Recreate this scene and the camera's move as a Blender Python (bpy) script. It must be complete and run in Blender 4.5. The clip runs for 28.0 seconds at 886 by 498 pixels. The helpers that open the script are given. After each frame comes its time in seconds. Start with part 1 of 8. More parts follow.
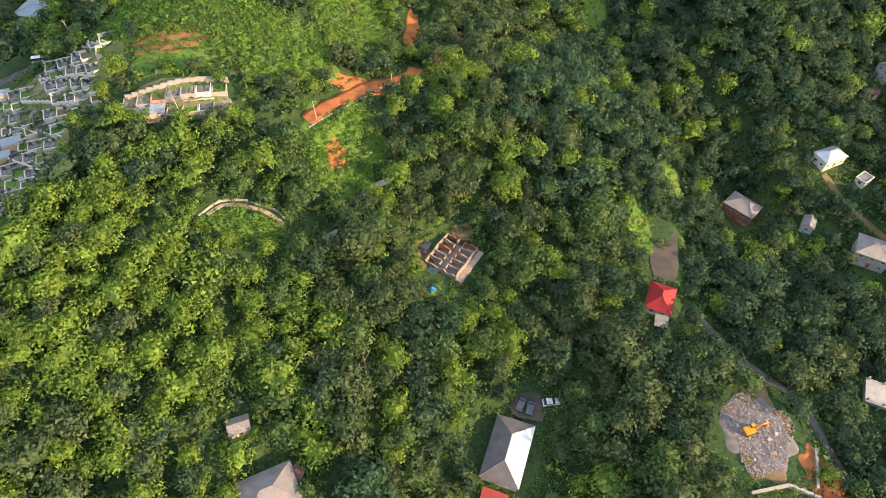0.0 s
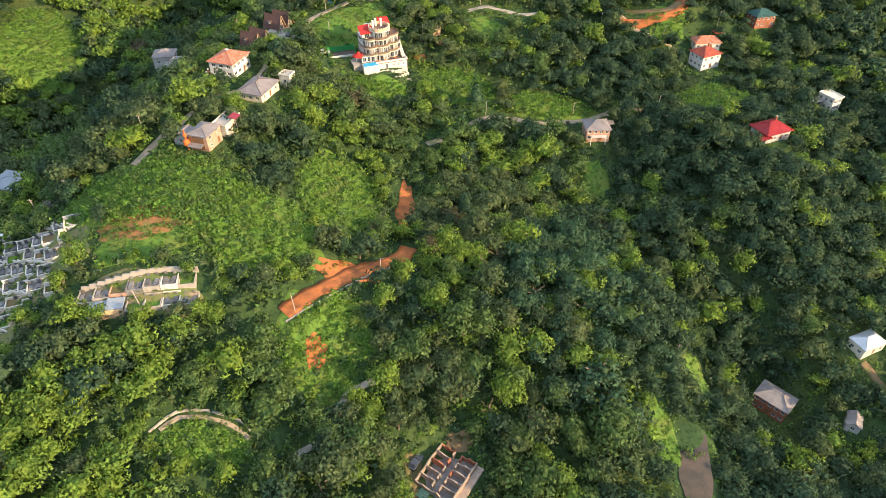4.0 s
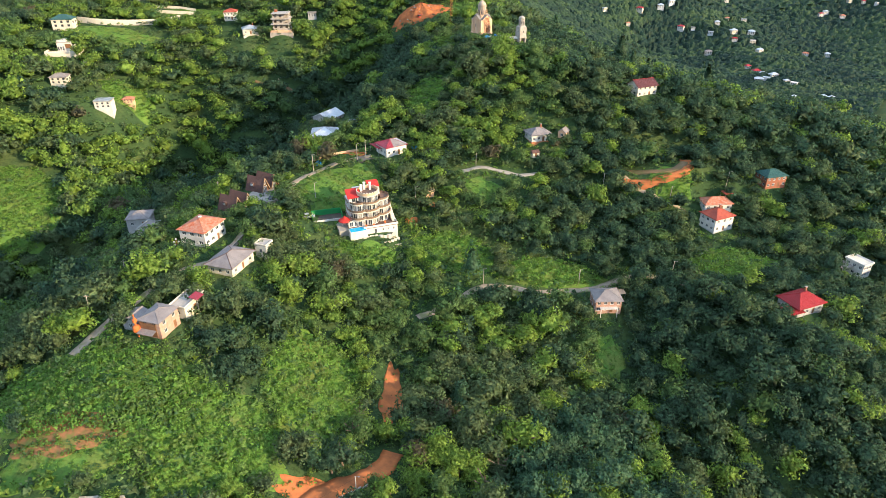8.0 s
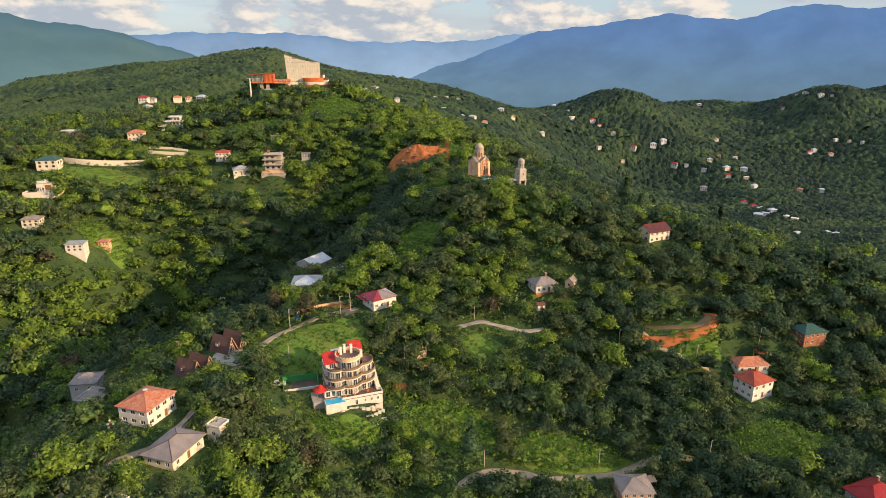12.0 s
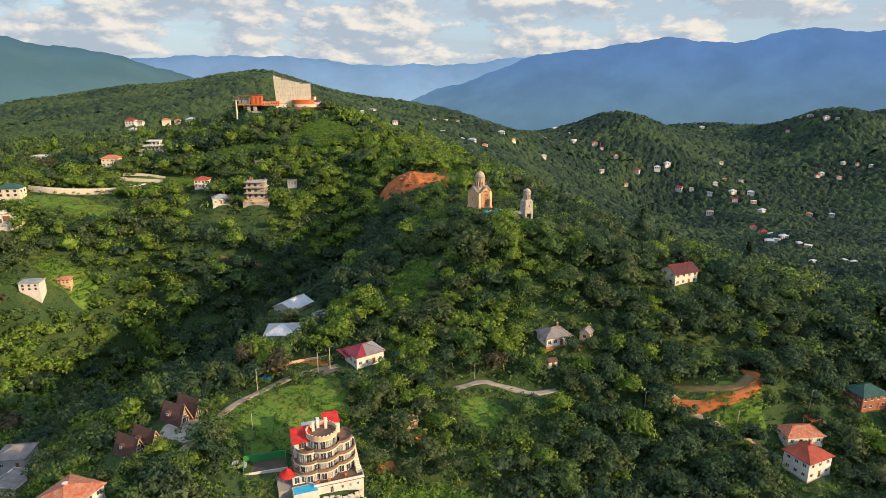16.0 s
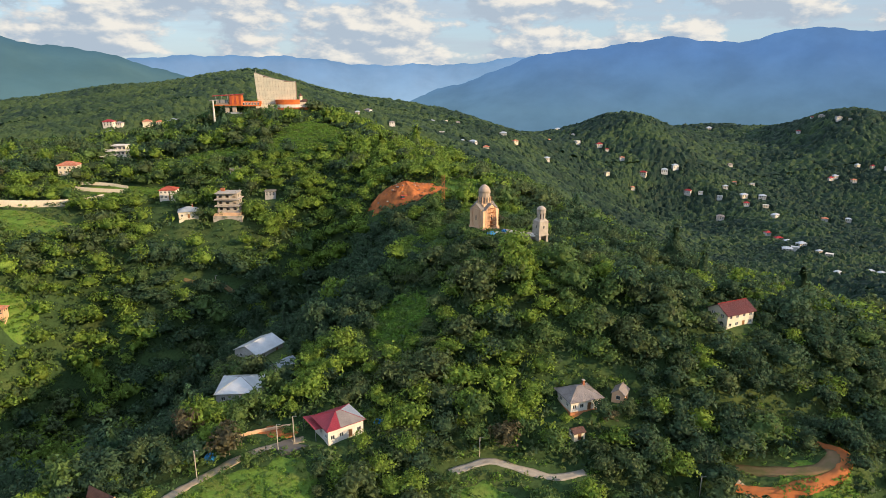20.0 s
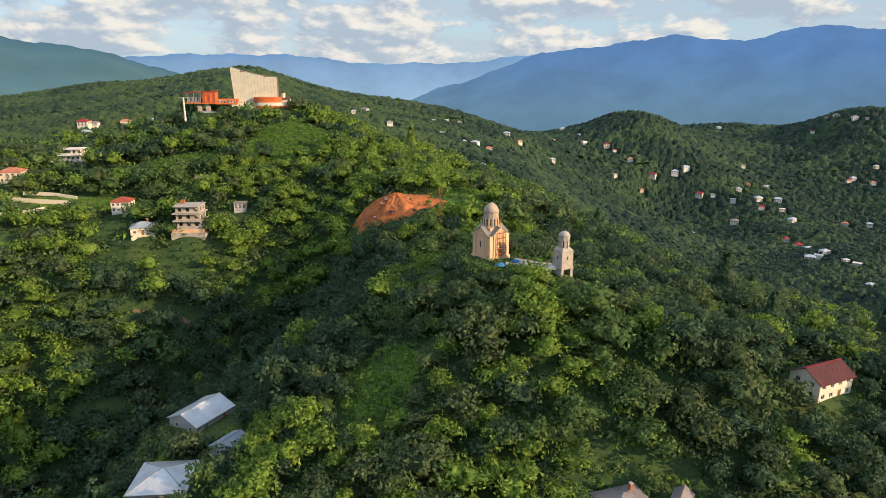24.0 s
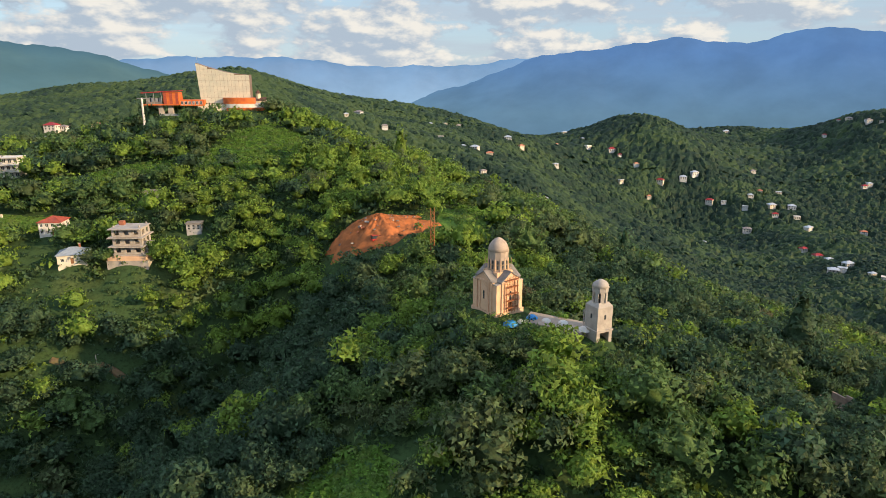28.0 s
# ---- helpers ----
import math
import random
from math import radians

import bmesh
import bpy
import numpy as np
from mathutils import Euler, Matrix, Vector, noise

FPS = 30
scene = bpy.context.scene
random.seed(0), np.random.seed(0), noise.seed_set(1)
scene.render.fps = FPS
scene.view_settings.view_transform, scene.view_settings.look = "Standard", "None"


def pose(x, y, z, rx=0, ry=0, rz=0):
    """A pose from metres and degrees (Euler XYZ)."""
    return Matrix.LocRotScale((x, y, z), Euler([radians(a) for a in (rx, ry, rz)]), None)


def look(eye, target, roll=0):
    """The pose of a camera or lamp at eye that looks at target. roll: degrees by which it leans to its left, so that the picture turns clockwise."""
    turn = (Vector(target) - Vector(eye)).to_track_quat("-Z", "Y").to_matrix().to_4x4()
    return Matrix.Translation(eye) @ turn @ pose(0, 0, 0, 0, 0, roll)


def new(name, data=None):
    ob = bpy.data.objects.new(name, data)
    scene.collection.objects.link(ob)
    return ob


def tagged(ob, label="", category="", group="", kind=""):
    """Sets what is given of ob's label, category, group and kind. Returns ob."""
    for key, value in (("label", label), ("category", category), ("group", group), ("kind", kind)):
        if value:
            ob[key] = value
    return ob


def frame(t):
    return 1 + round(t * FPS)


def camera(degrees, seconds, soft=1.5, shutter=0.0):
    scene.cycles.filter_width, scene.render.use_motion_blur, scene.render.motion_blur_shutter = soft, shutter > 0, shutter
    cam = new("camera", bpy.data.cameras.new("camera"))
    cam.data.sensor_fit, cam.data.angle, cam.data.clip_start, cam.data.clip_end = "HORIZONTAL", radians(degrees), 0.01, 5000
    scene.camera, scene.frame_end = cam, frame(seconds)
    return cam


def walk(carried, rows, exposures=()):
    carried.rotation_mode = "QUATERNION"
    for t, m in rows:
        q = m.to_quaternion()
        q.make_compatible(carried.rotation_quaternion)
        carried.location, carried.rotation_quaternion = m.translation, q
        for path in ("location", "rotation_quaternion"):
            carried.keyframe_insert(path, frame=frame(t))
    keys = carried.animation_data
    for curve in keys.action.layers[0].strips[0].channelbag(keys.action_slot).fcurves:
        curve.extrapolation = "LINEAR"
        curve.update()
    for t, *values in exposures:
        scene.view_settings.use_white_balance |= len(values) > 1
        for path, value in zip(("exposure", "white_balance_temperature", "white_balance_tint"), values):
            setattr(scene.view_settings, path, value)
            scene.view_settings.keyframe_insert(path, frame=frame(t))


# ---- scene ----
cam = camera(69.76, 28.0, soft=0.5)
# seconds, x, y, z, tilt from straight down, turn to the left
PATH = [
    (0, 0.00, 0.00, 160.00, 38.08, -0.04),
    (0.5, 0.16, 3.34, 159.81, 39.29, -0.04),
    (1, 0.32, 6.69, 159.61, 40.55, -0.04),
    (1.5, 0.48, 10.06, 159.40, 41.90, -0.04),
    (2, 0.65, 13.46, 159.17, 43.35, -0.04),
    (2.5, 0.84, 16.89, 158.92, 44.81, -0.04),
    (3, 1.07, 20.37, 158.65, 46.26, -0.04),
    (3.5, 1.31, 23.88, 158.37, 47.73, -0.05),
    (5.5, 2.36, 38.03, 157.22, 53.66, -0.06),
    (6, 2.64, 41.62, 156.93, 55.13, -0.07),
    (6.5, 2.94, 45.27, 156.64, 56.60, -0.08),
    (7, 3.23, 48.94, 156.34, 58.06, -0.09),
    (7.5, 3.50, 52.65, 156.05, 59.52, -0.09),
    (8, 3.75, 56.37, 155.76, 60.97, -0.09),
    (8.5, 3.99, 60.12, 155.48, 62.43, -0.08),
    (9, 4.25, 63.89, 155.21, 63.88, -0.08),
    (9.5, 4.51, 67.68, 154.94, 65.31, -0.08),
    (10, 4.76, 71.48, 154.68, 66.75, -0.08),
    (10.5, 5.01, 75.28, 154.43, 68.19, -0.08),
    (11, 5.28, 79.07, 154.17, 69.64, -0.08),
    (11.5, 5.56, 82.84, 153.90, 71.07, -0.09),
    (12, 5.85, 86.62, 153.64, 72.46, -0.09),
    (12.5, 6.14, 90.40, 153.37, 73.61, -0.09),
    (13, 6.41, 94.20, 153.12, 74.46, -0.09),
    (13.5, 6.62, 98.07, 152.87, 74.50, -0.10),
    (15.5, 7.25, 113.93, 151.94, 74.42, -0.09),
    (16, 7.36, 118.19, 151.73, 74.39, -0.08),
    (16.5, 7.45, 122.79, 151.52, 74.35, -0.08),
    (17, 7.54, 127.71, 151.32, 74.39, -0.08),
    (17.5, 7.63, 132.91, 151.10, 74.42, -0.08),
    (18, 7.73, 138.30, 150.86, 74.41, -0.08),
    (18.5, 7.87, 143.83, 150.60, 74.43, -0.09),
    (19, 8.03, 149.44, 150.31, 74.43, -0.09),
    (19.5, 8.19, 155.10, 149.99, 74.43, -0.08),
    (20, 8.36, 160.77, 149.66, 74.41, -0.08),
    (20.5, 8.53, 166.44, 149.31, 74.41, -0.07),
    (21, 8.73, 172.12, 148.96, 74.40, -0.06),
    (21.5, 8.93, 177.80, 148.60, 74.37, -0.06),
    (23.5, 9.79, 200.52, 147.19, 74.31, 0.06),
    (24, 9.99, 206.20, 146.82, 74.34, 0.08),
    (24.5, 10.19, 211.89, 146.44, 74.36, 0.09),
    (25, 10.41, 217.59, 146.04, 74.38, 0.10),
    (25.5, 10.68, 223.30, 145.64, 74.42, 0.09),
    (26, 10.95, 229.02, 145.25, 74.49, 0.08),
    (26.5, 11.23, 234.74, 144.87, 74.50, 0.07),
    (27, 11.49, 240.47, 144.50, 74.53, 0.05),
    (27.5, 11.71, 246.21, 144.13, 74.56, 0.05),
    (28, 11.91, 251.94, 143.76, 74.62, 0.05),
]
walk(cam, [(t, pose(x, y, z, tilt, 0, turn)) for t, x, y, z, tilt, turn in PATH], [(0, 1.62, 6400, 15), (3.5, 1.58, 6300, 14), (7, 1.52, 5750, 11), (9.5, 1.46, 5650, 10), (11, 1.14, 6050, 14), (12.5, 0.89, 6900, 19), (15.5, 0.89, 6450, 16), (17, 0.90, 6250, 14), (28, 0.93, 6250, 14)])

# ---- light ----
SUN_AZIMUTH, SUN_ELEVATION = radians(117), radians(18.5)
to_sun = Vector((math.sin(SUN_AZIMUTH) * math.cos(SUN_ELEVATION), math.cos(SUN_AZIMUTH) * math.cos(SUN_ELEVATION), math.sin(SUN_ELEVATION)))
sun_lamp = new("sun", bpy.data.lights.new("sun", "SUN"))
sun_lamp.matrix_world = look(to_sun * 300, (0, 0, 0))
sun_lamp.data.energy, sun_lamp.data.angle, sun_lamp.data.color = 3.7, radians(0.6), (1.0, 0.71, 0.38)

# brighter veil overhead, out of view, added to lift the shaded parts
HIGH_VEIL = (3.0, 3.7, 4.6)
VEIL, STREAK = (1.28, 1.80, 2.20), (1.80, 2.05, 2.22)
CLOUD_SHADE, CLOUD_LIGHT = (1.58, 1.88, 2.10), (3.15, 3.02, 2.6)
HEAP_PLACE = (3.4, 0.4, 1.15)
world = bpy.data.worlds.new("sky")
scene.world = world
world.use_nodes = True
wn, wl = world.node_tree.nodes, world.node_tree.links
wn.clear()


def wnode(kind, **values):
    n = wn.new(kind)
    for k, v in values.items():
        n.inputs[k].default_value = v
    return n


def wmath(op, a, b=None):
    n = wn.new("ShaderNodeMath")
    n.operation = op
    for i, v in enumerate((a, b)):
        if v is None:
            continue
        if isinstance(v, (int, float)):
            n.inputs[i].default_value = v
        else:
            wl.new(v, n.inputs[i])
    return n.outputs[0]


sky = wn.new("ShaderNodeTexSky")
sky.sky_type, sky.sun_disc = "NISHITA", False
sky.sun_elevation, sky.sun_rotation = SUN_ELEVATION, SUN_AZIMUTH
sky.air_density, sky.dust_density, sky.ozone_density = 1.0, 0.7, 1.5
coord = wn.new("ShaderNodeTexCoord")
split = wn.new("ShaderNodeSeparateXYZ")
wl.new(coord.outputs["Generated"], split.inputs[0])
# a thin bright veil over the whole sky, streaks in it, and heaped clouds low over the mountains


def wmix(factor, a, b):
    n = wn.new("ShaderNodeMix")
    n.data_type = "RGBA"
    for v, key in ((factor, "Factor"), (a, "A"), (b, "B")):
        if isinstance(v, float):
            n.inputs[key].default_value = v
        elif isinstance(v, tuple):
            n.inputs[key].default_value = (*v, 1)
        else:
            wl.new(v, n.inputs[key])
    return n.outputs["Result"]


def wsmooth(v, lo, hi):
    n = wn.new("ShaderNodeMapRange")
    n.interpolation_type = "SMOOTHSTEP"
    n.inputs["From Min"].default_value, n.inputs["From Max"].default_value = lo, hi
    wl.new(v, n.inputs["Value"])
    return n.outputs[0]


def cloud_noise(scale, place, detail=8.0, rough=0.55):
    n = wn.new("ShaderNodeMapping")
    n.inputs["Scale"].default_value, n.inputs["Location"].default_value = scale, place
    wl.new(coord.outputs["Generated"], n.inputs[0])
    t = wnode("ShaderNodeTexNoise", Scale=1.0, Detail=detail, Roughness=rough)
    wl.new(n.outputs[0], t.inputs["Vector"])
    return t.outputs[0]


veil = wmix(0.8, sky.outputs[0], wmix(wsmooth(split.outputs[2], 0.12, 0.6), VEIL, HIGH_VEIL))
streaks = wsmooth(cloud_noise((2.6, 2.6, 34.0), (1.7, 0.2, 0.4)), 0.42, 0.66)
veil = wmix(wmath("MULTIPLY", streaks, 0.75), veil, STREAK)
heap = cloud_noise((8.0, 8.0, 17.0), HEAP_PLACE, 10.0, 0.56)
toward = cloud_noise((8.0, 8.0, 17.0), (HEAP_PLACE[0] + 0.10, HEAP_PLACE[1], HEAP_PLACE[2] + 0.14), 10.0, 0.56)
low_band = wsmooth(split.outputs[2], 0.30, 0.03)
dense = wmath("ADD", heap, wmath("MULTIPLY", low_band, 0.11))
bright = wsmooth(wmath("SUBTRACT", heap, toward), -0.05, 0.10)
puffs = wmix(bright, CLOUD_SHADE, CLOUD_LIGHT)
clouded = wmix(wsmooth(dense, 0.53, 0.615), veil, puffs)
background = wnode("ShaderNodeBackground", Strength=0.15)
wl.new(clouded, background.inputs[0])
wl.new(background.outputs[0], wn.new("ShaderNodeOutputWorld").inputs[0])

# ---- materials ----


def material(name, colour, second=None, scale=1.0, rough=0.8, metal=0.0, bump=0.0, fine=None, island=0.0, each=0.0, gloss=0.3, wave=None, patch=0.5, space="Object", third=None, third_scale=0.05, deep=0.55, reach=0.05):
    """A surface of two tones mixed by noise at a large scale, with grain, relief and, where told, corrugation."""
    m = bpy.data.materials.new(name)
    m.use_nodes = True
    nt = m.node_tree
    p = nt.nodes["Principled BSDF"]
    p.inputs["Roughness"].default_value, p.inputs["Metallic"].default_value = rough, metal
    p.inputs["Specular IOR Level"].default_value = gloss
    tc = nt.nodes.new("ShaderNodeTexCoord")
    if space == "World":
        where = nt.nodes.new("ShaderNodeNewGeometry").outputs["Position"]
    else:
        where = tc.outputs["Object"]

    def noise_of(s, detail=4.0, r=0.6):
        n = nt.nodes.new("ShaderNodeTexNoise")
        n.inputs["Scale"].default_value, n.inputs["Detail"].default_value, n.inputs["Roughness"].default_value = s, detail, r
        nt.links.new(where, n.inputs["Vector"])
        return n.outputs[0]

    def mixed(a, b, factor):
        n = nt.nodes.new("ShaderNodeMix")
        n.data_type = "RGBA"
        for v, key in ((a, "A"), (b, "B")):
            if isinstance(v, tuple):
                n.inputs[key].default_value = (*v, 1)
            else:
                nt.links.new(v, n.inputs[key])
        if isinstance(factor, float):
            n.inputs["Factor"].default_value = factor
        else:
            nt.links.new(factor, n.inputs["Factor"])
        return n.outputs["Result"]

    def ramped(v, lo, hi):
        n = nt.nodes.new("ShaderNodeMapRange")
        n.inputs["From Min"].default_value, n.inputs["From Max"].default_value = lo, hi
        nt.links.new(v, n.inputs["Value"])
        return n.outputs[0]

    second = second or tuple(c * 0.72 for c in colour)
    base = mixed(colour, second, ramped(noise_of(scale), patch - 0.14, patch + 0.14))
    if third:
        base = mixed(base, third, ramped(noise_of(third_scale, 6.0), 0.5, 0.62))
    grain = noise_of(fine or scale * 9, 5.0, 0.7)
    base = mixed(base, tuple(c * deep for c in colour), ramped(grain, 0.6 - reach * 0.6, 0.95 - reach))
    if island or each:
        source = nt.nodes.new("ShaderNodeNewGeometry").outputs["Random Per Island"] if island else nt.nodes.new("ShaderNodeObjectInfo").outputs["Random"]
        hsv = nt.nodes.new("ShaderNodeHueSaturation")
        spread = nt.nodes.new("ShaderNodeMapRange")
        spread.inputs["To Min"].default_value, spread.inputs["To Max"].default_value = 1 - (island or each), 1 + (island or each)
        nt.links.new(source, spread.inputs["Value"])
        nt.links.new(spread.outputs[0], hsv.inputs["Value"])
        nt.links.new(base, hsv.inputs["Color"])
        base = hsv.outputs[0]
    nt.links.new(base, p.inputs["Base Color"])
    if bump or wave:
        b = nt.nodes.new("ShaderNodeBump")
        b.inputs["Strength"].default_value, b.inputs["Distance"].default_value = bump or 0.5, 0.05 if deep > 0.3 else 0.25
        nt.links.new(grain, b.inputs["Height"])
        last = b
        if wave:
            w = nt.nodes.new("ShaderNodeTexWave")
            w.bands_direction = "X"
            w.inputs["Scale"].default_value, w.inputs["Distortion"].default_value = wave, 0.05
            nt.links.new(where, w.inputs["Vector"])
            b2 = nt.nodes.new("ShaderNodeBump")
            b2.inputs["Strength"].default_value, b2.inputs["Distance"].default_value = 0.6, 0.06
            nt.links.new(w.outputs[0], b2.inputs["Height"])
            nt.links.new(b.outputs[0], b2.inputs["Normal"])
            last = b2
        nt.links.new(last.outputs[0], p.inputs["Normal"])
    return m


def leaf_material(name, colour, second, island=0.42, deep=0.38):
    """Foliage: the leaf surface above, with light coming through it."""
    # dark grain puts the shade of gaps between leaves into the colour
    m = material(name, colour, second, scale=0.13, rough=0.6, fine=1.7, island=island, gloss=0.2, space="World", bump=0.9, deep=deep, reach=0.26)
    nt = m.node_tree
    p = nt.nodes["Principled BSDF"]
    through_leaf, both = nt.nodes.new("ShaderNodeBsdfTranslucent"), nt.nodes.new("ShaderNodeMixShader")
    both.inputs[0].default_value = 0.45
    nt.links.new(p.inputs["Base Color"].links[0].from_socket, through_leaf.inputs[0])
    nt.links.new(p.outputs[0], both.inputs[1])
    nt.links.new(through_leaf.outputs[0], both.inputs[2])
    nt.links.new(both.outputs[0], nt.nodes["Material Output"].inputs[0])
    return m


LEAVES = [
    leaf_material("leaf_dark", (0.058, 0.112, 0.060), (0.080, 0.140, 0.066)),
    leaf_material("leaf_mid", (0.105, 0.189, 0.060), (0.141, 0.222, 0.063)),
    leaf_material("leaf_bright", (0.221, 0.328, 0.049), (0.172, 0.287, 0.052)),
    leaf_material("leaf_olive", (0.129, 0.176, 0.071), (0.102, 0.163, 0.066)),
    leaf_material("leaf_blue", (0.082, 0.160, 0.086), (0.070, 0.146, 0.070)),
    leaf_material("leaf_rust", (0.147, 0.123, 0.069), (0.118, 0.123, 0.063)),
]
SHRUB_LEAVES = [
    leaf_material("shrub_dark", (0.078, 0.156, 0.061), (0.098, 0.182, 0.063), 0.22, 0.5),
    leaf_material("shrub_mid", (0.144, 0.249, 0.060), (0.183, 0.275, 0.060), 0.22, 0.5),
    leaf_material("shrub_bright", (0.183, 0.323, 0.048), (0.141, 0.285, 0.049), 0.22, 0.5),
    leaf_material("shrub_olive", (0.166, 0.222, 0.073), (0.133, 0.202, 0.066), 0.22, 0.5),
]
# leaves of the distant woods, their haze put into the colour as blue
HAZED_LEAVES = [
    leaf_material("hazed_leaf_dark", (0.028, 0.062, 0.042), (0.040, 0.080, 0.048), 0.0, 0.35),
    leaf_material("hazed_leaf_mid", (0.046, 0.094, 0.052), (0.062, 0.112, 0.055), 0.0, 0.35),
    leaf_material("hazed_leaf_bright", (0.090, 0.150, 0.058), (0.074, 0.130, 0.058), 0.0, 0.35),
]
M_BARK = material("bark", (0.16, 0.12, 0.09), scale=2.0, bump=0.4)
M_GROUND = material("ground_grass", (0.048, 0.086, 0.030), (0.036, 0.068, 0.026), scale=0.09, fine=1.1, bump=0.6, rough=0.95, gloss=0.1, space="World", third=(0.075, 0.105, 0.034), third_scale=0.035, deep=0.35, reach=0.24)
M_GRASS = material("meadow_grass", (0.120, 0.205, 0.034), (0.080, 0.160, 0.032), scale=0.3, fine=1.6, bump=1.0, rough=0.95, gloss=0.1, space="World", third=(0.135, 0.175, 0.040), third_scale=0.14, deep=0.4, reach=0.22)
M_SOIL = material("red_soil", (0.48, 0.160, 0.055), (0.29, 0.110, 0.045), scale=0.35, fine=2.5, bump=0.7, rough=0.95, gloss=0.1, space="World")
M_BROWN_SOIL = material("brown_soil", (0.20, 0.13, 0.075), (0.12, 0.11, 0.045), scale=0.3, fine=2.0, bump=0.6, rough=0.95, gloss=0.1, space="World")
M_FIELD = material("dry_field_soil", (0.30, 0.135, 0.060), (0.17, 0.115, 0.045), scale=0.5, fine=2.5, bump=0.8, rough=0.95, gloss=0.1, space="World", third=(0.15, 0.16, 0.04), third_scale=0.25)
M_TRODDEN = material("trodden_grass", (0.17, 0.155, 0.075), (0.10, 0.145, 0.040), scale=0.35, fine=2.2, bump=0.7, rough=0.95, gloss=0.1, space="World", third=(0.26, 0.20, 0.14), third_scale=0.2)
M_LANE = material("dusty_lane", (0.36, 0.29, 0.21), (0.27, 0.22, 0.16), scale=0.5, fine=3.0, bump=0.3, rough=0.95, space="World", third=(0.20, 0.20, 0.09), third_scale=0.3)
M_PALE_STONE = material("pale_grave_stone", (0.60, 0.55, 0.47), (0.46, 0.43, 0.38), scale=0.6, fine=4.0, bump=0.3, rough=0.85)
M_ROAD = material("worn_concrete_road", (0.36, 0.33, 0.28), (0.27, 0.25, 0.22), scale=0.4, fine=3.0, bump=0.3, rough=0.9, space="World")
M_YARD = material("worn_yard", (0.11, 0.085, 0.065), (0.07, 0.06, 0.05), scale=0.35, fine=3.0, bump=0.4, rough=0.95, space="World")
M_PLAZA = material("dusty_plaza", (0.40, 0.33, 0.26), (0.30, 0.25, 0.20), scale=0.5, fine=3.0, bump=0.4, rough=0.95, space="World")
M_ASPHALT = material("asphalt", (0.085, 0.082, 0.080), (0.12, 0.11, 0.10), scale=0.25, fine=4.0, bump=0.3, rough=0.9, space="World")
M_CONCRETE = material("raw_concrete", (0.42, 0.38, 0.33), (0.31, 0.28, 0.25), scale=0.5, fine=4.0, bump=0.25, rough=0.9)
M_DARK_CONCRETE = material("stained_concrete", (0.24, 0.22, 0.20), (0.15, 0.14, 0.13), scale=0.6, fine=4.0, bump=0.3, rough=0.9)
M_WHITE = material("white_plaster", (0.66, 0.63, 0.58), (0.55, 0.51, 0.46), scale=0.5, fine=5.0, bump=0.1, rough=0.85)
M_CREAM = material("cream_plaster", (0.66, 0.60, 0.48), (0.56, 0.50, 0.40), scale=0.5, fine=5.0, bump=0.1, rough=0.85)
M_GREY_WALL = material("grey_render", (0.42, 0.41, 0.40), (0.33, 0.32, 0.31), scale=0.5, fine=5.0, bump=0.15, rough=0.9)
M_STONE = material("pale_stone", (0.70, 0.46, 0.29), (0.60, 0.38, 0.24), scale=0.5, fine=3.0, bump=0.25, rough=0.85)
M_OLD_STONE = material("weathered_stone", (0.42, 0.34, 0.27), (0.32, 0.26, 0.21), scale=0.8, fine=4.0, bump=0.3, rough=0.9)
M_RUIN = material("old_masonry", (0.36, 0.28, 0.22), (0.24, 0.18, 0.14), scale=0.7, fine=4.0, bump=0.4, rough=0.95)
M_BRICK = material("red_brick", (0.34, 0.13, 0.07), (0.26, 0.10, 0.06), scale=1.2, fine=8.0, bump=0.3, rough=0.9)
M_ROSE = material("rosy_brick_plaster", (0.46, 0.30, 0.22), (0.38, 0.22, 0.16), scale=0.8, fine=6.0, bump=0.2, rough=0.9)
M_ORANGE_WALL = material("orange_brick", (0.50, 0.21, 0.09), (0.42, 0.17, 0.08), scale=1.0, fine=6.0, bump=0.2, rough=0.9)
M_GREY_ROOF = material("grey_metal_roof", (0.27, 0.235, 0.22), (0.19, 0.165, 0.16), scale=0.35, fine=3.0, rough=0.55, metal=0.0, wave=3.0, gloss=0.5)
M_SLATE_ROOF = material("dark_grey_metal_roof", (0.17, 0.150, 0.150), (0.12, 0.105, 0.105), scale=0.35, fine=3.0, rough=0.6, wave=3.0)
M_WHITE_ROOF = material("bare_metal_roof", (0.62, 0.64, 0.66), (0.50, 0.52, 0.55), scale=0.3, fine=3.0, rough=0.34, metal=0.6, wave=3.0)
M_BLUE_ROOF = material("blue_grey_metal_roof", (0.30, 0.34, 0.38), (0.25, 0.29, 0.33), scale=0.3, fine=3.0, rough=0.45, wave=3.0)
M_RED_ROOF = material("red_metal_roof", (0.33, 0.022, 0.024), (0.25, 0.018, 0.018), scale=0.35, fine=3.0, rough=0.5, wave=3.0)
M_MAROON_ROOF = material("maroon_metal_roof", (0.30, 0.035, 0.055), (0.24, 0.03, 0.045), scale=0.35, fine=3.0, rough=0.5, wave=3.0)
M_DARK_RED_ROOF = material("dark_red_metal_roof", (0.115, 0.032, 0.028), (0.09, 0.028, 0.026), scale=0.35, fine=3.0, rough=0.5, wave=3.0)
M_RUST_ROOF = material("rusty_orange_roof", (0.44, 0.105, 0.040), (0.46, 0.25, 0.17), scale=1.3, fine=2.0, rough=0.7, wave=3.0)
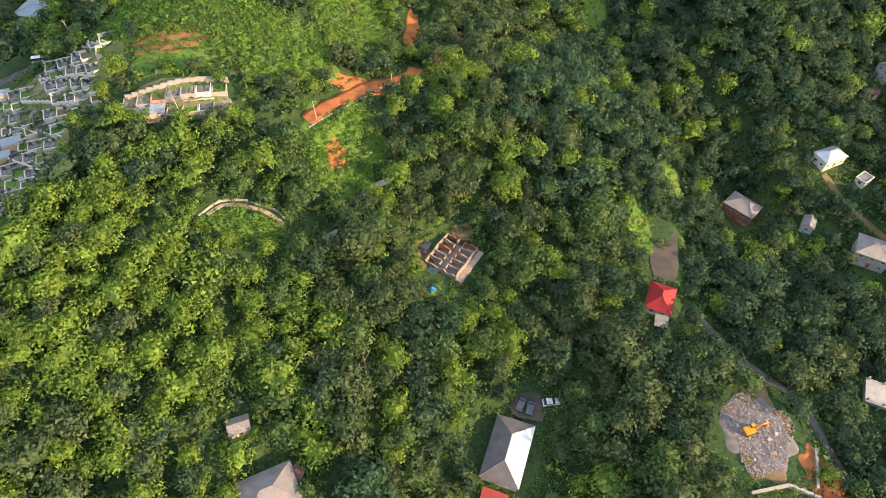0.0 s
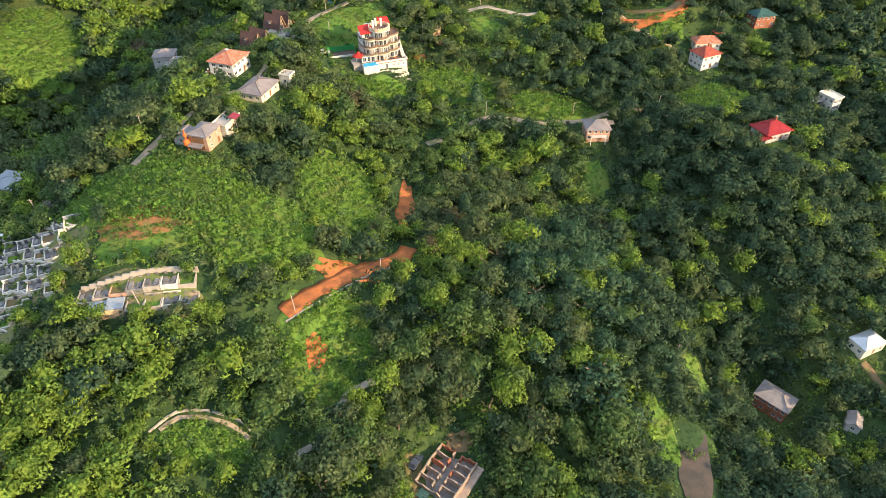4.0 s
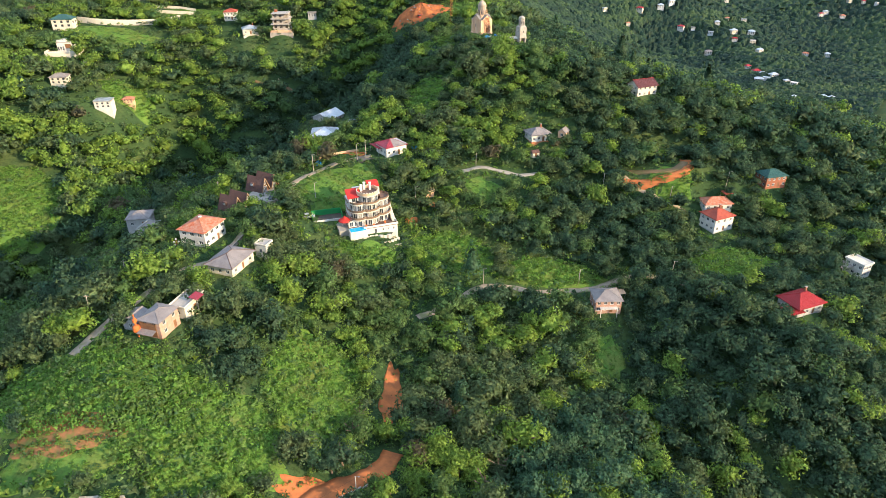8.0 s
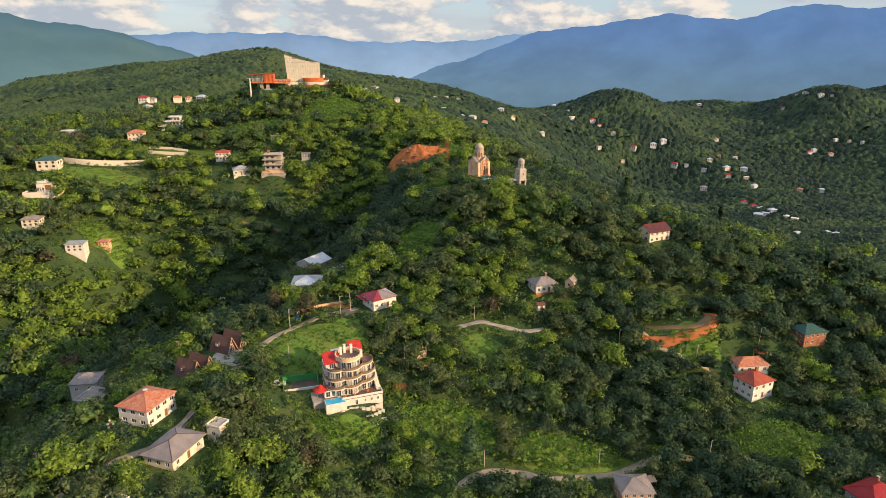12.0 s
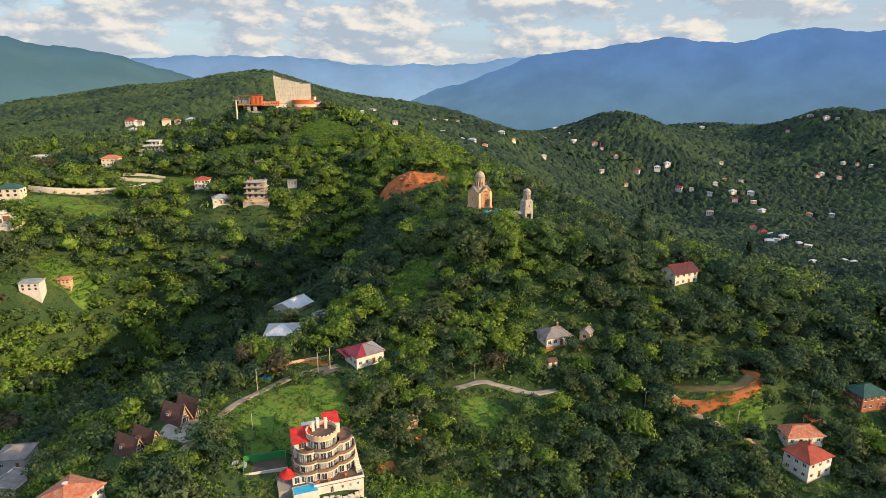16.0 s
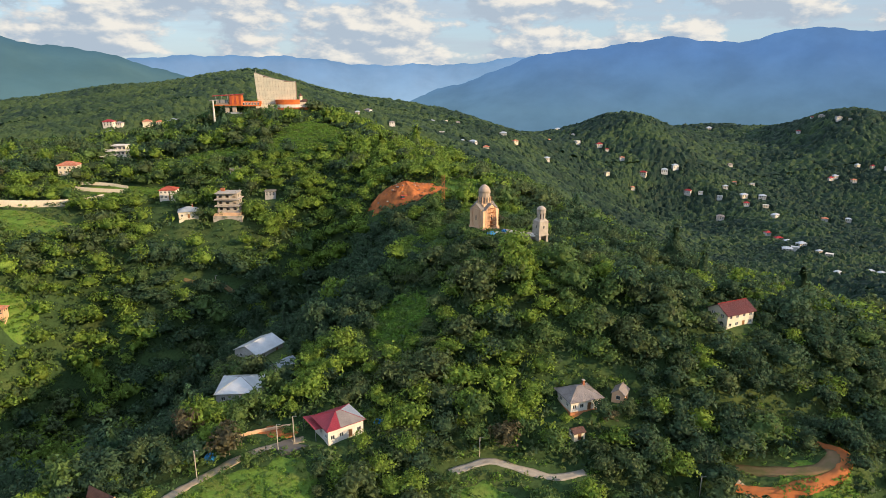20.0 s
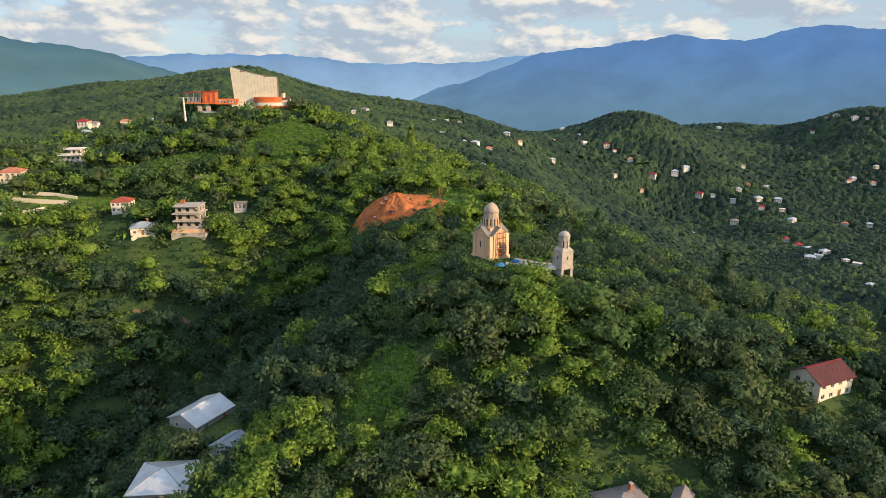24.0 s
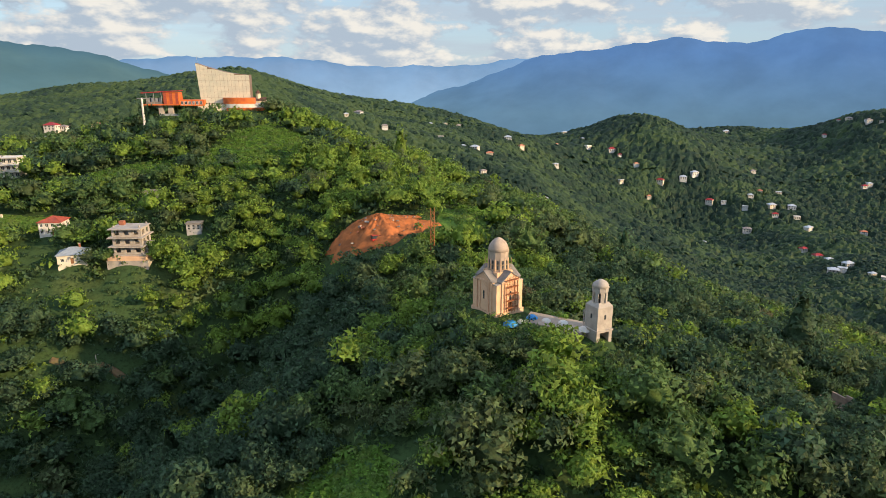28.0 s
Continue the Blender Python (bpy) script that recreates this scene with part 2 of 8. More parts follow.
M_TILE_ROOF = material("clay_red_roof", (0.40, 0.085, 0.045), (0.28, 0.06, 0.04), scale=0.6, fine=3.0, rough=0.7, wave=3.0)
M_GREEN_ROOF = material("dark_green_metal_roof", (0.035, 0.10, 0.085), (0.03, 0.08, 0.07), scale=0.4, fine=3.0, rough=0.5, wave=3.0)
M_BROWN_ROOF = material("brown_shingle_roof", (0.125, 0.068, 0.055), (0.095, 0.052, 0.044), scale=0.5, fine=4.0, rough=0.75, wave=3.0)
M_GLASS = material("window_glass", (0.05, 0.06, 0.07), (0.035, 0.04, 0.05), scale=0.3, rough=0.08, gloss=0.6)
M_FRAME = material("white_frame", (0.72, 0.72, 0.70), scale=1.0, rough=0.5)
M_WOOD = material("brown_wood", (0.22, 0.11, 0.05), (0.16, 0.08, 0.04), scale=1.0, fine=8.0, rough=0.7)
M_PALE_WOOD = material("pale_timber", (0.45, 0.30, 0.17), (0.36, 0.24, 0.13), scale=1.0, fine=8.0, rough=0.75)
M_RED = material("red_fabric", (0.50, 0.030, 0.022), scale=0.6, rough=0.7)
M_ORANGE = material("orange_cladding", (0.62, 0.17, 0.035), (0.48, 0.10, 0.03), scale=0.35, fine=2.0, rough=0.6)
M_TERRACE = material("tan_terrace_tiles", (0.36, 0.25, 0.18), (0.29, 0.20, 0.145), scale=0.8, fine=5.0, rough=0.8)
M_DECK = material("brown_deck_tiles", (0.17, 0.105, 0.075), (0.12, 0.075, 0.055), scale=0.8, fine=5.0, rough=0.75)
M_PEACH = material("peach_plaster", (0.66, 0.46, 0.28), (0.58, 0.40, 0.25), scale=0.7, fine=5.0, rough=0.85)
M_CURTAIN = material("curtained_glass", (0.40, 0.38, 0.33), (0.20, 0.20, 0.19), scale=0.9, rough=0.15, gloss=0.6)
# pale colour standing in for sun glare on the long building's roof
M_GLARE_ROOF = material("sun_glare_roof", (0.78, 0.77, 0.74), (0.72, 0.71, 0.69), scale=0.3, fine=3.0, rough=0.4, wave=3.0)
M_BRONZE = material("bronze_cladding", (0.22, 0.15, 0.10), (0.16, 0.11, 0.08), scale=0.4, rough=0.5)
M_PEARL = material("pearl_glass_cladding", (0.56, 0.52, 0.42), (0.44, 0.43, 0.36), scale=0.25, fine=2.0, rough=0.35, gloss=0.6)
M_GREEN = material("green_court_wall", (0.03, 0.26, 0.07), (0.03, 0.20, 0.06), scale=0.4, rough=0.7)
M_WATER = material("pool_water", (0.03, 0.36, 0.62), (0.04, 0.42, 0.68), scale=0.6, rough=0.08, gloss=0.6)
M_BLUE = material("blue_tarpaulin", (0.03, 0.22, 0.55), (0.04, 0.28, 0.62), scale=1.0, rough=0.5, bump=0.5)
M_STEEL = material("grey_steel", (0.38, 0.38, 0.38), scale=1.0, rough=0.5, metal=0.5)
M_RUST = material("rusty_steel", (0.34, 0.13, 0.05), (0.24, 0.09, 0.04), scale=1.5, rough=0.7)
M_POLE = material("weathered_pole", (0.42, 0.38, 0.33), (0.34, 0.30, 0.26), scale=1.5, rough=0.9)
M_MARBLE = material("grey_marble", (0.20, 0.19, 0.185), (0.10, 0.10, 0.10), scale=1.1, fine=5.0, rough=0.6, each=0.35)
M_YELLOW = material("yellow_machine_paint", (0.66, 0.30, 0.02), (0.58, 0.25, 0.02), scale=0.8, rough=0.45)
M_RUBBER = material("black_rubber", (0.025, 0.025, 0.025), scale=1.0, rough=0.8)
M_CAR_WHITE = material("white_car_paint", (0.72, 0.72, 0.72), scale=0.5, rough=0.25, gloss=0.6)
M_CAR_DARK = material("dark_car_paint", (0.05, 0.06, 0.08), scale=0.5, rough=0.25, gloss=0.6)
M_CAR_SILVER = material("silver_car_paint", (0.45, 0.46, 0.48), scale=0.5, rough=0.25, gloss=0.6)
M_CAR_RED = material("red_truck_paint", (0.45, 0.04, 0.03), scale=0.5, rough=0.3, gloss=0.5)
M_CAR_BLUE = material("blue_car_paint", (0.05, 0.12, 0.35), scale=0.5, rough=0.3, gloss=0.5)
M_RUBBLE = material("rubble_dust", (0.26, 0.235, 0.225), (0.17, 0.15, 0.145), scale=0.5, fine=2.4, bump=0.9, rough=0.95, each=0.3)


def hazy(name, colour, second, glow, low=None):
    """Far mountains: haze painted in as blue emission that changes with height, over a dim wooded surface."""
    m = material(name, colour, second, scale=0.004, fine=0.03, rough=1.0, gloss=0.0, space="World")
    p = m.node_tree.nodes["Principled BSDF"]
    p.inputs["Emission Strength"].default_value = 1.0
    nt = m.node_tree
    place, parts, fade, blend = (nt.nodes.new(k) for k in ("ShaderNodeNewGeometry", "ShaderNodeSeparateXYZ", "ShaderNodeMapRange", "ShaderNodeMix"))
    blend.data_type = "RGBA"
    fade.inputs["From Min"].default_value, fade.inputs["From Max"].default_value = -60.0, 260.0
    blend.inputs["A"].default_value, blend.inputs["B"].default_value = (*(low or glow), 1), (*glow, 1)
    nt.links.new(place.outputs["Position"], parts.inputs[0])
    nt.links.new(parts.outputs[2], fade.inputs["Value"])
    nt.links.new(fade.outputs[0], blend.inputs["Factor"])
    # light and shade of ridges and hollows, put into the glow by noise
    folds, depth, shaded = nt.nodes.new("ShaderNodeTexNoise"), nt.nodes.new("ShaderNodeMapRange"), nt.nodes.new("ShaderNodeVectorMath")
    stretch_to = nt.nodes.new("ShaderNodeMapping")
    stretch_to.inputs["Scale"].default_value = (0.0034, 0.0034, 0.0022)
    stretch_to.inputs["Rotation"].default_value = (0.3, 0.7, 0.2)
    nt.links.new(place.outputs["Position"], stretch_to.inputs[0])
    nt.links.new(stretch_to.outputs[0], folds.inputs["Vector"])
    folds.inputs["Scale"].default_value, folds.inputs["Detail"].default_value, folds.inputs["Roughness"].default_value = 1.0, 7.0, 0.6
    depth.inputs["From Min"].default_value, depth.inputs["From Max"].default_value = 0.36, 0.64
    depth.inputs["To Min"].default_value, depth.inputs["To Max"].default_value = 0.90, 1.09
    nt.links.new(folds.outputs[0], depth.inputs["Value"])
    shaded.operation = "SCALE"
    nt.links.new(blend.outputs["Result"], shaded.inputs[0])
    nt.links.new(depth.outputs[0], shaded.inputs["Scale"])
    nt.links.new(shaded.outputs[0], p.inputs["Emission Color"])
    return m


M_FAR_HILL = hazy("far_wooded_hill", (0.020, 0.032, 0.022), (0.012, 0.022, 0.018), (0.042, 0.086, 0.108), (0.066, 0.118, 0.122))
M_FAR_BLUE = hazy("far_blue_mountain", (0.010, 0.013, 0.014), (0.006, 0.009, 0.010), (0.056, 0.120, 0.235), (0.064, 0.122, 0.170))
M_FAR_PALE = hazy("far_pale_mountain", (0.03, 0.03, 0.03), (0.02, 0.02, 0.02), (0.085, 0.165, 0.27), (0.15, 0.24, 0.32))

# ---- mesh helpers ----


class Geo:
    """Collects corners and faces of one mesh."""

    def __init__(self):
        self.v, self.f = [], []

    def add(self, corners, faces):
        n = len(self.v)
        self.v += [tuple(c) for c in corners]
        self.f += [tuple(n + i for i in face) for face in faces]
        return self

    def box(self, x, y, z, sx, sy, sz, turn=0.0):
        """A box with its bottom centre at x, y, z."""
        c, s = math.cos(radians(turn)), math.sin(radians(turn))
        pts = [(x + c * a * sx / 2 - s * b * sy / 2, y + s * a * sx / 2 + c * b * sy / 2, z + d * sz) for d in (0, 1) for a, b in ((-1, -1), (1, -1), (1, 1), (-1, 1))]
        return self.add(pts, [(3, 2, 1, 0), (4, 5, 6, 7), (0, 1, 5, 4), (1, 2, 6, 5), (2, 3, 7, 6), (3, 0, 4, 7)])

    def prism(self, ring, z0, z1, cap=True):
        """An upright prism over a ring of x, y."""
        n = len(ring)
        faces = [(i, (i + 1) % n, n + (i + 1) % n, n + i) for i in range(n)]
        if cap:
            faces += [tuple(range(n, 2 * n)), tuple(range(n - 1, -1, -1))]
        return self.add([(x, y, z0) for x, y in ring] + [(x, y, z1) for x, y in ring], faces)

    def lathe(self, profile, x=0.0, y=0.0, sides=16, turn=0.0):
        """A solid turned from (radius, z) pairs, from the bottom up."""
        pts, faces = [], []
        for r, z in profile:
            pts += [(x + r * math.cos(2 * math.pi * (i + turn) / sides), y + r * math.sin(2 * math.pi * (i + turn) / sides), z) for i in range(sides)]
        for k in range(len(profile) - 1):
            faces += [(k * sides + i, k * sides + (i + 1) % sides, (k + 1) * sides + (i + 1) % sides, (k + 1) * sides + i) for i in range(sides)]
        faces += [tuple(range((len(profile) - 1) * sides, len(profile) * sides)), tuple(range(sides - 1, -1, -1))]
        return self.add(pts, faces)

    def rod(self, a, b, r, sides=5):
        a, b = Vector(a), Vector(b)
        q = (b - a).to_track_quat("Z", "Y")
        ring = [q @ Vector((r * math.cos(2 * math.pi * i / sides), r * math.sin(2 * math.pi * i / sides), 0)) for i in range(sides)]
        faces = [(i, (i + 1) % sides, sides + (i + 1) % sides, sides + i) for i in range(sides)] + [tuple(range(sides - 1, -1, -1)), tuple(range(sides, 2 * sides))]
        return self.add([a + p for p in ring] + [b + p for p in ring], faces)

    def sheet(self, corners, thick):
        """A flat slab over corners, given from above against the clock, with its thickness below."""
        n = len(corners)
        low = [(x, y, z - thick) for x, y, z in corners]
        return self.add(list(corners) + low, [tuple(range(n)), tuple(range(2 * n - 1, n - 1, -1))] + [(i, n + i, n + (i + 1) % n, (i + 1) % n) for i in range(n)])

    def mesh(self, name):
        me = bpy.data.meshes.new(name)
        me.from_pydata(self.v, [], self.f)
        me.update()
        return me


def part(name, geo, mat, parent=None, label="", at=None, smooth=False):
    """Links a Geo, or a finished mesh, as one mesh object under a thing or a part."""
    me = geo.mesh(name) if isinstance(geo, Geo) else geo
    if mat and not me.materials:
        me.materials.append(mat)
    if smooth:
        me.polygons.foreach_set("use_smooth", [True] * len(me.polygons))
    ob = new(name, me)
    ob.parent = parent
    if at is not None:
        ob.matrix_basis = at
    return tagged(ob, label)


def thing(name, label, category, x, y, z, turn=0.0, group="", kind=""):
    """An Empty at a thing's base, to hold its parts."""
    ob = new(name)
    ob.empty_display_size = 0.3
    ob.matrix_basis = pose(x, y, z, 0, 0, turn)
    return tagged(ob, label, category, group, kind)


# ---- the lie of the land ----
# rises and hollows: height, x, y, reach along x, reach along y
FAR_HILLS = [
    (116, 953, 2476, 1498, 1025), (112, -539, 1382, 767, 1157), (70, -1276, 2114, 397, 987), (49, 440, 523, 1507, 191), (-143, 497, 797, 445, 578), (48, 1141, -96, 977, 246),
    (-66, -56, 1663, 395, 538), (87, -149, 1221, 352, 376), (78, 555, 228, 690, 177), (-38, -754, 681, 330, 333), (79, 599, 724, 353, 294), (-26, 22, -10, 197, 190),
    (145, -61, 630, 109, 269), (-39, 310, 1144, 186, 113), (-176, -52, 736, 96, 191), (-61, 5, 161, 189, 76), (-116, -89, 366, 86, 125), (67, -42, 777, 82, 113),
]
NEAR_HILLS = [
    (9, -22, 442, 266, 30), (78, -64, 224, 64, 121), (26, 128, 380, 149, 50), (49, 28, 105, 47, 131), (-42, -81, 237, 117, 52), (-27, 312, 578, 44, 128),
    (17, 13, 146, 168, 30), (-8, 242, 630, 75, 65), (24, -109, 110, 63, 77), (9, -135, 0, 94, 50), (12, 67, 487, 67, 63), (-13, -63, 517, 79, 48),
    (67, 108, 350, 85, 39), (28, -81, 358, 59, 53), (-3, 101, 669, 63, 49), (22, -128, 226, 69, 44), (-37, 25, 52, 35, 83), (13, -163, 383, 79, 34),
]
SPURS = [
    (-12, -151, 542, 48, 51), (-51, 132, 356, 58, 36), (-17, -111, 131, 51, 39), (30, -139, 284, 48, 40), (27, 102, 192, 37, 48), (-5, 236, 259, 40, 44),
    (-6, -247, 311, 40, 40), (25, -114, 406, 41, 36), (-20, -158, 280, 47, 28), (12, 171, 307, 45, 29), (11, -90, 601, 39, 32), (-28, 73, 358, 41, 30),
    (-21, -48, 431, 25, 37), (-24, -137, 382, 21, 33), (-14, 91, 143, 17, 23), (11, 100, 286, 26, 9),
]
SKYLINE_HILLS = [
    (58, 400, 1490, 125, 150), (64, 850, 1480, 110, 150), (60, 1090, 1520, 130, 200), (-45, 950, 1750, 800, 330),
    (-28, -92, 372, 42, 55), (-24, -150, 258, 38, 45), (-75, -1000, 1650, 420, 700), (-42, -110, 1210, 210, 180), (-22, 250, 1650, 180, 160),
]
PADS = []  # levelled places: x, y, radius, height
_far = np.array(FAR_HILLS, float), np.array(NEAR_HILLS, float), np.array(SPURS, float), np.array(SKYLINE_HILLS, float)


def land(x, y):
    x, y = np.asarray(x, float), np.asarray(y, float)
    z = np.zeros(np.broadcast(x, y).shape)
    for table in _far:
        for h, cx, cy, rx, ry in table:
            z = z + h * np.exp(-(((x - cx) / rx) ** 2) - ((y - cy) / ry) ** 2)
    # spurs and gullies of the far slopes
    far = np.clip((y - 640) / 260, 0, 1) * (1 - 0.35 * np.clip((y - 1300) / 200, 0, 1))
    bent = x + 60 * np.sin(y / 190.0)
    spur = 1 - 2 * np.abs(np.sin(bent / 118.0 + 0.9 * np.sin(y / 260.0)))
    rill = np.sin(bent / 41.0 + 1.7 * np.sin(y / 83.0)) * np.sin(y / 57.0 + 0.6 * np.sin(x / 90.0))
    return z + far * (8 * spur + 5 * rill) - 0.35 * np.maximum(0, y - 1700)


def ground_z(x, y):
    x, y = np.asarray(x, float), np.asarray(y, float)
    z = land(x, y)
    z = z + 0.35 * np.sin(x / 7.3 + 1.3 * np.sin(y / 11.0)) * np.sin(y / 6.1 + x / 17.0)
    for px, py, r, pz in PADS:
        w = np.exp(-((((x - px) ** 2 + (y - py) ** 2) / (r * r)) ** 2))
        z = z * (1 - w) + pz * w
    return z


def gz(x, y):
    return float(ground_z(x, y))


CLEAR = []  # places without trees: x, y, reach along x, reach along y


def pad(x, y, r, z=None, clear=1.0):
    z = float(land(x, y)) if z is None else z
    PADS.append((x, y, r, z))
    if clear:
        CLEAR.append((x, y, r * clear, r * clear))
    return z


# ---- levelled sites of the buildings ----
SITE = {}


def site(name, x, y, r, z=None, clear=0.95):
    SITE[name] = (x, y, pad(x, y, r, z, clear))
    if y < 285:
        CLEAR.append((x, y - r * 0.75, r * 0.8, r * 0.8))


site("warehouse", 15.2, 54.6, 11.5, 10.5)
site("cemetery_house", -140.5, 201.0, 9)
site("lower_house", -36.0, 41.5, 8)
site("grey_shed", -43.9, 54.5, 4)
site("red_hip", 57.0, 92.4, 7)
site("brick_house", 96.1, 136.4, 8)
site("blue_roof", 122.5, 147.0, 7)
site("valley_house", 127.5, 115.5, 8)
site("valley_shed", 112.8, 127.0, 4)
site("open_hut", 132.0, 140.0, 4)
site("slope_shed", 146.8, 176.5, 4)
site("slope_house", 155.5, 185.0, 5)
site("unfinished_deck", 110.5, 69.5, 7)
site("ruin", 2.4, 103.5, 10, 24.0)
site("villa", -66.0, 184.5, 8, 63.0)
site("orange_roof", -70.4, 231.4, 9, 62.5)
site("lane_house", -57.4, 215.6, 9, 61.8)
site("left_grey", -109.8, 271.3, 6.5, 48)
site("left_concrete", -96.5, 252.0, 6, 53)
site("cabins_upper", -63.0, 268.0, 8, 63.2)
site("cabins_lower", -69.5, 254.5, 8, 61.2)
site("hotel", -22.0, 252.0, 13, 56.0, 1.0)
site("hotel_court", -36.0, 254.0, 7, 58.5)
site("white_red", 105.0, 266.7, 8, 48.5)
site("back_house", 107.5, 276.0, 7, 52.0)
site("path_house", 56.9, 229.0, 7, 38.5)
site("red_hip_east", 115.5, 221.5, 8, 43.0)
site("white_modern", 147.5, 245.5, 6, 41.0)
site("magenta", -16.2, 294.6, 9, 67.5)
site("barn_upper", -49.0, 344.5, 15, 65.5, 0.6)
site("barn_lower", -46.0, 316.4, 12, 65.5, 0.7)
site("dark_roof", -37.4, 329.8, 5)
site("veranda_house", 42.3, 303.2, 7, 69.8)
site("stone_hut", 53.0, 304.5, 4)
site("low_hut", 40.5, 295.0, 3)
site("dark_red", 89.5, 328.0, 8, 82.0)
site("green_roof", 132.5, 287.5, 7, 56.5)
site("unfinished_block", -93.0, 459.0, 9, 84.0)
site("blue_grey_house", -112.5, 457.5, 7, 83.0)
site("red_white_house", -127.8, 474.0, 6, 88.5)
site("white_villa", -179.0, 531.0, 9, 100.0)
site("orange_villa", -192.5, 503.0, 7, 96.5)
site("church", 22.5, 370.0, 11, 99.4, 0.7)
site("plaza", 32.5, 365.0, 7.5, 98.2, 1.0)
site("bell_tower", 40.2, 360.5, 5, 97.2, 0.9)
site("monument", -98.0, 582.0, 22, 126.0, 1.0)
site("station", -126.0, 577.0, 12, 124.5, 0.8)
site("chapel", -86.4, 600.0, 8, 125.5)
site("demolition", 74.0, 58.0, 15, 16.0, 0.62)
site("yard_south", 61.0, 105.0, 7, 19.0)
site("yard_north", 63.5, 117.0, 6, 19.5)
site("car_park", 21.5, 67.0, 5.5, 13.0)
site("hut_by_terrace", -0.9, 272.0, 3)
site("small_white_house", 180.0, 491.0, 11)
site("brick_ruin", 88.5, 364.0, 6, 79.0, 0.8)
site("long_white_house", 101.0, 880.0, 10)

# ---- clearings: kind, x, y, reach along x, reach along y ----
MEADOWS = [
    ("shrub", -75, 165, 26, 13), ("rows", -74, 152, 12.5, 5.5), ("meadow", -73, 146, 13, 5), ("shrub", -48, 156, 17, 15), ("shrub", -27, 130, 12, 13), ("soil", -29, 127, 3.0, 5.0),
    ("shrub", -50, 103, 10, 5), ("shrub", -29, 182, 12, 18), ("meadow", -37, 270, 12, 12), ("shrub", 8, 247, 14, 9),
    ("meadow", 19, 277, 7, 6), ("shrub", 105, 245, 15, 9), ("shrub", 91, 281, 9, 6), ("shrub", 42, 241, 17, 6),
    ("meadow", 55, 211, 5, 8), ("shrub", -180, 304, 17, 22), ("meadow", 56, 116, 3.5, 10), ("meadow", 71, 136, 4, 8),
]
MORE_MEADOWS = [
    ("meadow", -185, 440, 30, 9), ("meadow", -150, 480, 26, 6), ("shrub", -130, 512, 34, 12), ("soil", -9, 446, 11, 6),
    ("meadow", 18, 445, 9, 16), ("shrub", -66, 528, 22, 26), ("shrub", -4, 335, 9, 12), ("soil", -10, 188, 3.2, 13), ("soil", -23, 149, 10, 4),
    ("cleared", -105, 147, 20, 13), ("cleared", -70, 133.5, 17, 6), ("cleared", -112, 120, 13, 19), ("cleared", -124, 148, 15, 13),
    ("meadow", -26, 278, 8, 9), ("shrub", -21, 239.0, 11, 4.5), ("shrub", 33, 465, 16, 12), ("soil", -31, 295.5, 6, 2.6), ("soil", -6.5, 258.5, 3.2, 2.4), ("soil", -2, 267.5, 7, 0.9), ("shrub", -165, 395, 13, 8), ("soil", 163, 496, 9, 7), ("shrub", 185, 480, 13, 5),
]
for _, x, y, rx, ry in MEADOWS + MORE_MEADOWS:
    CLEAR.append((x, y, rx, ry))

# ---- houses on the far slopes ----
FAR_EAST = [
    (283, 1692), (268, 1434), (131, 1234), (37, 1063), (8, 1088), (52, 1066), (70, 1056), (54, 925), (208, 1365), (185, 1232), (266, 1380), (305, 1367), (315, 1349), (334, 1314), (361, 1269), (400, 1276), (421, 1285), (443, 1215), (424, 1222), (548, 1350), (486, 1221), (512, 1245), (544, 1249), (502, 1186), (494, 1157), (532, 1184), (520, 1146), (513, 1102), (465, 1190), (444, 1132),
]
FAR_VALLEY = [
    (364, 1087), (295, 1260), (333, 1232), (114, 888), (626, 1652), (789, 1525), (792, 1498), (800, 1452), (813, 1435), (738, 1478), (696, 1265), (714, 1241), (685, 1259), (748, 1290), (767, 1278), (780, 1260), (455, 1007), (445, 938), (406, 866), (450, 968), (418, 871), (436, 891), (427, 839), (425, 817), (611, 1080), (579, 1085), (378, 727), (418, 740), (419, 727), (111, 1243),
]
FAR_WEST = [
    (-318, 795), (-310, 799), (-288, 811), (-278, 817), (-265, 822), (-303, 768), (-291, 596), (-244, 564), (-245, 521), (-96, 1075), (-107, 1045), (-59, 1031), (-8, 1223), (14, 1275), (36, 1277),
]
for x, y in FAR_EAST + FAR_VALLEY + FAR_WEST:
    CLEAR.append((x, y - 6, 8, 12))
CLEAR += [(30, 361, 10, 4), (40, 356, 4, 3), (26, 281.5, 15, 4.5), (-10, 442, 20, 13), (-33, 289.5, 8, 4), (-25, 288.5, 6, 4), (-106, 261, 6, 6), (-93, 242, 6, 7), (-37, 245, 8, 7), (-188, 446, 34, 11), (-165, 474, 22, 8), (-205, 405, 14, 10), (-216, 434, 13, 9), (-193, 378, 7, 6), (-170, 372, 6, 6), (-128, 462, 9, 11), (-112, 445, 9, 11), (-93, 444, 10, 12), (-192, 489, 11, 13), (-178, 516, 13, 13), (-126, 565, 17, 12), (-94, 566, 24, 13), (-84, 588, 9, 9), (-93, 447, 9, 9), (-112, 446, 8, 9), (-128, 464, 7, 9), (-178, 519, 10, 10), (-192, 492, 10, 10)]
for x, y in ((-205, 414), (-216, 442), (-192, 382), (-170, 377), (-163, 389), (-100, 491), (-77, 471)):
    CLEAR.append((x, y - 3, 8, 8))

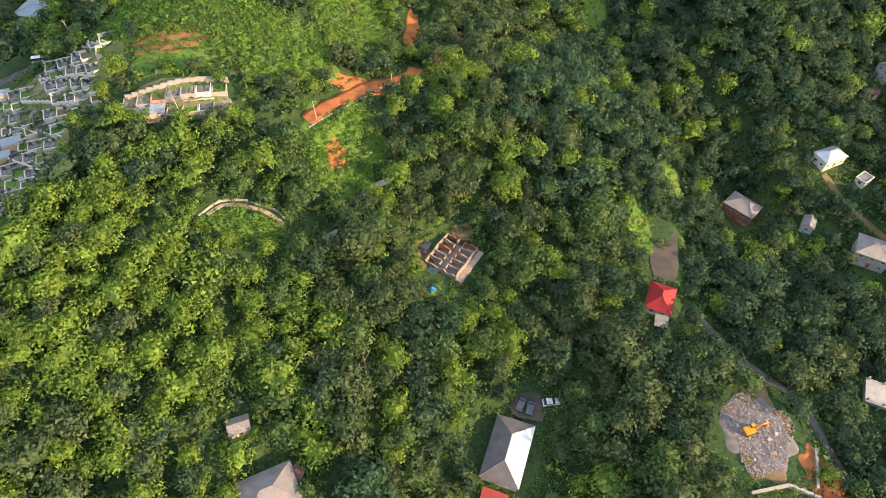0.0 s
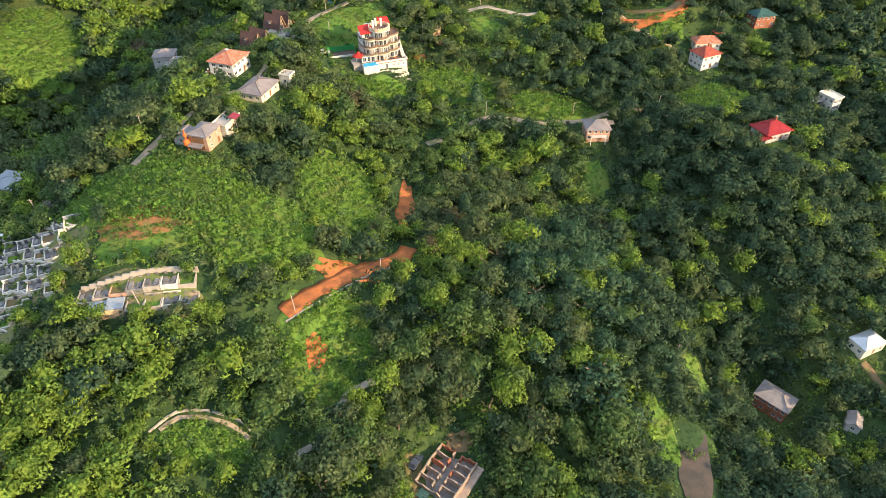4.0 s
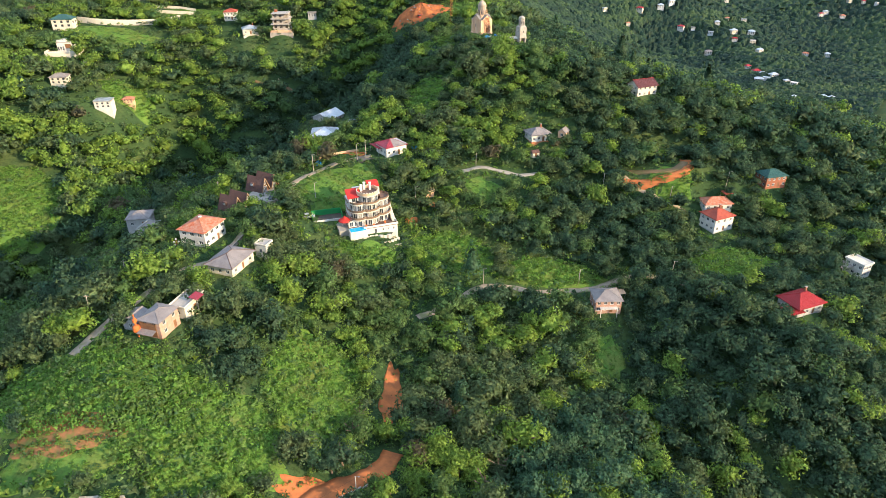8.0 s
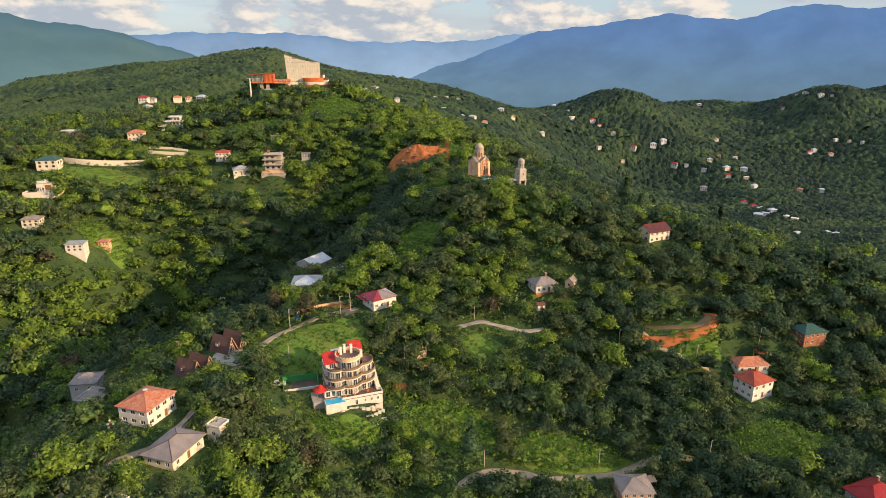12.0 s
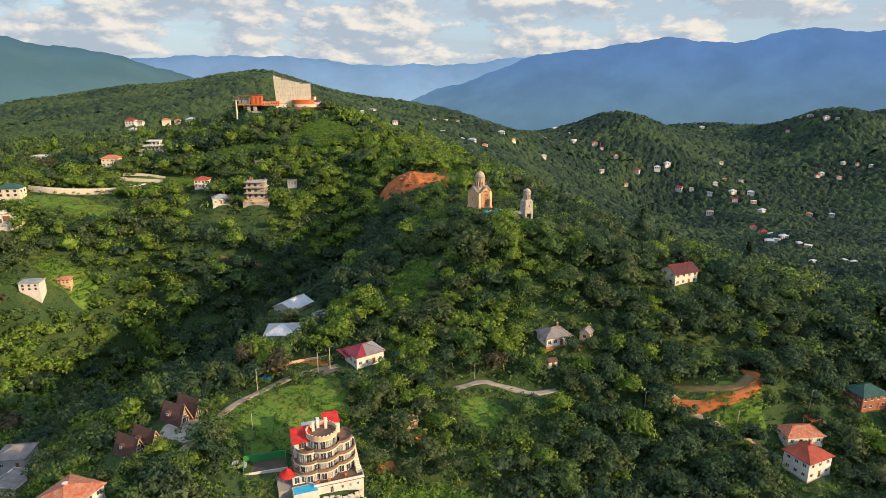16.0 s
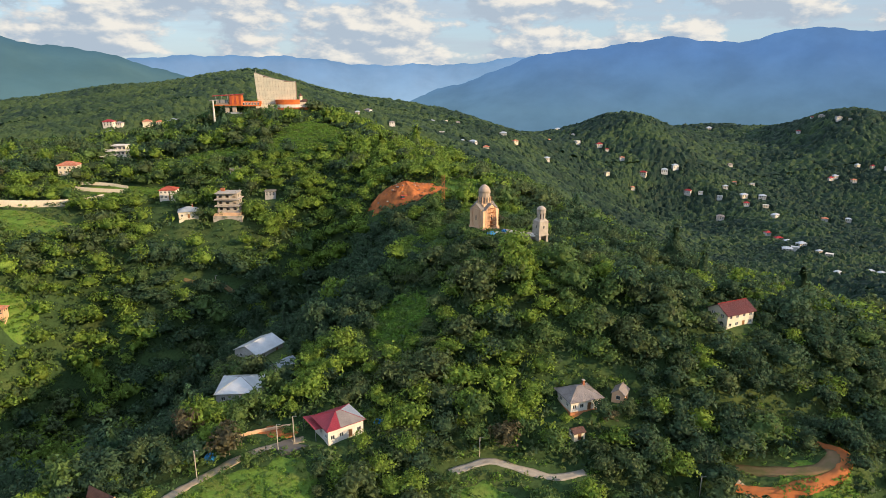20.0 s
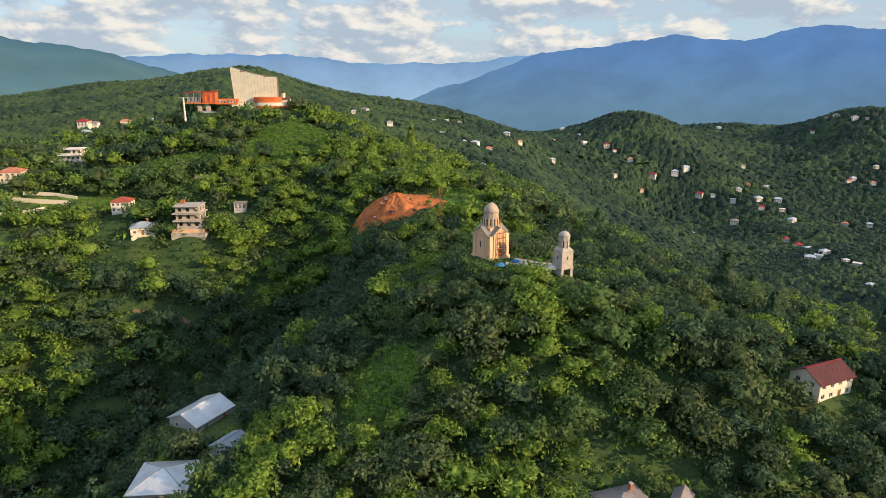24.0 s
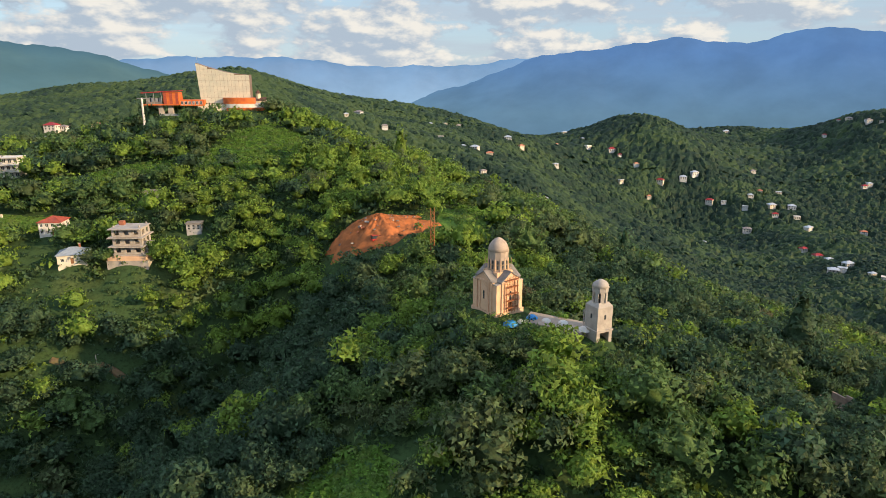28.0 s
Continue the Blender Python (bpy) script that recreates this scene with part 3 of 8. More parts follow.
# ---- ways ----
WAYS = {
    "lane_below_hotel": (2.4, M_LANE, [(-4, 220), (7, 227), (16, 234), (24, 235), (37, 234), (54, 237), (65, 241), (73, 242), (81, 239), (89, 233), (97, 227), (108, 217)]),
    "ridge_lane": (2.3, M_LANE, [(-84, 176), (-80, 186), (-76, 194), (-70, 207), (-61, 224), (-59, 240), (-55, 258), (-50, 271), (-42, 281), (-32, 289), (-24, 292)]),
    "terrace_path": (2.0, M_ROAD, [(10, 285), (19, 288), (27, 286), (34, 285), (41, 287)]),
    "knoll_track": (1.9, M_LANE, [(73, 286), (80, 280), (91, 276), (99, 271)]),
    "knoll_bend": (3.0, M_BROWN_SOIL, [(76, 288), (86, 285), (95, 285), (99, 291), (96, 298), (90, 303)]),
    "red_road": (5.0, M_SOIL, [(-37, 134), (-30, 141), (-20, 150), (-11, 158), (-8, 166)]),
    "curved_path": (1.0, M_LANE, [(-59, 105), (-56, 108.2), (-50, 109.2), (-45, 108.4), (-41, 106)]),
    "hill_path": (1.6, M_ROAD, [(-14.5, 122.7), (-20.5, 119.5), (-24, 113.5), (-26.5, 108), (-31, 104)]),
    "cemetery_road": (4.0, M_ASPHALT, [(-160, 160), (-140, 165), (-125, 167), (-115, 172), (-112, 184), (-104, 200), (-96, 212), (-84, 222)]),
    "cemetery_lane": (2.4, M_LANE, [(-139, 140), (-130, 133), (-122, 131), (-114, 135), (-105, 139), (-96, 141)]),
    "valley_road": (2.1, M_ASPHALT, [(66, 92), (74, 79), (81, 73), (88, 67), (90, 60), (92, 53), (96, 44), (104, 30)]),
    "farm_track": (2.4, M_BROWN_SOIL, [(120, 142), (125, 134), (129, 129), (136, 121)]),
    "lower_left_road": (1.8, M_BROWN_SOIL, [(-104, 424), (-96, 424), (-88, 425), (-81, 423)]),
}


def smooth_line(points, step=1.5):
    """Points at even steps along a smooth curve through the given ones."""
    p = [np.array(q, float) for q in points]
    p = [2 * p[0] - p[1], *p, 2 * p[-1] - p[-2]]
    out = []
    for a, b, c, d in zip(p, p[1:], p[2:], p[3:]):
        n = max(2, int(np.hypot(*(c - b)) / step))
        for i in range(n):
            t = i / n
            out.append(0.5 * (2 * b + (c - a) * t + (2 * a - 5 * b + 4 * c - d) * t * t + (3 * b - a - 3 * c + d) * t**3))
    return np.array(out + [p[-2]])


LINES = {name: smooth_line(points) for name, (_, _, points) in WAYS.items()}


def side_normals(line):
    d = np.gradient(line, axis=0)
    return np.stack([-d[:, 1], d[:, 0]], 1) / np.hypot(d[:, 0], d[:, 1])[:, None]


# ---- ground: one sheet to the horizon ----
def spaced(stops):
    """Coordinates with their own spacing between stops (value, step)."""
    out = []
    for (a, s), (b, _) in zip(stops, stops[1:]):
        out += list(np.linspace(a, b, max(1, int(round((b - a) / s))), endpoint=False))
    return np.array(out + [stops[-1][0]])


gxs = spaced([(-4400, 300), (-1400, 60), (-500, 14), (-230, 4), (-130, 2.4), (170, 4), (260, 12), (900, 30), (1500, 300), (4400, 300)])
gys = spaced([(-1200, 200), (-200, 30), (-20, 4), (40, 2.4), (310, 3.2), (400, 5), (620, 14), (1000, 30), (2000, 120), (4600, 300)])
GX, GY = np.meshgrid(gxs, gys)
GZ = ground_z(GX, GY)
# shallow beds for the ways
for name, line in LINES.items():
    width = WAYS[name][0]
    near = (GX > line[:, 0].min() - 8) & (GX < line[:, 0].max() + 8) & (GY > line[:, 1].min() - 8) & (GY < line[:, 1].max() + 8)
    px, py = GX[near], GY[near]
    d = np.hypot(px[:, None] - line[None, :, 0], py[:, None] - line[None, :, 1])
    k = d.argmin(1)
    bed = ground_z(line[:, 0], line[:, 1])[k]
    w = np.clip(1.6 - d.min(1) / (width * 0.75 + 0.8), 0, 1)
    GZ[near] = GZ[near] * (1 - w) + (bed - 0.12) * w


def grid_mesh(name, xs, ys, zs, mat):
    rows, cols = zs.shape
    co = np.stack([np.broadcast_to(xs, zs.shape), np.broadcast_to(ys, zs.shape), zs], -1).reshape(-1, 3)
    i = np.arange((rows - 1) * (cols - 1))
    r, c = i // (cols - 1), i % (cols - 1)
    a = r * cols + c
    quads = np.stack([a, a + 1, a + cols + 1, a + cols], 1)
    me = bpy.data.meshes.new(name)
    fill_mesh(me, co, quads)
    me.materials.append(mat)
    return me


def fill_mesh(me, co, quads, slots=None, smooth=True):
    n = len(quads)
    me.vertices.add(len(co))
    me.vertices.foreach_set("co", np.ascontiguousarray(co, np.float32).ravel())
    me.loops.add(quads.size)
    me.loops.foreach_set("vertex_index", np.ascontiguousarray(quads, np.int32).ravel())
    me.polygons.add(n)
    me.polygons.foreach_set("loop_start", np.arange(0, quads.size, quads.shape[1], dtype=np.int32))
    if slots is not None:
        me.polygons.foreach_set("material_index", np.ascontiguousarray(slots, np.int32))
    me.polygons.foreach_set("use_smooth", np.full(n, smooth))
    me.update(calc_edges=True)


ground = tagged(new("ground", grid_mesh("ground", GX, GY, GZ, M_GROUND)), "hilly ground with grass and low green growth", "ground", kind="structure")


def bed_z(x, y):
    """The height of the finished ground sheet."""
    x, y = np.atleast_1d(np.asarray(x, float)), np.atleast_1d(np.asarray(y, float))
    i, j = np.clip(np.searchsorted(gxs, x) - 1, 0, len(gxs) - 2), np.clip(np.searchsorted(gys, y) - 1, 0, len(gys) - 2)
    u, v = (x - gxs[i]) / (gxs[i + 1] - gxs[i]), (y - gys[j]) / (gys[j + 1] - gys[j])
    return (GZ[j, i] * (1 - u) + GZ[j, i + 1] * u) * (1 - v) + (GZ[j + 1, i] * (1 - u) + GZ[j + 1, i + 1] * u) * v


def bz(x, y):
    return float(bed_z(x, y)[0])


def ribbon(name, line, width, mat, label, category, lift=0.22, thick=0.8, kind="structure"):
    """A way laid on the ground, with edges that go down into it."""
    nrm = side_normals(line)
    wob = 1 + 0.10 * np.sin(np.arange(len(line)) * 1.7) + 0.06 * np.sin(np.arange(len(line)) * 0.61)
    rows = []
    for off in (-0.5, -0.25, 0.0, 0.25, 0.5):
        p = line + nrm * (off * width * wob)[:, None]
        z = np.maximum(bed_z(p[:, 0], p[:, 1]), bed_z(line[:, 0], line[:, 1])) + lift
        rows.append(np.c_[p, z])
    low = [np.c_[r[:, :2], r[:, 2] - thick] for r in (rows[0], rows[-1])]
    grid = np.stack([low[0], *rows, low[1]])
    me = bpy.data.meshes.new(name)
    m, n = grid.shape[:2]
    i = np.arange((m - 1) * (n - 1))
    a = (i // (n - 1)) * n + i % (n - 1)
    fill_mesh(me, grid.reshape(-1, 3), np.stack([a, a + 1, a + n + 1, a + n], 1)[:, ::-1])
    me.materials.append(mat)
    return tagged(new(name, me), label, category, kind=kind)


def patch(name, x, y, rx, ry, mat, label, category, lift=0.09, seed=0, rings=0):
    """A ragged bed of another ground draped over the land."""
    rng = np.random.default_rng(seed + 11)
    rings, n, lift = max(7, int(max(rx, ry) / 1.1)), 40 if max(rx, ry) < 10 else 72, lift + 0.08
    ang = np.arange(n) * 2 * np.pi / n
    edge = 1 + sum(rng.uniform(0.03, 0.12) * np.sin(k * ang + rng.uniform(0, 6)) for k in (2, 3, 5, 8))
    fr = np.linspace(0.02, 1, rings)
    P = np.stack([np.stack([x + rx * f * edge * np.cos(ang), y + ry * f * edge * np.sin(ang)], -1) for f in fr])
    Z = bed_z(P[..., 0].ravel(), P[..., 1].ravel()).reshape(P.shape[:2]) + lift
    Z[-1] -= 0.5
    co = np.concatenate([P, Z[..., None]], -1).reshape(-1, 3)
    faces = [(r * n + i, r * n + (i + 1) % n, (r + 1) * n + (i + 1) % n, (r + 1) * n + i) for r in range(rings - 1) for i in range(n)]
    me = bpy.data.meshes.new(name)
    fill_mesh(me, co, np.array(faces)[:, ::-1])
    me.materials.append(mat)
    return tagged(new(name, me), label, category, kind="structure")


WAY_LABELS = {
    "red_road": "wide bare red earth track along the slope", "knoll_bend": "red earth track bending round a grassy knoll",
    "cemetery_road": "grey asphalt road beside the cemetery", "valley_road": "narrow asphalt road winding past the demolition site",
    "farm_track": "brown dirt track between small farms",
}
for name, (width, mat, _) in WAYS.items():
    ribbon("road_" + name, LINES[name], width, mat, WAY_LABELS.get(name, "pale worn concrete lane through the trees"), "road")
for i, (kind, x, y, rx, ry) in enumerate(MEADOWS + MORE_MEADOWS):
    if kind == "soil":
        patch("bare_soil", x, y, rx * 0.95, ry * 0.95, M_SOIL, "bare reddish-orange soil on the slope", "soil", 0.10, i)
    elif kind == "rows":
        patch("bare_soil", x, y, rx, ry, M_FIELD, "terraced brown field with rows of young plants", "soil", 0.10, i)
    elif kind == "cleared":
        patch("trodden_ground", x, y, rx * 0.95, ry * 0.95, M_TRODDEN, "thin trodden grass between the graves", "ground", 0.08, i)
    elif kind in ("meadow", "shrub"):
        patch("meadow", x, y, rx * 1.05, ry * 1.05, M_GRASS, "bright green sunlit grass on the slope", "grass", 0.08, i)

# ---- far mountains ----


def mountain(name, far, stops, mat, label, foot, depth, seed):
    """A range at a distance, from (bearing in degrees to the right, height above the eye in degrees)."""
    rng = np.random.default_rng(seed)
    az = np.arange(stops[0][0], stops[-1][0] + 0.01, 0.35)
    up = np.interp(az, [a for a, _ in stops], [b for _, b in stops])
    up = np.convolve(np.pad(up, 4, "edge"), np.ones(9) / 9, "valid")
    for f, amp in ((0.31, 0.10), (0.83, 0.06), (2.1, 0.035), (4.3, 0.02)):
        up = up + amp * np.sin(az * f * 2 + rng.uniform(0, 6))
    rows = []
    for k, s in enumerate(np.linspace(0, 1, 9)):
        r = far - depth * (1 - s)
        top = 146 + far * np.tan(np.radians(up))
        ripple = 1 + 0.05 * np.sin(az * 0.9 + 5 * s + seed) * np.sin(np.pi * s)
        z = foot + (top - foot) * s**1.1 * ripple
        rows.append(np.stack([20 + r * np.sin(np.radians(az)), 170 + r * np.cos(np.radians(az)), z], -1))
    rows.append(rows[-1] + np.array([0, 30, -600]))
    grid = np.stack(rows)
    m, n = grid.shape[:2]
    i = np.arange((m - 1) * (n - 1))
    a = (i // (n - 1)) * n + i % (n - 1)
    me = bpy.data.meshes.new(name)
    fill_mesh(me, grid.reshape(-1, 3), np.stack([a, a + 1, a + n + 1, a + n], 1))
    me.materials.append(mat)
    return tagged(new(name, me), label, "mountain", kind="structure")


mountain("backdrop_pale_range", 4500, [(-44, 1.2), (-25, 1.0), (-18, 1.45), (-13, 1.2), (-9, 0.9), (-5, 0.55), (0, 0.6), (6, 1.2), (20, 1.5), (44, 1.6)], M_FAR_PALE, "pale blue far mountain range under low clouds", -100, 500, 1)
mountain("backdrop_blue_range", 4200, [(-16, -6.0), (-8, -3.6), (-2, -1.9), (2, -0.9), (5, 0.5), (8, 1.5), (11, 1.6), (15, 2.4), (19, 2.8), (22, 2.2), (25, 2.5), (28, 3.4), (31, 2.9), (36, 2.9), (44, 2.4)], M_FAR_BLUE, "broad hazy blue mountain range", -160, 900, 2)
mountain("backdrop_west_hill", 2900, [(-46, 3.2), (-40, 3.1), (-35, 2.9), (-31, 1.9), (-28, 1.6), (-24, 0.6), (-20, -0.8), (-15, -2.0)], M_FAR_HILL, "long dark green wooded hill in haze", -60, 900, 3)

# ---- buildings ----
WINDOW_MESHES = {}


def window(w, h, parent, at, bars=1, label="", pane=None):
    """A window in its opening: frame with bars, and its pane."""
    pane = pane or M_GLASS
    key = (round(w, 2), round(h, 2), bars, pane.name)
    if key not in WINDOW_MESHES:
        g = Geo()
        t = 0.09
        g.box(0, 0, 0, w, 0.12, t).box(0, 0, h - t, w, 0.12, t)
        for s in (-1, 1):
            g.box(s * (w / 2 - t / 2), 0, t, t, 0.12, h - 2 * t)
        for b in range(bars):
            g.box(-w / 2 + w * (b + 1) / (bars + 1), 0, t, 0.06, 0.10, h - 2 * t)
        frame_me = g.mesh("window")
        frame_me.materials.append(M_FRAME)
        pane_me = Geo().box(0, 0.03, t, w - 2 * t, 0.03, h - 2 * t).mesh("pane")
        pane_me.materials.append(pane)
        WINDOW_MESHES[key] = frame_me, pane_me
    frame_me, pane_me = WINDOW_MESHES[key]
    ob = part("window", frame_me, None, parent, label, at)
    part("pane", pane_me, None, ob)
    return ob


def wall_geo(length, z0, z1, holes, thick=0.3):
    """A wall along x from -length/2, its outer face at y = 0 and its body behind; holes are x, z, width, height."""
    g = Geo()
    xs = sorted({-length / 2, length / 2, *(x - w / 2 for x, _, w, _ in holes), *(x + w / 2 for x, _, w, _ in holes)})
    zs = sorted({z0, z1, *(z for _, z, _, _ in holes), *(z + h for _, z, _, h in holes)})
    for a, b in zip(xs, xs[1:]):
        for c, d in zip(zs, zs[1:]):
            mx, mz = (a + b) / 2, (c + d) / 2
            if any(abs(mx - x) < w / 2 and z < mz < z + h for x, z, w, h in holes):
                continue
            g.add([(a, 0, c), (b, 0, c), (b, 0, d), (a, 0, d), (a, thick, c), (b, thick, c), (b, thick, d), (a, thick, d)], [(0, 1, 2, 3), (7, 6, 5, 4)])
    for x, z, w, h in holes:
        a, b, c, d = x - w / 2, x + w / 2, z, z + h
        g.add([(a, 0, c), (b, 0, c), (b, 0, d), (a, 0, d), (a, thick, c), (b, thick, c), (b, thick, d), (a, thick, d)], [(0, 4, 5, 1), (1, 5, 6, 2), (2, 6, 7, 3), (3, 7, 4, 0)])
    a, b = -length / 2, length / 2
    g.add([(a, 0, z1), (b, 0, z1), (b, thick, z1), (a, thick, z1), (a, 0, z0), (a, thick, z0), (b, 0, z0), (b, thick, z0)], [(0, 1, 2, 3), (4, 0, 3, 5), (1, 6, 7, 2)])
    return g


def hip_roof(L, W, z, rise, over, ridge=None):
    """Slopes of a hipped roof as a solid; returns it and the ends of its ridge."""
    a, b = L / 2 + over, W / 2 + over
    r = max(a - b, 0.02) if ridge is None else ridge / 2
    g = Geo()
    e = [(-a, -b, z), (a, -b, z), (a, b, z), (-a, b, z)]
    low = [(x, y, z - 0.16) for x, y, _ in e]
    g.add(e + [(-r, 0, z + rise), (r, 0, z + rise)] + low, [(0, 1, 5, 4), (1, 2, 5), (2, 3, 4, 5), (3, 0, 4), (9, 8, 7, 6), (0, 6, 7, 1), (1, 7, 8, 2), (2, 8, 9, 3), (3, 9, 6, 0)])
    return g, (-r, 0, z + rise), (r, 0, z + rise), e


def gable_roof(L, W, z, rise, over):
    a, b = L / 2 + over, W / 2 + over
    t = 0.16
    g = Geo()
    k = rise / (W / 2)
    drop = z - over * k
    for s in (-1, 1):
        g.sheet([(-a, 0, z + rise), (-a, s * b, drop), (a, s * b, drop), (a, 0, z + rise)][:: 1 if s < 0 else -1], t)
    return g


def house(key, label, L, W, turn, floors=1, storey=2.9, roof="hip", roof_mat=M_GREY_ROOF, wall_mat=M_WHITE, rise=None, over=0.5, wins=(3, 2), trim=None, base_mat=None, chimney=0, name="house", bars=1, group="", dx=0.0, dy=0.0, dz=0.0, win=(1.1, 1.3), door=True, category="house"):
    """A house with walls and openings, windows, a door and a roof, at its levelled site."""
    L, W, storey, win = L * 0.94, W * 0.94, storey * 0.87, (win[0], win[1] * 0.87)
    x, y, z = SITE[key]
    h = thing(name, label, category, x + dx, y + dy, z + dz, turn, group)
    top = floors * storey
    rise = rise if rise is not None else W * 0.22
    for side, (length, count, ox, oy, rz) in enumerate(((L, wins[0], 0, -W / 2, 0), (W, wins[1], L / 2, 0, 90), (L, wins[0], 0, W / 2, 180), (W, wins[1], -L / 2, 0, -90))):
        length -= 0.6 if side % 2 else 0.0
        holes = []
        for f in range(floors):
            for i in range(count):
                hx = -length / 2 + length * (i + 0.5) / count
                if door and side == 0 and f == 0 and i == count // 2:
                    holes.append((hx, 0.05, 1.0, 2.02))
                else:
                    holes.append((hx, f * storey + 0.85, *win))
        w = part("wall", wall_geo(length, -2.5, top, holes), wall_mat, h, at=pose(ox, oy, 0, 0, 0, rz))
        for n, (hx, hz, ww, wh) in enumerate(holes):
            if wh > 2:
                d = part("door", Geo().box(0, 0, 0, ww - 0.04, 0.07, wh - 0.04), M_WOOD, h, at=pose(ox, oy, 0, 0, 0, rz) @ pose(hx, 0.12, hz))
                part("handle", Geo().box(ww * 0.36, -0.06, 1.0, 0.05, 0.06, 0.16), M_STEEL, d)
            else:
                window(ww, wh, h, pose(ox, oy, 0, 0, 0, rz) @ pose(hx, 0.10, hz), bars)
    if base_mat:
        g = Geo()
        g.box(0, 0, -2.6, L + 0.16, W + 0.16, 2.75)
        part("plinth", g, base_mat, h)
    floor_g = Geo().box(0, 0, -0.15, L - 0.62, W - 0.62, 0.15)
    part("floor_slab", floor_g, M_DARK_CONCRETE, h)
    if roof == "hip":
        g, r0, r1, e = hip_roof(L, W, top + 0.16, rise, over)
        rf = part("roof", g, roof_mat, h)
        caps = Geo().rod(r0, r1, 0.12)
        for a, b in ((e[0], r0), (e[1], r1), (e[2], r1), (e[3], r0)):
            caps.rod(a, b, 0.10)
        part("ridge_cap", caps, trim or roof_mat, rf)
    elif roof == "gable":
        rf = part("roof", gable_roof(L, W, top + 0.16, rise, over), roof_mat, h)
        for s in (-1, 1):
            x0 = s * (L / 2 - 0.15)
            g = Geo().add([(x0 + d, yy, zz) for d in (-0.15, 0.15) for yy, zz in ((-W / 2, top), (W / 2, top), (0, top + rise))], [(0, 2, 1), (3, 4, 5), (0, 1, 4, 3), (1, 2, 5, 4), (2, 0, 3, 5)])
            part("gable", g, wall_mat, h)
        part("ridge_cap", Geo().rod((-L / 2 - over, 0, top + rise + 0.18), (L / 2 + over, 0, top + rise + 0.18), 0.1), trim or roof_mat, rf)
    else:
        rf = part("roof", Geo().box(0, 0, top, L + 2 * over, W + 2 * over, 0.22), roof_mat, h)
        g = Geo()
        for sx, sy, px, py in ((L + 2 * over, 0.2, 0, W / 2 + over - 0.1), (L + 2 * over, 0.2, 0, -W / 2 - over + 0.1), (0.2, W + 2 * over - 0.4, L / 2 + over - 0.1, 0), (0.2, W + 2 * over - 0.4, -L / 2 - over + 0.1, 0)):
            g.box(px, py, top + 0.22, sx, sy, 0.35)
        part("parapet", g, wall_mat, rf)
    for c in range(chimney):
        ch = part("chimney", Geo().box(L * (0.22 - 0.4 * c), W * 0.16, top, 0.55, 0.55, rise + 0.9), M_BRICK, h)
        part("cap", Geo().box(L * (0.22 - 0.4 * c), W * 0.16, top + rise + 0.9, 0.75, 0.75, 0.12), M_CONCRETE, ch)
    return h


warehouse = house("warehouse", "long low building with a dark metal hip roof, sun glare painted on one side", 16.0, 9.0, 71, 1, 3.6, "hip", M_SLATE_ROOF, M_GREY_WALL, 2.3, 0.5, (5, 2), M_GREY_ROOF)
house("cemetery_house", "pale two-storey house with a weathered grey hip roof", 12.0, 9.8, -12, 2, 3.0, "hip", M_BLUE_ROOF, M_GREY_WALL, 1.6, 0.5, (4, 3))
house("lower_house", "low house with a wide weathered grey hip roof", 11.5, 8.5, 25, 1, 3.2, "hip", M_GREY_ROOF, M_CREAM, 2.2, 0.6, (3, 2), name="bungalow")
house("grey_shed", "small grey shed with a dull metal roof", 4.5, 3.6, 20, 1, 2.3, "gable", M_GREY_ROOF, M_GREY_WALL, 0.8, 0.3, (1, 1), name="shed", category="shed")
house("red_hip", "small house under a bright red metal hip roof", 8.6, 6.6, 67, 1, 3.0, "hip", M_RED_ROOF, M_WHITE, 2.1, 0.4, (2, 2))
house("brick_house", "two-storey red brick house with a brown-grey hip roof", 9.8, 6.8, -46, 2, 2.9, "hip", M_GREY_ROOF, M_BRICK, 1.9, 0.4, (5, 2))
house("blue_roof", "pale house with a shiny bluish metal hip roof", 8.6, 5.6, 22, 1, 3.6, "hip", M_WHITE_ROOF, M_CREAM, 1.8, 0.3, (3, 2))
house("valley_house", "two-storey concrete house with a dark flat hip roof", 9.5, 8.0, -28, 2, 2.9, "hip", M_GREY_ROOF, M_CONCRETE, 1.6, 0.5, (3, 3))
house("valley_shed", "small grey barn on stilts with a metal roof", 4.8, 3.6, 60, 1, 3.0, "gable", M_GREY_ROOF, M_GREY_WALL, 1.1, 0.3, (1, 1), name="barn", category="barn")
house("open_hut", "small flat-topped concrete hut", 4.6, 3.4, 35, 1, 2.6, "flat", M_DARK_CONCRETE, M_CREAM, 0, 0.15, (1, 1), name="hut", category="hut")
house("slope_shed", "small cream shed with a dark lean roof", 4.2, 3.4, 0, 1, 2.6, "gable", M_BROWN_ROOF, M_CREAM, 0.7, 0.25, (1, 1), name="shed", category="shed")
house("slope_house", "grey rendered house half hidden by trees", 7.0, 6.0, 15, 2, 2.7, "gable", M_GREY_ROOF, M_GREY_WALL, 1.4, 0.3, (2, 2))
house("villa", "brick and grey house with a low metal gable roof", 7.4, 6.0, 74, 2, 2.6, "hip", M_GREY_ROOF, M_ROSE, 1.1, 0.4, (2, 2), dx=1.0, dy=-1.2)
house("villa", "white flat-roofed extension with a maroon canopy", 8.4, 4.6, 74, 1, 3.4, "flat", M_CONCRETE, M_CREAM, 0, 0.2, (3, 1), name="flat_roofed_annex", dx=4.6, dy=7.4)
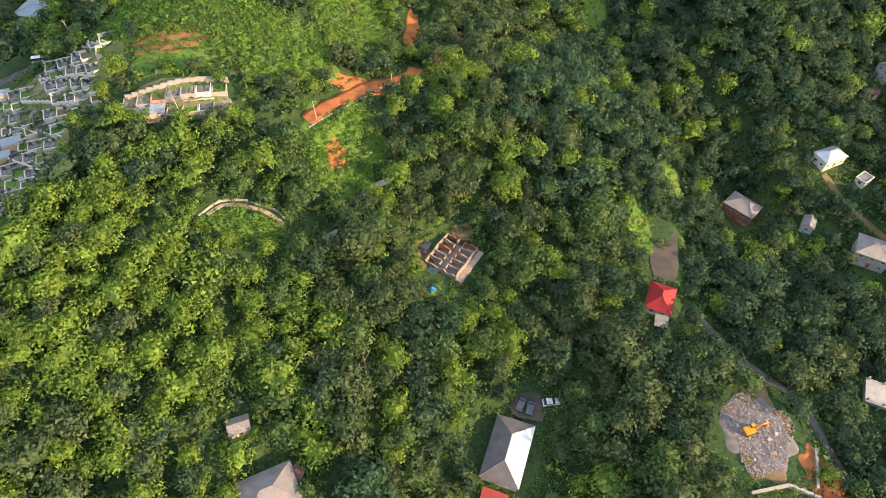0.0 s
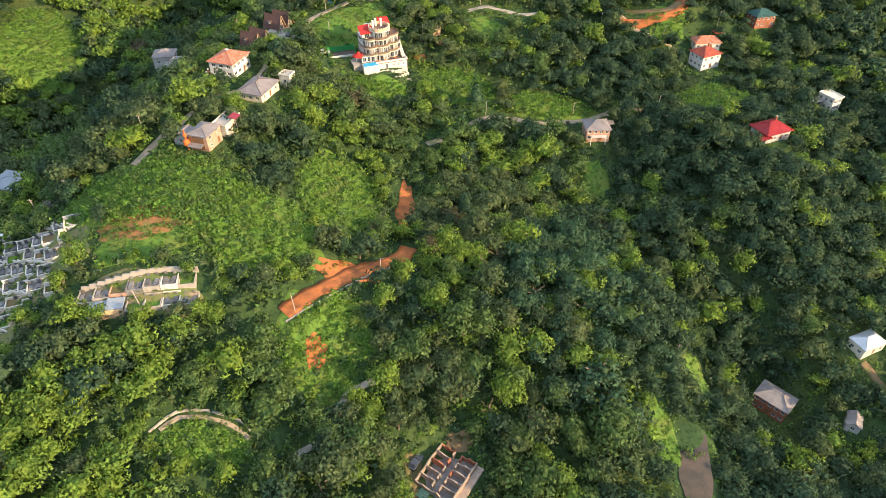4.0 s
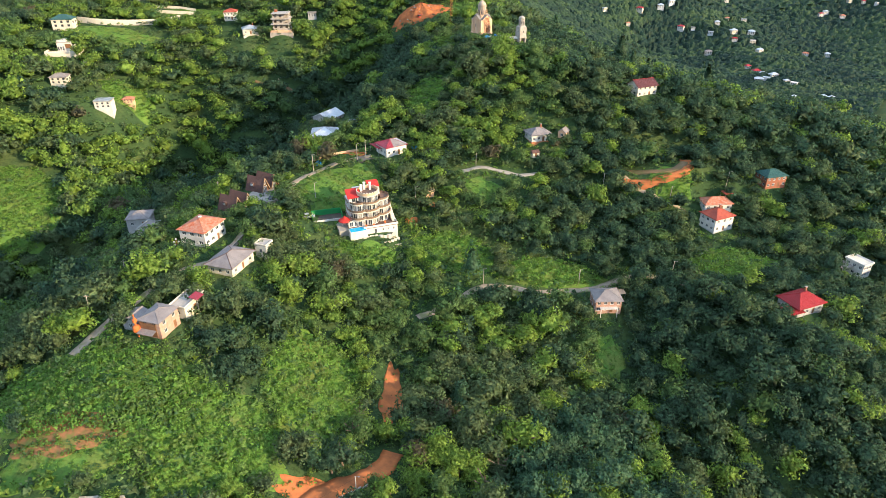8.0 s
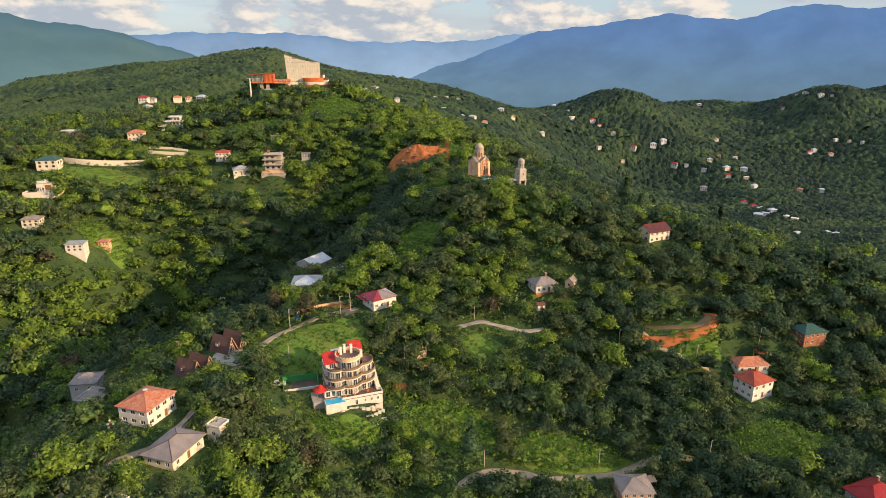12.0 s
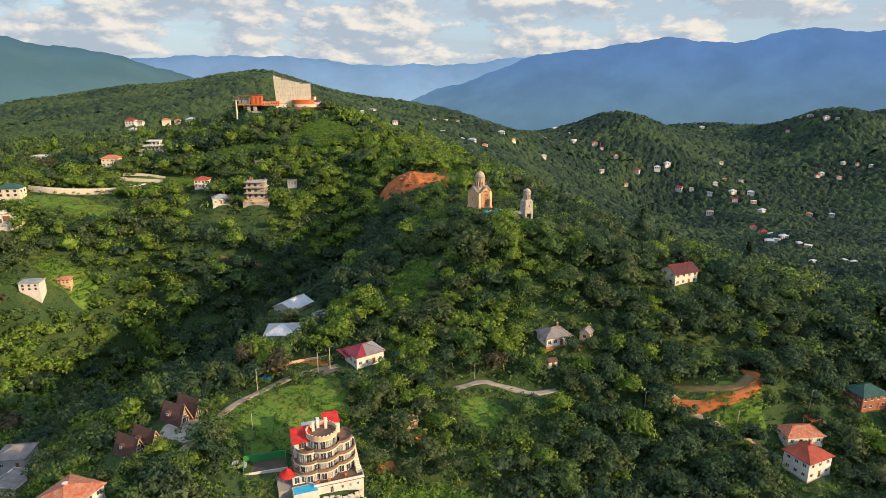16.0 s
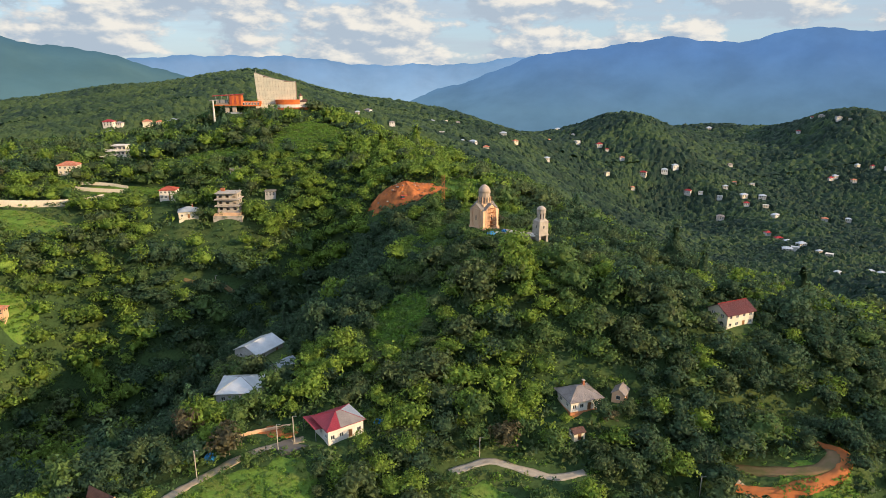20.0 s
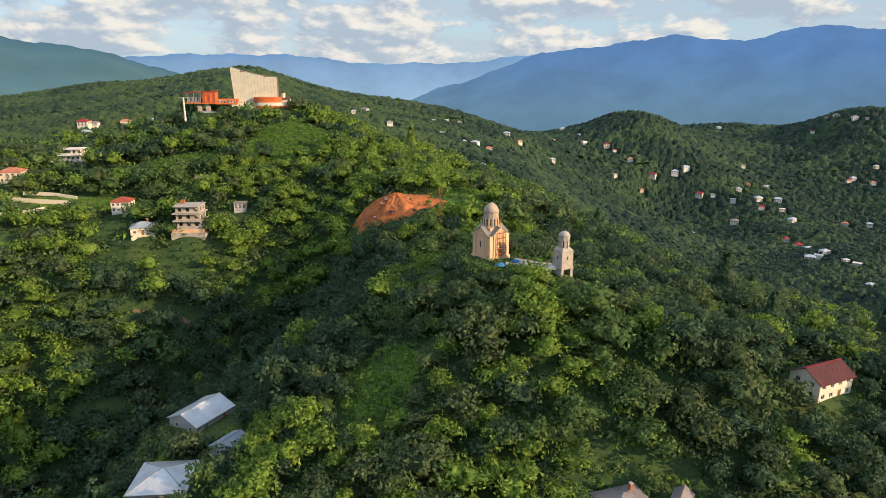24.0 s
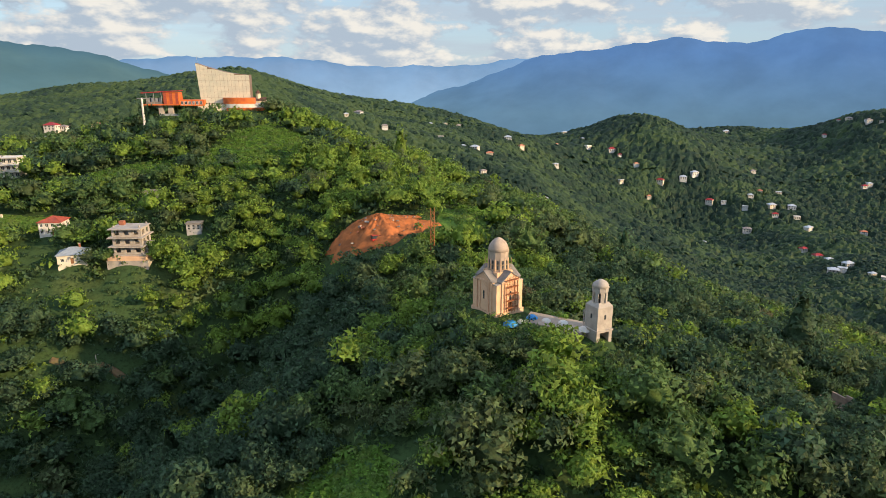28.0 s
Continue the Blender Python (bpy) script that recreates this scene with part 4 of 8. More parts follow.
house("villa", "low grey-walled wing beside the brick house", 5.0, 4.6, 74, 1, 3.4, "gable", M_GREY_ROOF, M_GREY_WALL, 0.8, 0.3, (1, 1), dx=-5.4, dy=0.4, name="annex")
house("orange_roof", "white two-storey house with a rusty orange hip roof", 10.7, 9.6, 72, 2, 2.8, "hip", M_RUST_ROOF, M_WHITE, 1.9, 0.5, (4, 3), win=(1.5, 1.3))
house("lane_house", "single-storey house with a broad brown-grey hip roof", 11.4, 8.6, 72, 1, 3.3, "hip", M_GREY_ROOF, M_CREAM, 1.9, 0.7, (3, 3), trim=M_BROWN_ROOF)
house("lane_house", "small unfinished flat-topped block beside the house", 3.8, 4.2, 70, 1, 3.6, "flat", M_CONCRETE, M_CREAM, 0, 0.1, (1, 1), dx=7.6, dy=8.2, name="flat_block")
house("left_grey", "grey rendered house with a metal hip roof in shade", 8.4, 8.0, 8, 1, 3.6, "hip", M_GREY_ROOF, M_GREY_WALL, 1.8, 0.4, (2, 2))
house("left_concrete", "bare concrete house with a flat slab roof", 7.4, 7.0, 80, 1, 3.6, "flat", M_DARK_CONCRETE, M_GREY_WALL, 0, 0.4, (2, 2))
house("white_red", "white and grey two-storey house with a red hip roof", 9.4, 7.9, 25, 2, 3.0, "hip", M_TILE_ROOF, M_WHITE, 2.0, 0.5, (3, 3), chimney=1, base_mat=M_GREY_WALL)
house("back_house", "low house with a patched red and grey hip roof", 11.0, 6.5, 5, 1, 3.0, "hip", M_RUST_ROOF, M_WHITE, 1.7, 0.5, (4, 2))
house("path_house", "rosy brick two-storey house with a grey hip roof by the lane", 8.8, 7.8, 2, 2, 2.5, "hip", M_GREY_ROOF, M_ROSE, 2.0, 0.5, (4, 3))
house("red_hip_east", "house with a red metal hip roof and grey walls", 11.0, 8.2, 22, 1, 3.6, "hip", M_RED_ROOF, M_GREY_WALL, 2.4, 0.7, (4, 2), chimney=1)
house("white_modern", "white box-shaped two-storey house with wide openings", 7.0, 4.8, 115, 2, 2.9, "flat", M_CREAM, M_WHITE, 0, 0.3, (3, 3))
magenta = house("magenta", "white two-storey house with a maroon and grey hip roof", 9.6, 8.4, 35, 1, 3.9, "hip", M_MAROON_ROOF, M_WHITE, 1.9, 0.5, (4, 3))
house("barn_upper", "barn with a broad shiny bare metal gable roof", 12.0, 10.0, 62, 1, 3.2, "gable", M_WHITE_ROOF, M_GREY_WALL, 2.0, 0.4, (2, 2), dz=-1.3, name="barn", category="barn")
house("barn_lower", "wide building under a shiny metal hip roof", 11.5, 11.0, 5, 1, 3.2, "hip", M_WHITE_ROOF, M_GREY_WALL, 2.2, 0.4, (3, 3), name="barn", category="barn", trim=M_STEEL)
house("dark_roof", "low outbuilding with a dark blue-grey roof", 7.0, 5.0, 60, 1, 2.6, "gable", M_BLUE_ROOF, M_GREY_WALL, 1.0, 0.3, (2, 1), name="outbuilding", category="outbuilding")
house("veranda_house", "white and orange house with a grey hip roof and veranda", 8.6, 7.4, 18, 1, 3.3, "hip", M_GREY_ROOF, M_WHITE, 1.9, 0.7, (4, 2), base_mat=M_ORANGE_WALL, chimney=1)
house("stone_hut", "small stone hut with a grey gable roof", 4.2, 3.4, 60, 1, 2.8, "gable", M_GREY_ROOF, M_STONE, 1.2, 0.25, (1, 1), name="hut", category="hut")
house("low_hut", "tiny cream hut with a brown roof", 3.2, 2.6, 20, 1, 2.2, "gable", M_BROWN_ROOF, M_CREAM, 0.6, 0.2, (1, 1), name="hut", category="hut")
house("dark_red", "pale stone house with a dark red gable roof", 10.6, 7.4, 24, 2, 2.6, "gable", M_DARK_RED_ROOF, M_CREAM, 2.1, 0.5, (4, 2), trim=M_RED_ROOF, dz=-0.9)
house("green_roof", "brick house with a dark green hip roof", 9.4, 7.2, 14, 2, 2.6, "hip", M_GREEN_ROOF, M_BRICK, 2.0, 0.5, (4, 3))
house("blue_grey_house", "cream house with a pale blue-grey hip roof", 9.4, 7.6, 20, 1, 3.4, "hip", M_BLUE_ROOF, M_CREAM, 1.8, 0.4, (3, 3), chimney=1)
house("red_white_house", "white two-storey house with a red-brown hip roof", 8.0, 7.6, 8, 2, 2.7, "hip", M_TILE_ROOF, M_WHITE, 1.6, 0.4, (4, 2))
house("orange_villa", "cream two-storey villa with an orange-red hip roof", 10.0, 7.6, 10, 2, 2.8, "hip", M_RUST_ROOF, M_CREAM, 1.8, 0.5, (4, 2))
house("hut_by_terrace", "small flat-roofed block hut beside the terraces", 3.2, 2.8, 10, 1, 2.2, "flat", M_GREY_ROOF, M_STONE, 0, 0.2, (1, 1), name="hut", category="hut")
house("small_white_house", "low white house with a dark red hip roof", 9.5, 6.0, 14, 1, 3.2, "hip", M_MAROON_ROOF, M_WHITE, 1.3, 0.3, (2, 1))
house("long_white_house", "long white flat house on the far slope", 16.0, 7.0, 0, 1, 3.6, "flat", M_WHITE, M_WHITE, 0, 0.3, (5, 2))

# the grey half of the maroon roof
a, b, z, rise = 9.6 * 0.94 / 2 + 0.5, 8.4 * 0.94 / 2 + 0.5, 3.9 * 0.87 + 0.20, 1.9
part("grey_roof_slope", Geo().sheet([(-0.3 * a, -b - 0.02, z), (a, -b - 0.02, z), (a - b, 0, z + rise), (b - a, 0, z + rise)], 0.03), M_GREY_ROOF, magenta, "grey metal half of the roof")
part("pale_roof_slope", Geo().sheet([(a + 0.02, -b, z), (a + 0.02, b, z), (a - b, 0, z + rise)], 0.03), M_WHITE_ROOF, magenta, "pale shiny metal end of the roof")

# sun glare on the eastern slope of the long building, put in as a pale overlay
a, b, z, rise = 16.0 * 0.94 / 2 + 0.5, 9.0 * 0.94 / 2 + 0.5, 3.6 * 0.87 + 0.20, 2.3
part("bright_roof_slope", Geo().sheet([(-a + 0.15, -b - 0.02, z), (a - 0.15, -b - 0.02, z), (a - b, -0.12, z + rise), (b - a, -0.12, z + rise)], 0.03), M_GLARE_ROOF, warehouse, "metal side of the roof painted pale as sun glare")

# ---- hotel with rounded bays ----


def arc(cx, cy, r, a0, a1, n):
    return [(cx + r * math.cos(radians(a0 + (a1 - a0) * i / (n - 1))), cy + r * math.sin(radians(a0 + (a1 - a0) * i / (n - 1)))) for i in range(n)]


def ring_wall(cx, cy, r, z0, z1, thick=0.2, sides=28, a0=0, a1=360):
    """A thin curved wall or parapet."""
    g = Geo()
    n = sides + 1
    outer, inner = arc(cx, cy, r, a0, a1, n), arc(cx, cy, r - thick, a0, a1, n)
    pts = [(x, y, z) for ring in (outer, inner) for z in (z0, z1) for x, y in ring]
    faces = []
    for i in range(sides):
        o0, o1, i0, i1 = i, n + i, 2 * n + i, 3 * n + i
        faces += [(o0, o0 + 1, o1 + 1, o1), (i0 + 1, i0, i1, i1 + 1), (o1, o1 + 1, i1 + 1, i1), (o0 + 1, o0, i0, i0 + 1)]
    return g.add(pts, faces)


def hotel():
    x, y, z = SITE["hotel"]
    x = x - 0.1
    size = Vector((0.85, 0.85, 0.86))
    h = thing("hotel", "white hotel with rounded balconies, red roof and brown decks", "hotel", x, y, z, 20)
    h.scale = size
    t0, s = 2.6, 3.15
    part("terrace_wall", Geo().box(1.5, -0.4, -5.0, 19.0, 11.8, 5.0 + t0 - 0.25), M_WHITE, h)
    part("terrace_deck", Geo().box(1.5, -0.4, t0 - 0.25, 19.4, 12.2, 0.25), M_DECK, h)
    for bx, by, sx, sy in ((4.2, -6.4, 14.0, 0.2), (11.1, -0.4, 0.2, 11.8)):
        part("terrace_parapet", Geo().box(bx, by, t0, sx, sy, 0.75), M_WHITE, h)
    # each bay: centre, radius, number of floors, and the arc of its glazing
    for cx, cy, r, floors, a0, a1 in ((-3.3, -1.0, 3.0, 3, -165, -20), (0.9, -0.2, 3.9, 4, -150, -15), (5.8, 1.4, 3.5, 3, -125, 40)):
        for f in range(floors):
            zf = t0 + f * s
            part("bay_wall", Geo().lathe([(r - 0.02 * f, zf), (r - 0.02 * f, zf + s - 0.3)], cx, cy, 32), M_WHITE, h)
            last = f == floors - 1
            slab_r = r + (0.45 if last else 1.05)
            slab = part("balcony", Geo().lathe([(slab_r, zf + s - 0.42), (slab_r, zf + s - 0.04)], cx, cy, 36), M_CREAM, h)
            part("deck", Geo().lathe([(slab_r - 0.12, zf + s - 0.04), (slab_r - 0.12, zf + s + 0.03)], cx, cy, 36), M_DECK, slab)
            if not last:
                part("balustrade", ring_wall(cx, cy, slab_r - 0.02, zf + s, zf + s + 0.85, 0.07, 30, a0 - 12, a1 + 25), M_BRONZE, slab, "dark bronze balcony rail")
            elif floors == 3:
                part("roof_rail", ring_wall(cx, cy, slab_r - 0.02, zf + s, zf + s + 0.7, 0.1, 30, a0 - 12, a1 + 25), M_BRONZE, slab)
            n = int((a1 - a0) * r / 130) + 1
            for k in range(n + 1):
                a = a0 + (a1 - a0) * k / n
                px, py = cx + r * math.cos(radians(a)), cy + r * math.sin(radians(a))
                window(1.5, 2.45, h, pose(px, py, zf + 0.12, 0, 0, a + 90) @ pose(0, -0.05, 0), pane=M_CURTAIN if (k + f) % 3 == 0 else M_GLASS)
    top = t0 + 4 * s
    part("crown_parapet", ring_wall(0.9, -0.2, 4.35, top, top + 1.0, 0.22, 34), M_PEACH, h, "peach scalloped parapet")
    for k in range(24):
        a = -180 + k * 15
        part("merlon", Geo().box(0.9 + 4.24 * math.cos(radians(a)), -0.2 + 4.24 * math.sin(radians(a)), top + 1.0, 0.62, 0.22, 0.32, a + 90), M_CREAM, h)
    for px, py, hh in ((-1.2, 1.4, 2.6), (0.3, 2.6, 2.9), (2.4, 1.6, 3.0)):
        ch = part("chimney", Geo().box(px, py, top, 0.8, 0.8, hh), M_WHITE, h)
        part("chimney_cap", Geo().box(px, py, top + hh, 0.95, 0.95, 0.15), M_WHITE, ch)
    # straight wing with its red roof
    part("wing", Geo().box(-4.7, 3.0, t0, 4.6, 6.6, 3 * s + 0.2), M_WHITE, h)
    for f in range(3):
        for k in range(3):
            window(1.0, 1.7, h, pose(-7.04, 1.0 + 2.0 * k, t0 + f * s + 0.7, 0, 0, -90))
        part("wing_balcony", Geo().box(-6.9, 2.4, t0 + f * s + s - 0.2, 1.2, 6.0, 0.18), M_BRONZE, h)
    part("wing_front", Geo().box(-4.7, -0.9, t0 + 3 * s - 0.1, 4.4, 1.4, 2.4), M_WHITE, h)
    window(2.2, 1.9, h, pose(-4.7, -1.64, t0 + 3 * s + 0.1), 2)
    part("wing_roof", Geo().sheet([(-7.5, -2.2, top - 1.0), (-2.0, -2.2, top - 0.7), (-2.0, 3.4, top + 1.0), (-7.5, 3.4, top + 0.7)], 0.2), M_RED, h, "bright red sloping roof")
    part("rear_block", Geo().box(1.4, 5.2, 0, 10.5, 4.0, t0 + 4 * s - 0.2), M_WHITE, h)
    part("rear_roof", Geo().sheet([(2.0, 3.4, top + 0.5), (6.8, 3.4, top + 0.3), (6.8, 7.4, top + 1.6), (2.0, 7.4, top + 1.8)], 0.2), M_RED, h, "bright red sloping roof")
    # stair down the open side, and one beside the pool
    for k in range(14):
        part("step", Geo().box(10.3, -3.8 + k * 0.7, t0, 1.4, 0.7, 0.3 + k * 0.42), M_CREAM, h)
        part("step", Geo().box(-8.9, -5.2 + k * 0.5, -2.4, 1.1, 0.5, 0.4 + k * 0.36), M_CREAM, h)
    part("lower_room", Geo().box(-6.0, -2.0, t0, 4.4, 3.0, 2.7), M_WHITE, h)
    part("lower_room_roof", Geo().box(-6.0, -2.0, t0 + 2.7, 4.8, 3.4, 0.2), M_DECK, h)
    for k in range(2):
        window(1.5, 2.0, h, pose(-7.0 + 2.0 * k, -3.54, t0 + 0.3))
    window(1.0, 2.0, h, pose(2.0, -6.34, -0.2), pane=M_GLASS)
    for k in range(3):
        window(0.7, 1.1, h, pose(5.0 + 2.2 * k, -6.34, 0.5))
    for k, (px, py) in enumerate(((-1.5, -5.4), (1.6, -5.2), (6.4, -4.6))):
        seat = thing("garden_chair", "small orange chair on the hotel terrace", "chair", x, y, z, 20, "terrace chairs")
        seat.scale = size
        part("seat", Geo().box(px, py, t0 + 0.35, 0.6, 0.6, 0.1), M_ORANGE, seat)
        part("backrest", Geo().box(px, py + 0.28, t0 + 0.45, 0.6, 0.08, 0.5), M_ORANGE, seat)
        for dx in (-0.25, 0.25):
            for dy in (-0.25, 0.25):
                part("leg", Geo().box(px + dx, py + dy, t0, 0.06, 0.06, 0.36), M_STEEL, seat)
    p = thing("swimming_pool", "bright blue swimming pool at the corner of the terrace", "pool", x, y, z, 20)
    p.scale = size
    part("basin", Geo().box(-5.2, -6.4, -5.0, 6.8, 3.8, 5.0 + t0 + 0.1), M_WHITE, p)
    part("water", Geo().box(-5.2, -6.4, t0 + 0.1, 6.2, 3.2, 0.06), M_WATER, p)
    c = thing("canopy", "pointed red fabric canopy over the terrace", "canopy", x, y, z, 20)
    c.scale = size
    part("cover", Geo().lathe([(2.6, t0 + 2.5), (2.3, t0 + 2.9), (1.2, t0 + 3.4), (0.4, t0 + 4.2), (0.05, t0 + 4.6)], -9.2, -1.6, 12), M_RED, c)
    for a in range(4):
        part("post", Geo().rod((-9.2 + 1.9 * math.cos(1.57 * a + 0.8), -1.6 + 1.9 * math.sin(1.57 * a + 0.8), t0 - 0.3), (-9.2 + 1.9 * math.cos(1.57 * a + 0.8), -1.6 + 1.9 * math.sin(1.57 * a + 0.8), t0 + 2.8), 0.06), M_STEEL, c)
    part("platform", Geo().box(-10.0, -0.6, -2.5, 4.4, 8.4, t0 + 2.2), M_ROAD, c)
    for i, (sx, sy, w) in enumerate(((3.4, -8.6, 13.5), (4.4, -10.4, 12.0), (5.6, -12.2, 10.0))):
        wall = thing("garden_wall", "pale stepped stone garden wall below the hotel", "wall", x, y, z, 20)
        wall.scale = size
        for k in range(12):
            part("stone", Geo().box(sx - w / 2 + (k + 0.5) * w / 12, sy + 0.8 * math.sin(k * 0.6 + i), -7.0 - i, w / 12 + 0.1, 0.5, 7.0 - 0.2 * (k % 2) - 0.9 * i), M_PALE_STONE, wall, at=pose(0, 0, 0, 0, 0, 2.0 * (k % 3 - 1)))


hotel()


def sports_court():
    x, y, z = SITE["hotel_court"]
    c = thing("sports_court", "small court enclosed by tall green walls", "sports court", x, y, z, 16)
    part("floor_slab", Geo().box(0, 0, -1.2, 10.0, 5.0, 1.3), M_YARD, c)
    for bx, by, sx, sy in ((0, 2.5, 10.0, 0.15), (5.0, 0, 0.15, 4.8), (-5.0, 0, 0.15, 4.8)):
        part("green_wall", Geo().box(bx, by, 0.1, sx, sy, 2.0), M_GREEN, c)
    part("base_wall", Geo().box(0, -2.75, -2.5, 10.4, 0.3, 3.1), M_WHITE, c)


sports_court()


# ---- cabins with steep roofs ----
def cabin(x, y, z, turn, group):
    c = thing("cabin", "steep A-frame wooden cabin with a dark brown roof", "cabin", x, y, z, turn, group)
    hw, hl, ht = 2.1, 3.4, 5.2
    for s in (-1, 1):
        pts = [(-hl - 0.5, s * (hw + 0.25), -0.2), (hl + 0.7, s * (hw + 0.25), -0.2), (hl + 0.7, 0, ht), (-hl - 0.5, 0, ht)]
        part("roof", Geo().sheet(pts if s < 0 else pts[::-1], 0.2), M_BROWN_ROOF, c)
    for px in (hl, -hl):
        g = Geo().add([(px + d, yy, zz) for d in (-0.12, 0.12) for yy, zz in ((-hw + 0.15, 0), (hw - 0.15, 0), (0, ht - 0.45))], [(0, 2, 1), (3, 4, 5), (0, 1, 4, 3), (1, 2, 5, 4), (2, 0, 3, 5)])
        part("gable_wall", g, M_WOOD, c)
    part("floor_deck", Geo().box(0.8, 0, -2.2, 2 * hl + 2.6, 2 * hw, 2.2), M_DARK_CONCRETE, c)
    window(1.9, 1.7, c, pose(hl + 0.16, 0, 0.3, 0, 0, 90), 2)
    window(0.9, 1.1, c, pose(hl + 0.16, 0, 2.6, 0, 0, 90))
    for s in (-1, 1):
        part("gable_beam", Geo().rod((hl + 0.72, s * (hw + 0.2), -0.1), (hl + 0.72, 0, ht + 0.05), 0.14, 4), M_PALE_WOOD, c)
    d = part("dormer", Geo().box(-0.8, -1.25, 1.9, 1.3, 1.1, 1.2), M_BROWN_ROOF, c)
    window(0.9, 0.8, d, pose(-0.8, -1.84, 2.05))
    return c


for cx, cy, key in ((-62.7, 267.4, "cabins_upper"), (-60.3, 271.0, "cabins_upper"), (-69.3, 255.4, "cabins_lower"), (-66.9, 259.0, "cabins_lower")):
    cabin(cx, cy, SITE[key][2], -28, "row of cabins")


# ---- church, bell tower and plaza ----
def arch_niche(w, h, depth, n=7):
    """An arched panel, standing on z = 0 and facing -y."""
    ring = [(-w / 2, 0)] + [(w / 2 * math.cos(math.pi - math.pi * i / n), h - w / 2 + w / 2 * math.sin(math.pi * i / n)) for i in range(n + 1)] + [(w / 2, 0)]
    ring = ring[::-1]
    k = len(ring)
    return Geo().add([(a, 0, b) for a, b in ring] + [(a, depth, b) for a, b in ring], [tuple(range(k - 1, -1, -1)), tuple(range(k, 2 * k))] + [(i, (i + 1) % k, k + (i + 1) % k, k + i) for i in range(k)])


def church():
    x, y, z = SITE["church"]
    c = thing("church", "unfinished pale stone domed church with scaffolding", "church", x, y, z, 38)
    c.scale = (0.84, 0.84, 0.86)
    wall_h, a = 7.6, 4.1
    part("plinth", Geo().box(0, 0, -2.0, 2 * a + 0.5, 2 * a + 0.5, 2.25), M_STONE, c)
    part("nave", Geo().box(0, 0, 0, 2 * a, 5.4, wall_h), M_STONE, c)
    part("transept", Geo().box(0, 0, 0, 5.4, 2 * a, wall_h + 0.02), M_STONE, c)
    for sx in (-1, 1):
        for sy in (-1, 1):
            part("corner_chapel", Geo().box(sx * 3.1, sy * 3.1, 0, 1.9, 1.9, wall_h - 0.7), M_STONE, c)
            part("corner_roof", Geo().sheet([(sx * 3.1 + d * 1.05, sy * 3.1 + e * 1.05, wall_h - 0.55 + 0.25 * (sx * d < 0)) for d, e in ((-1, -1), (1, -1), (1, 1), (-1, 1))], 0.18), M_CONCRETE, c)
    for k in range(4):
        m = pose(0, 0, 0, 0, 0, 90 * k)
        g = Geo().add([(xx, yy, zz) for yy in (-a - 0.12, -a + 2.6) for xx, zz in ((-2.75, wall_h), (2.75, wall_h), (0, wall_h + 1.9))], [(0, 1, 2), (5, 4, 3), (0, 3, 4, 1), (1, 4, 5, 2), (2, 5, 3, 0)])
        part("gable", g, M_STONE, c, at=m)
        for s in (-1, 1):
            pts = [(s * 3.05, -a - 0.4, wall_h - 0.12), (0, -a - 0.4, wall_h + 2.0), (0, -a + 2.9, wall_h + 2.0), (s * 3.05, -a + 2.9, wall_h - 0.12)]
            part("gable_roof", Geo().sheet(pts if s > 0 else pts[::-1], 0.16), M_DARK_CONCRETE, c, at=m)
        niche = part("arched_niche", arch_niche(2.1, 6.2, 0.25), M_STONE, c, at=m @ pose(0, -a - 0.16, 0.4))
        part("window", arch_niche(0.5, 2.0, 0.06), M_GLASS, niche, at=pose(0, -0.05, 2.6))
        for px in (-2.5, -1.5, 1.5, 2.5):
            part("pilaster", Geo().box(px, -a - 0.1, 0.2, 0.32, 0.34, wall_h - 0.5), M_STONE, c, at=m)
        part("cornice", Geo().box(0, -a - 0.12, wall_h - 0.35, 5.8, 0.45, 0.3), M_STONE, c, at=m)
    part("door", arch_niche(1.3, 2.6, 0.1), M_WOOD, c, at=pose(0, -a - 0.24, 0.4))
    part("drum_base", Geo().box(0, 0, wall_h, 4.8, 4.8, 1.5), M_STONE, c)
    part("drum", Geo().lathe([(2.36, wall_h + 1.4), (2.36, wall_h + 5.7), (2.46, wall_h + 5.75), (2.46, wall_h + 5.95)], 0, 0, 12), M_OLD_STONE, c, "weathered grey-brown stone drum")
    for k in range(12):
        t = 30 * k + 15
        part("drum_window", arch_niche(0.4, 2.1, 0.06), M_GLASS, c, at=pose(2.28 * math.cos(radians(t)), 2.28 * math.sin(radians(t)), wall_h + 2.0, 0, 0, t + 90) @ pose(0, -0.03, 0))
        part("drum_rib", Geo().rod((2.36 * math.cos(radians(t + 15)), 2.36 * math.sin(radians(t + 15)), wall_h + 1.5), (2.36 * math.cos(radians(t + 15)), 2.36 * math.sin(radians(t + 15)), wall_h + 4.3), 0.13, 6), M_STONE, c)
    part("dome", Geo().lathe([(2.42, wall_h + 5.95), (2.3, wall_h + 6.7), (2.0, wall_h + 7.45), (1.5, wall_h + 8.1), (0.9, wall_h + 8.6), (0.4, wall_h + 8.85), (0.06, wall_h + 8.95)], 0, 0, 24), M_OLD_STONE, c, "weathered grey-brown dome", smooth=True)
    # scaffolding round the drum and up one front
    sc = thing("scaffolding", "rusty timber and pipe scaffolding on the church", "scaffolding", x, y, z, 38)
    sc.scale = (0.84, 0.84, 0.86)
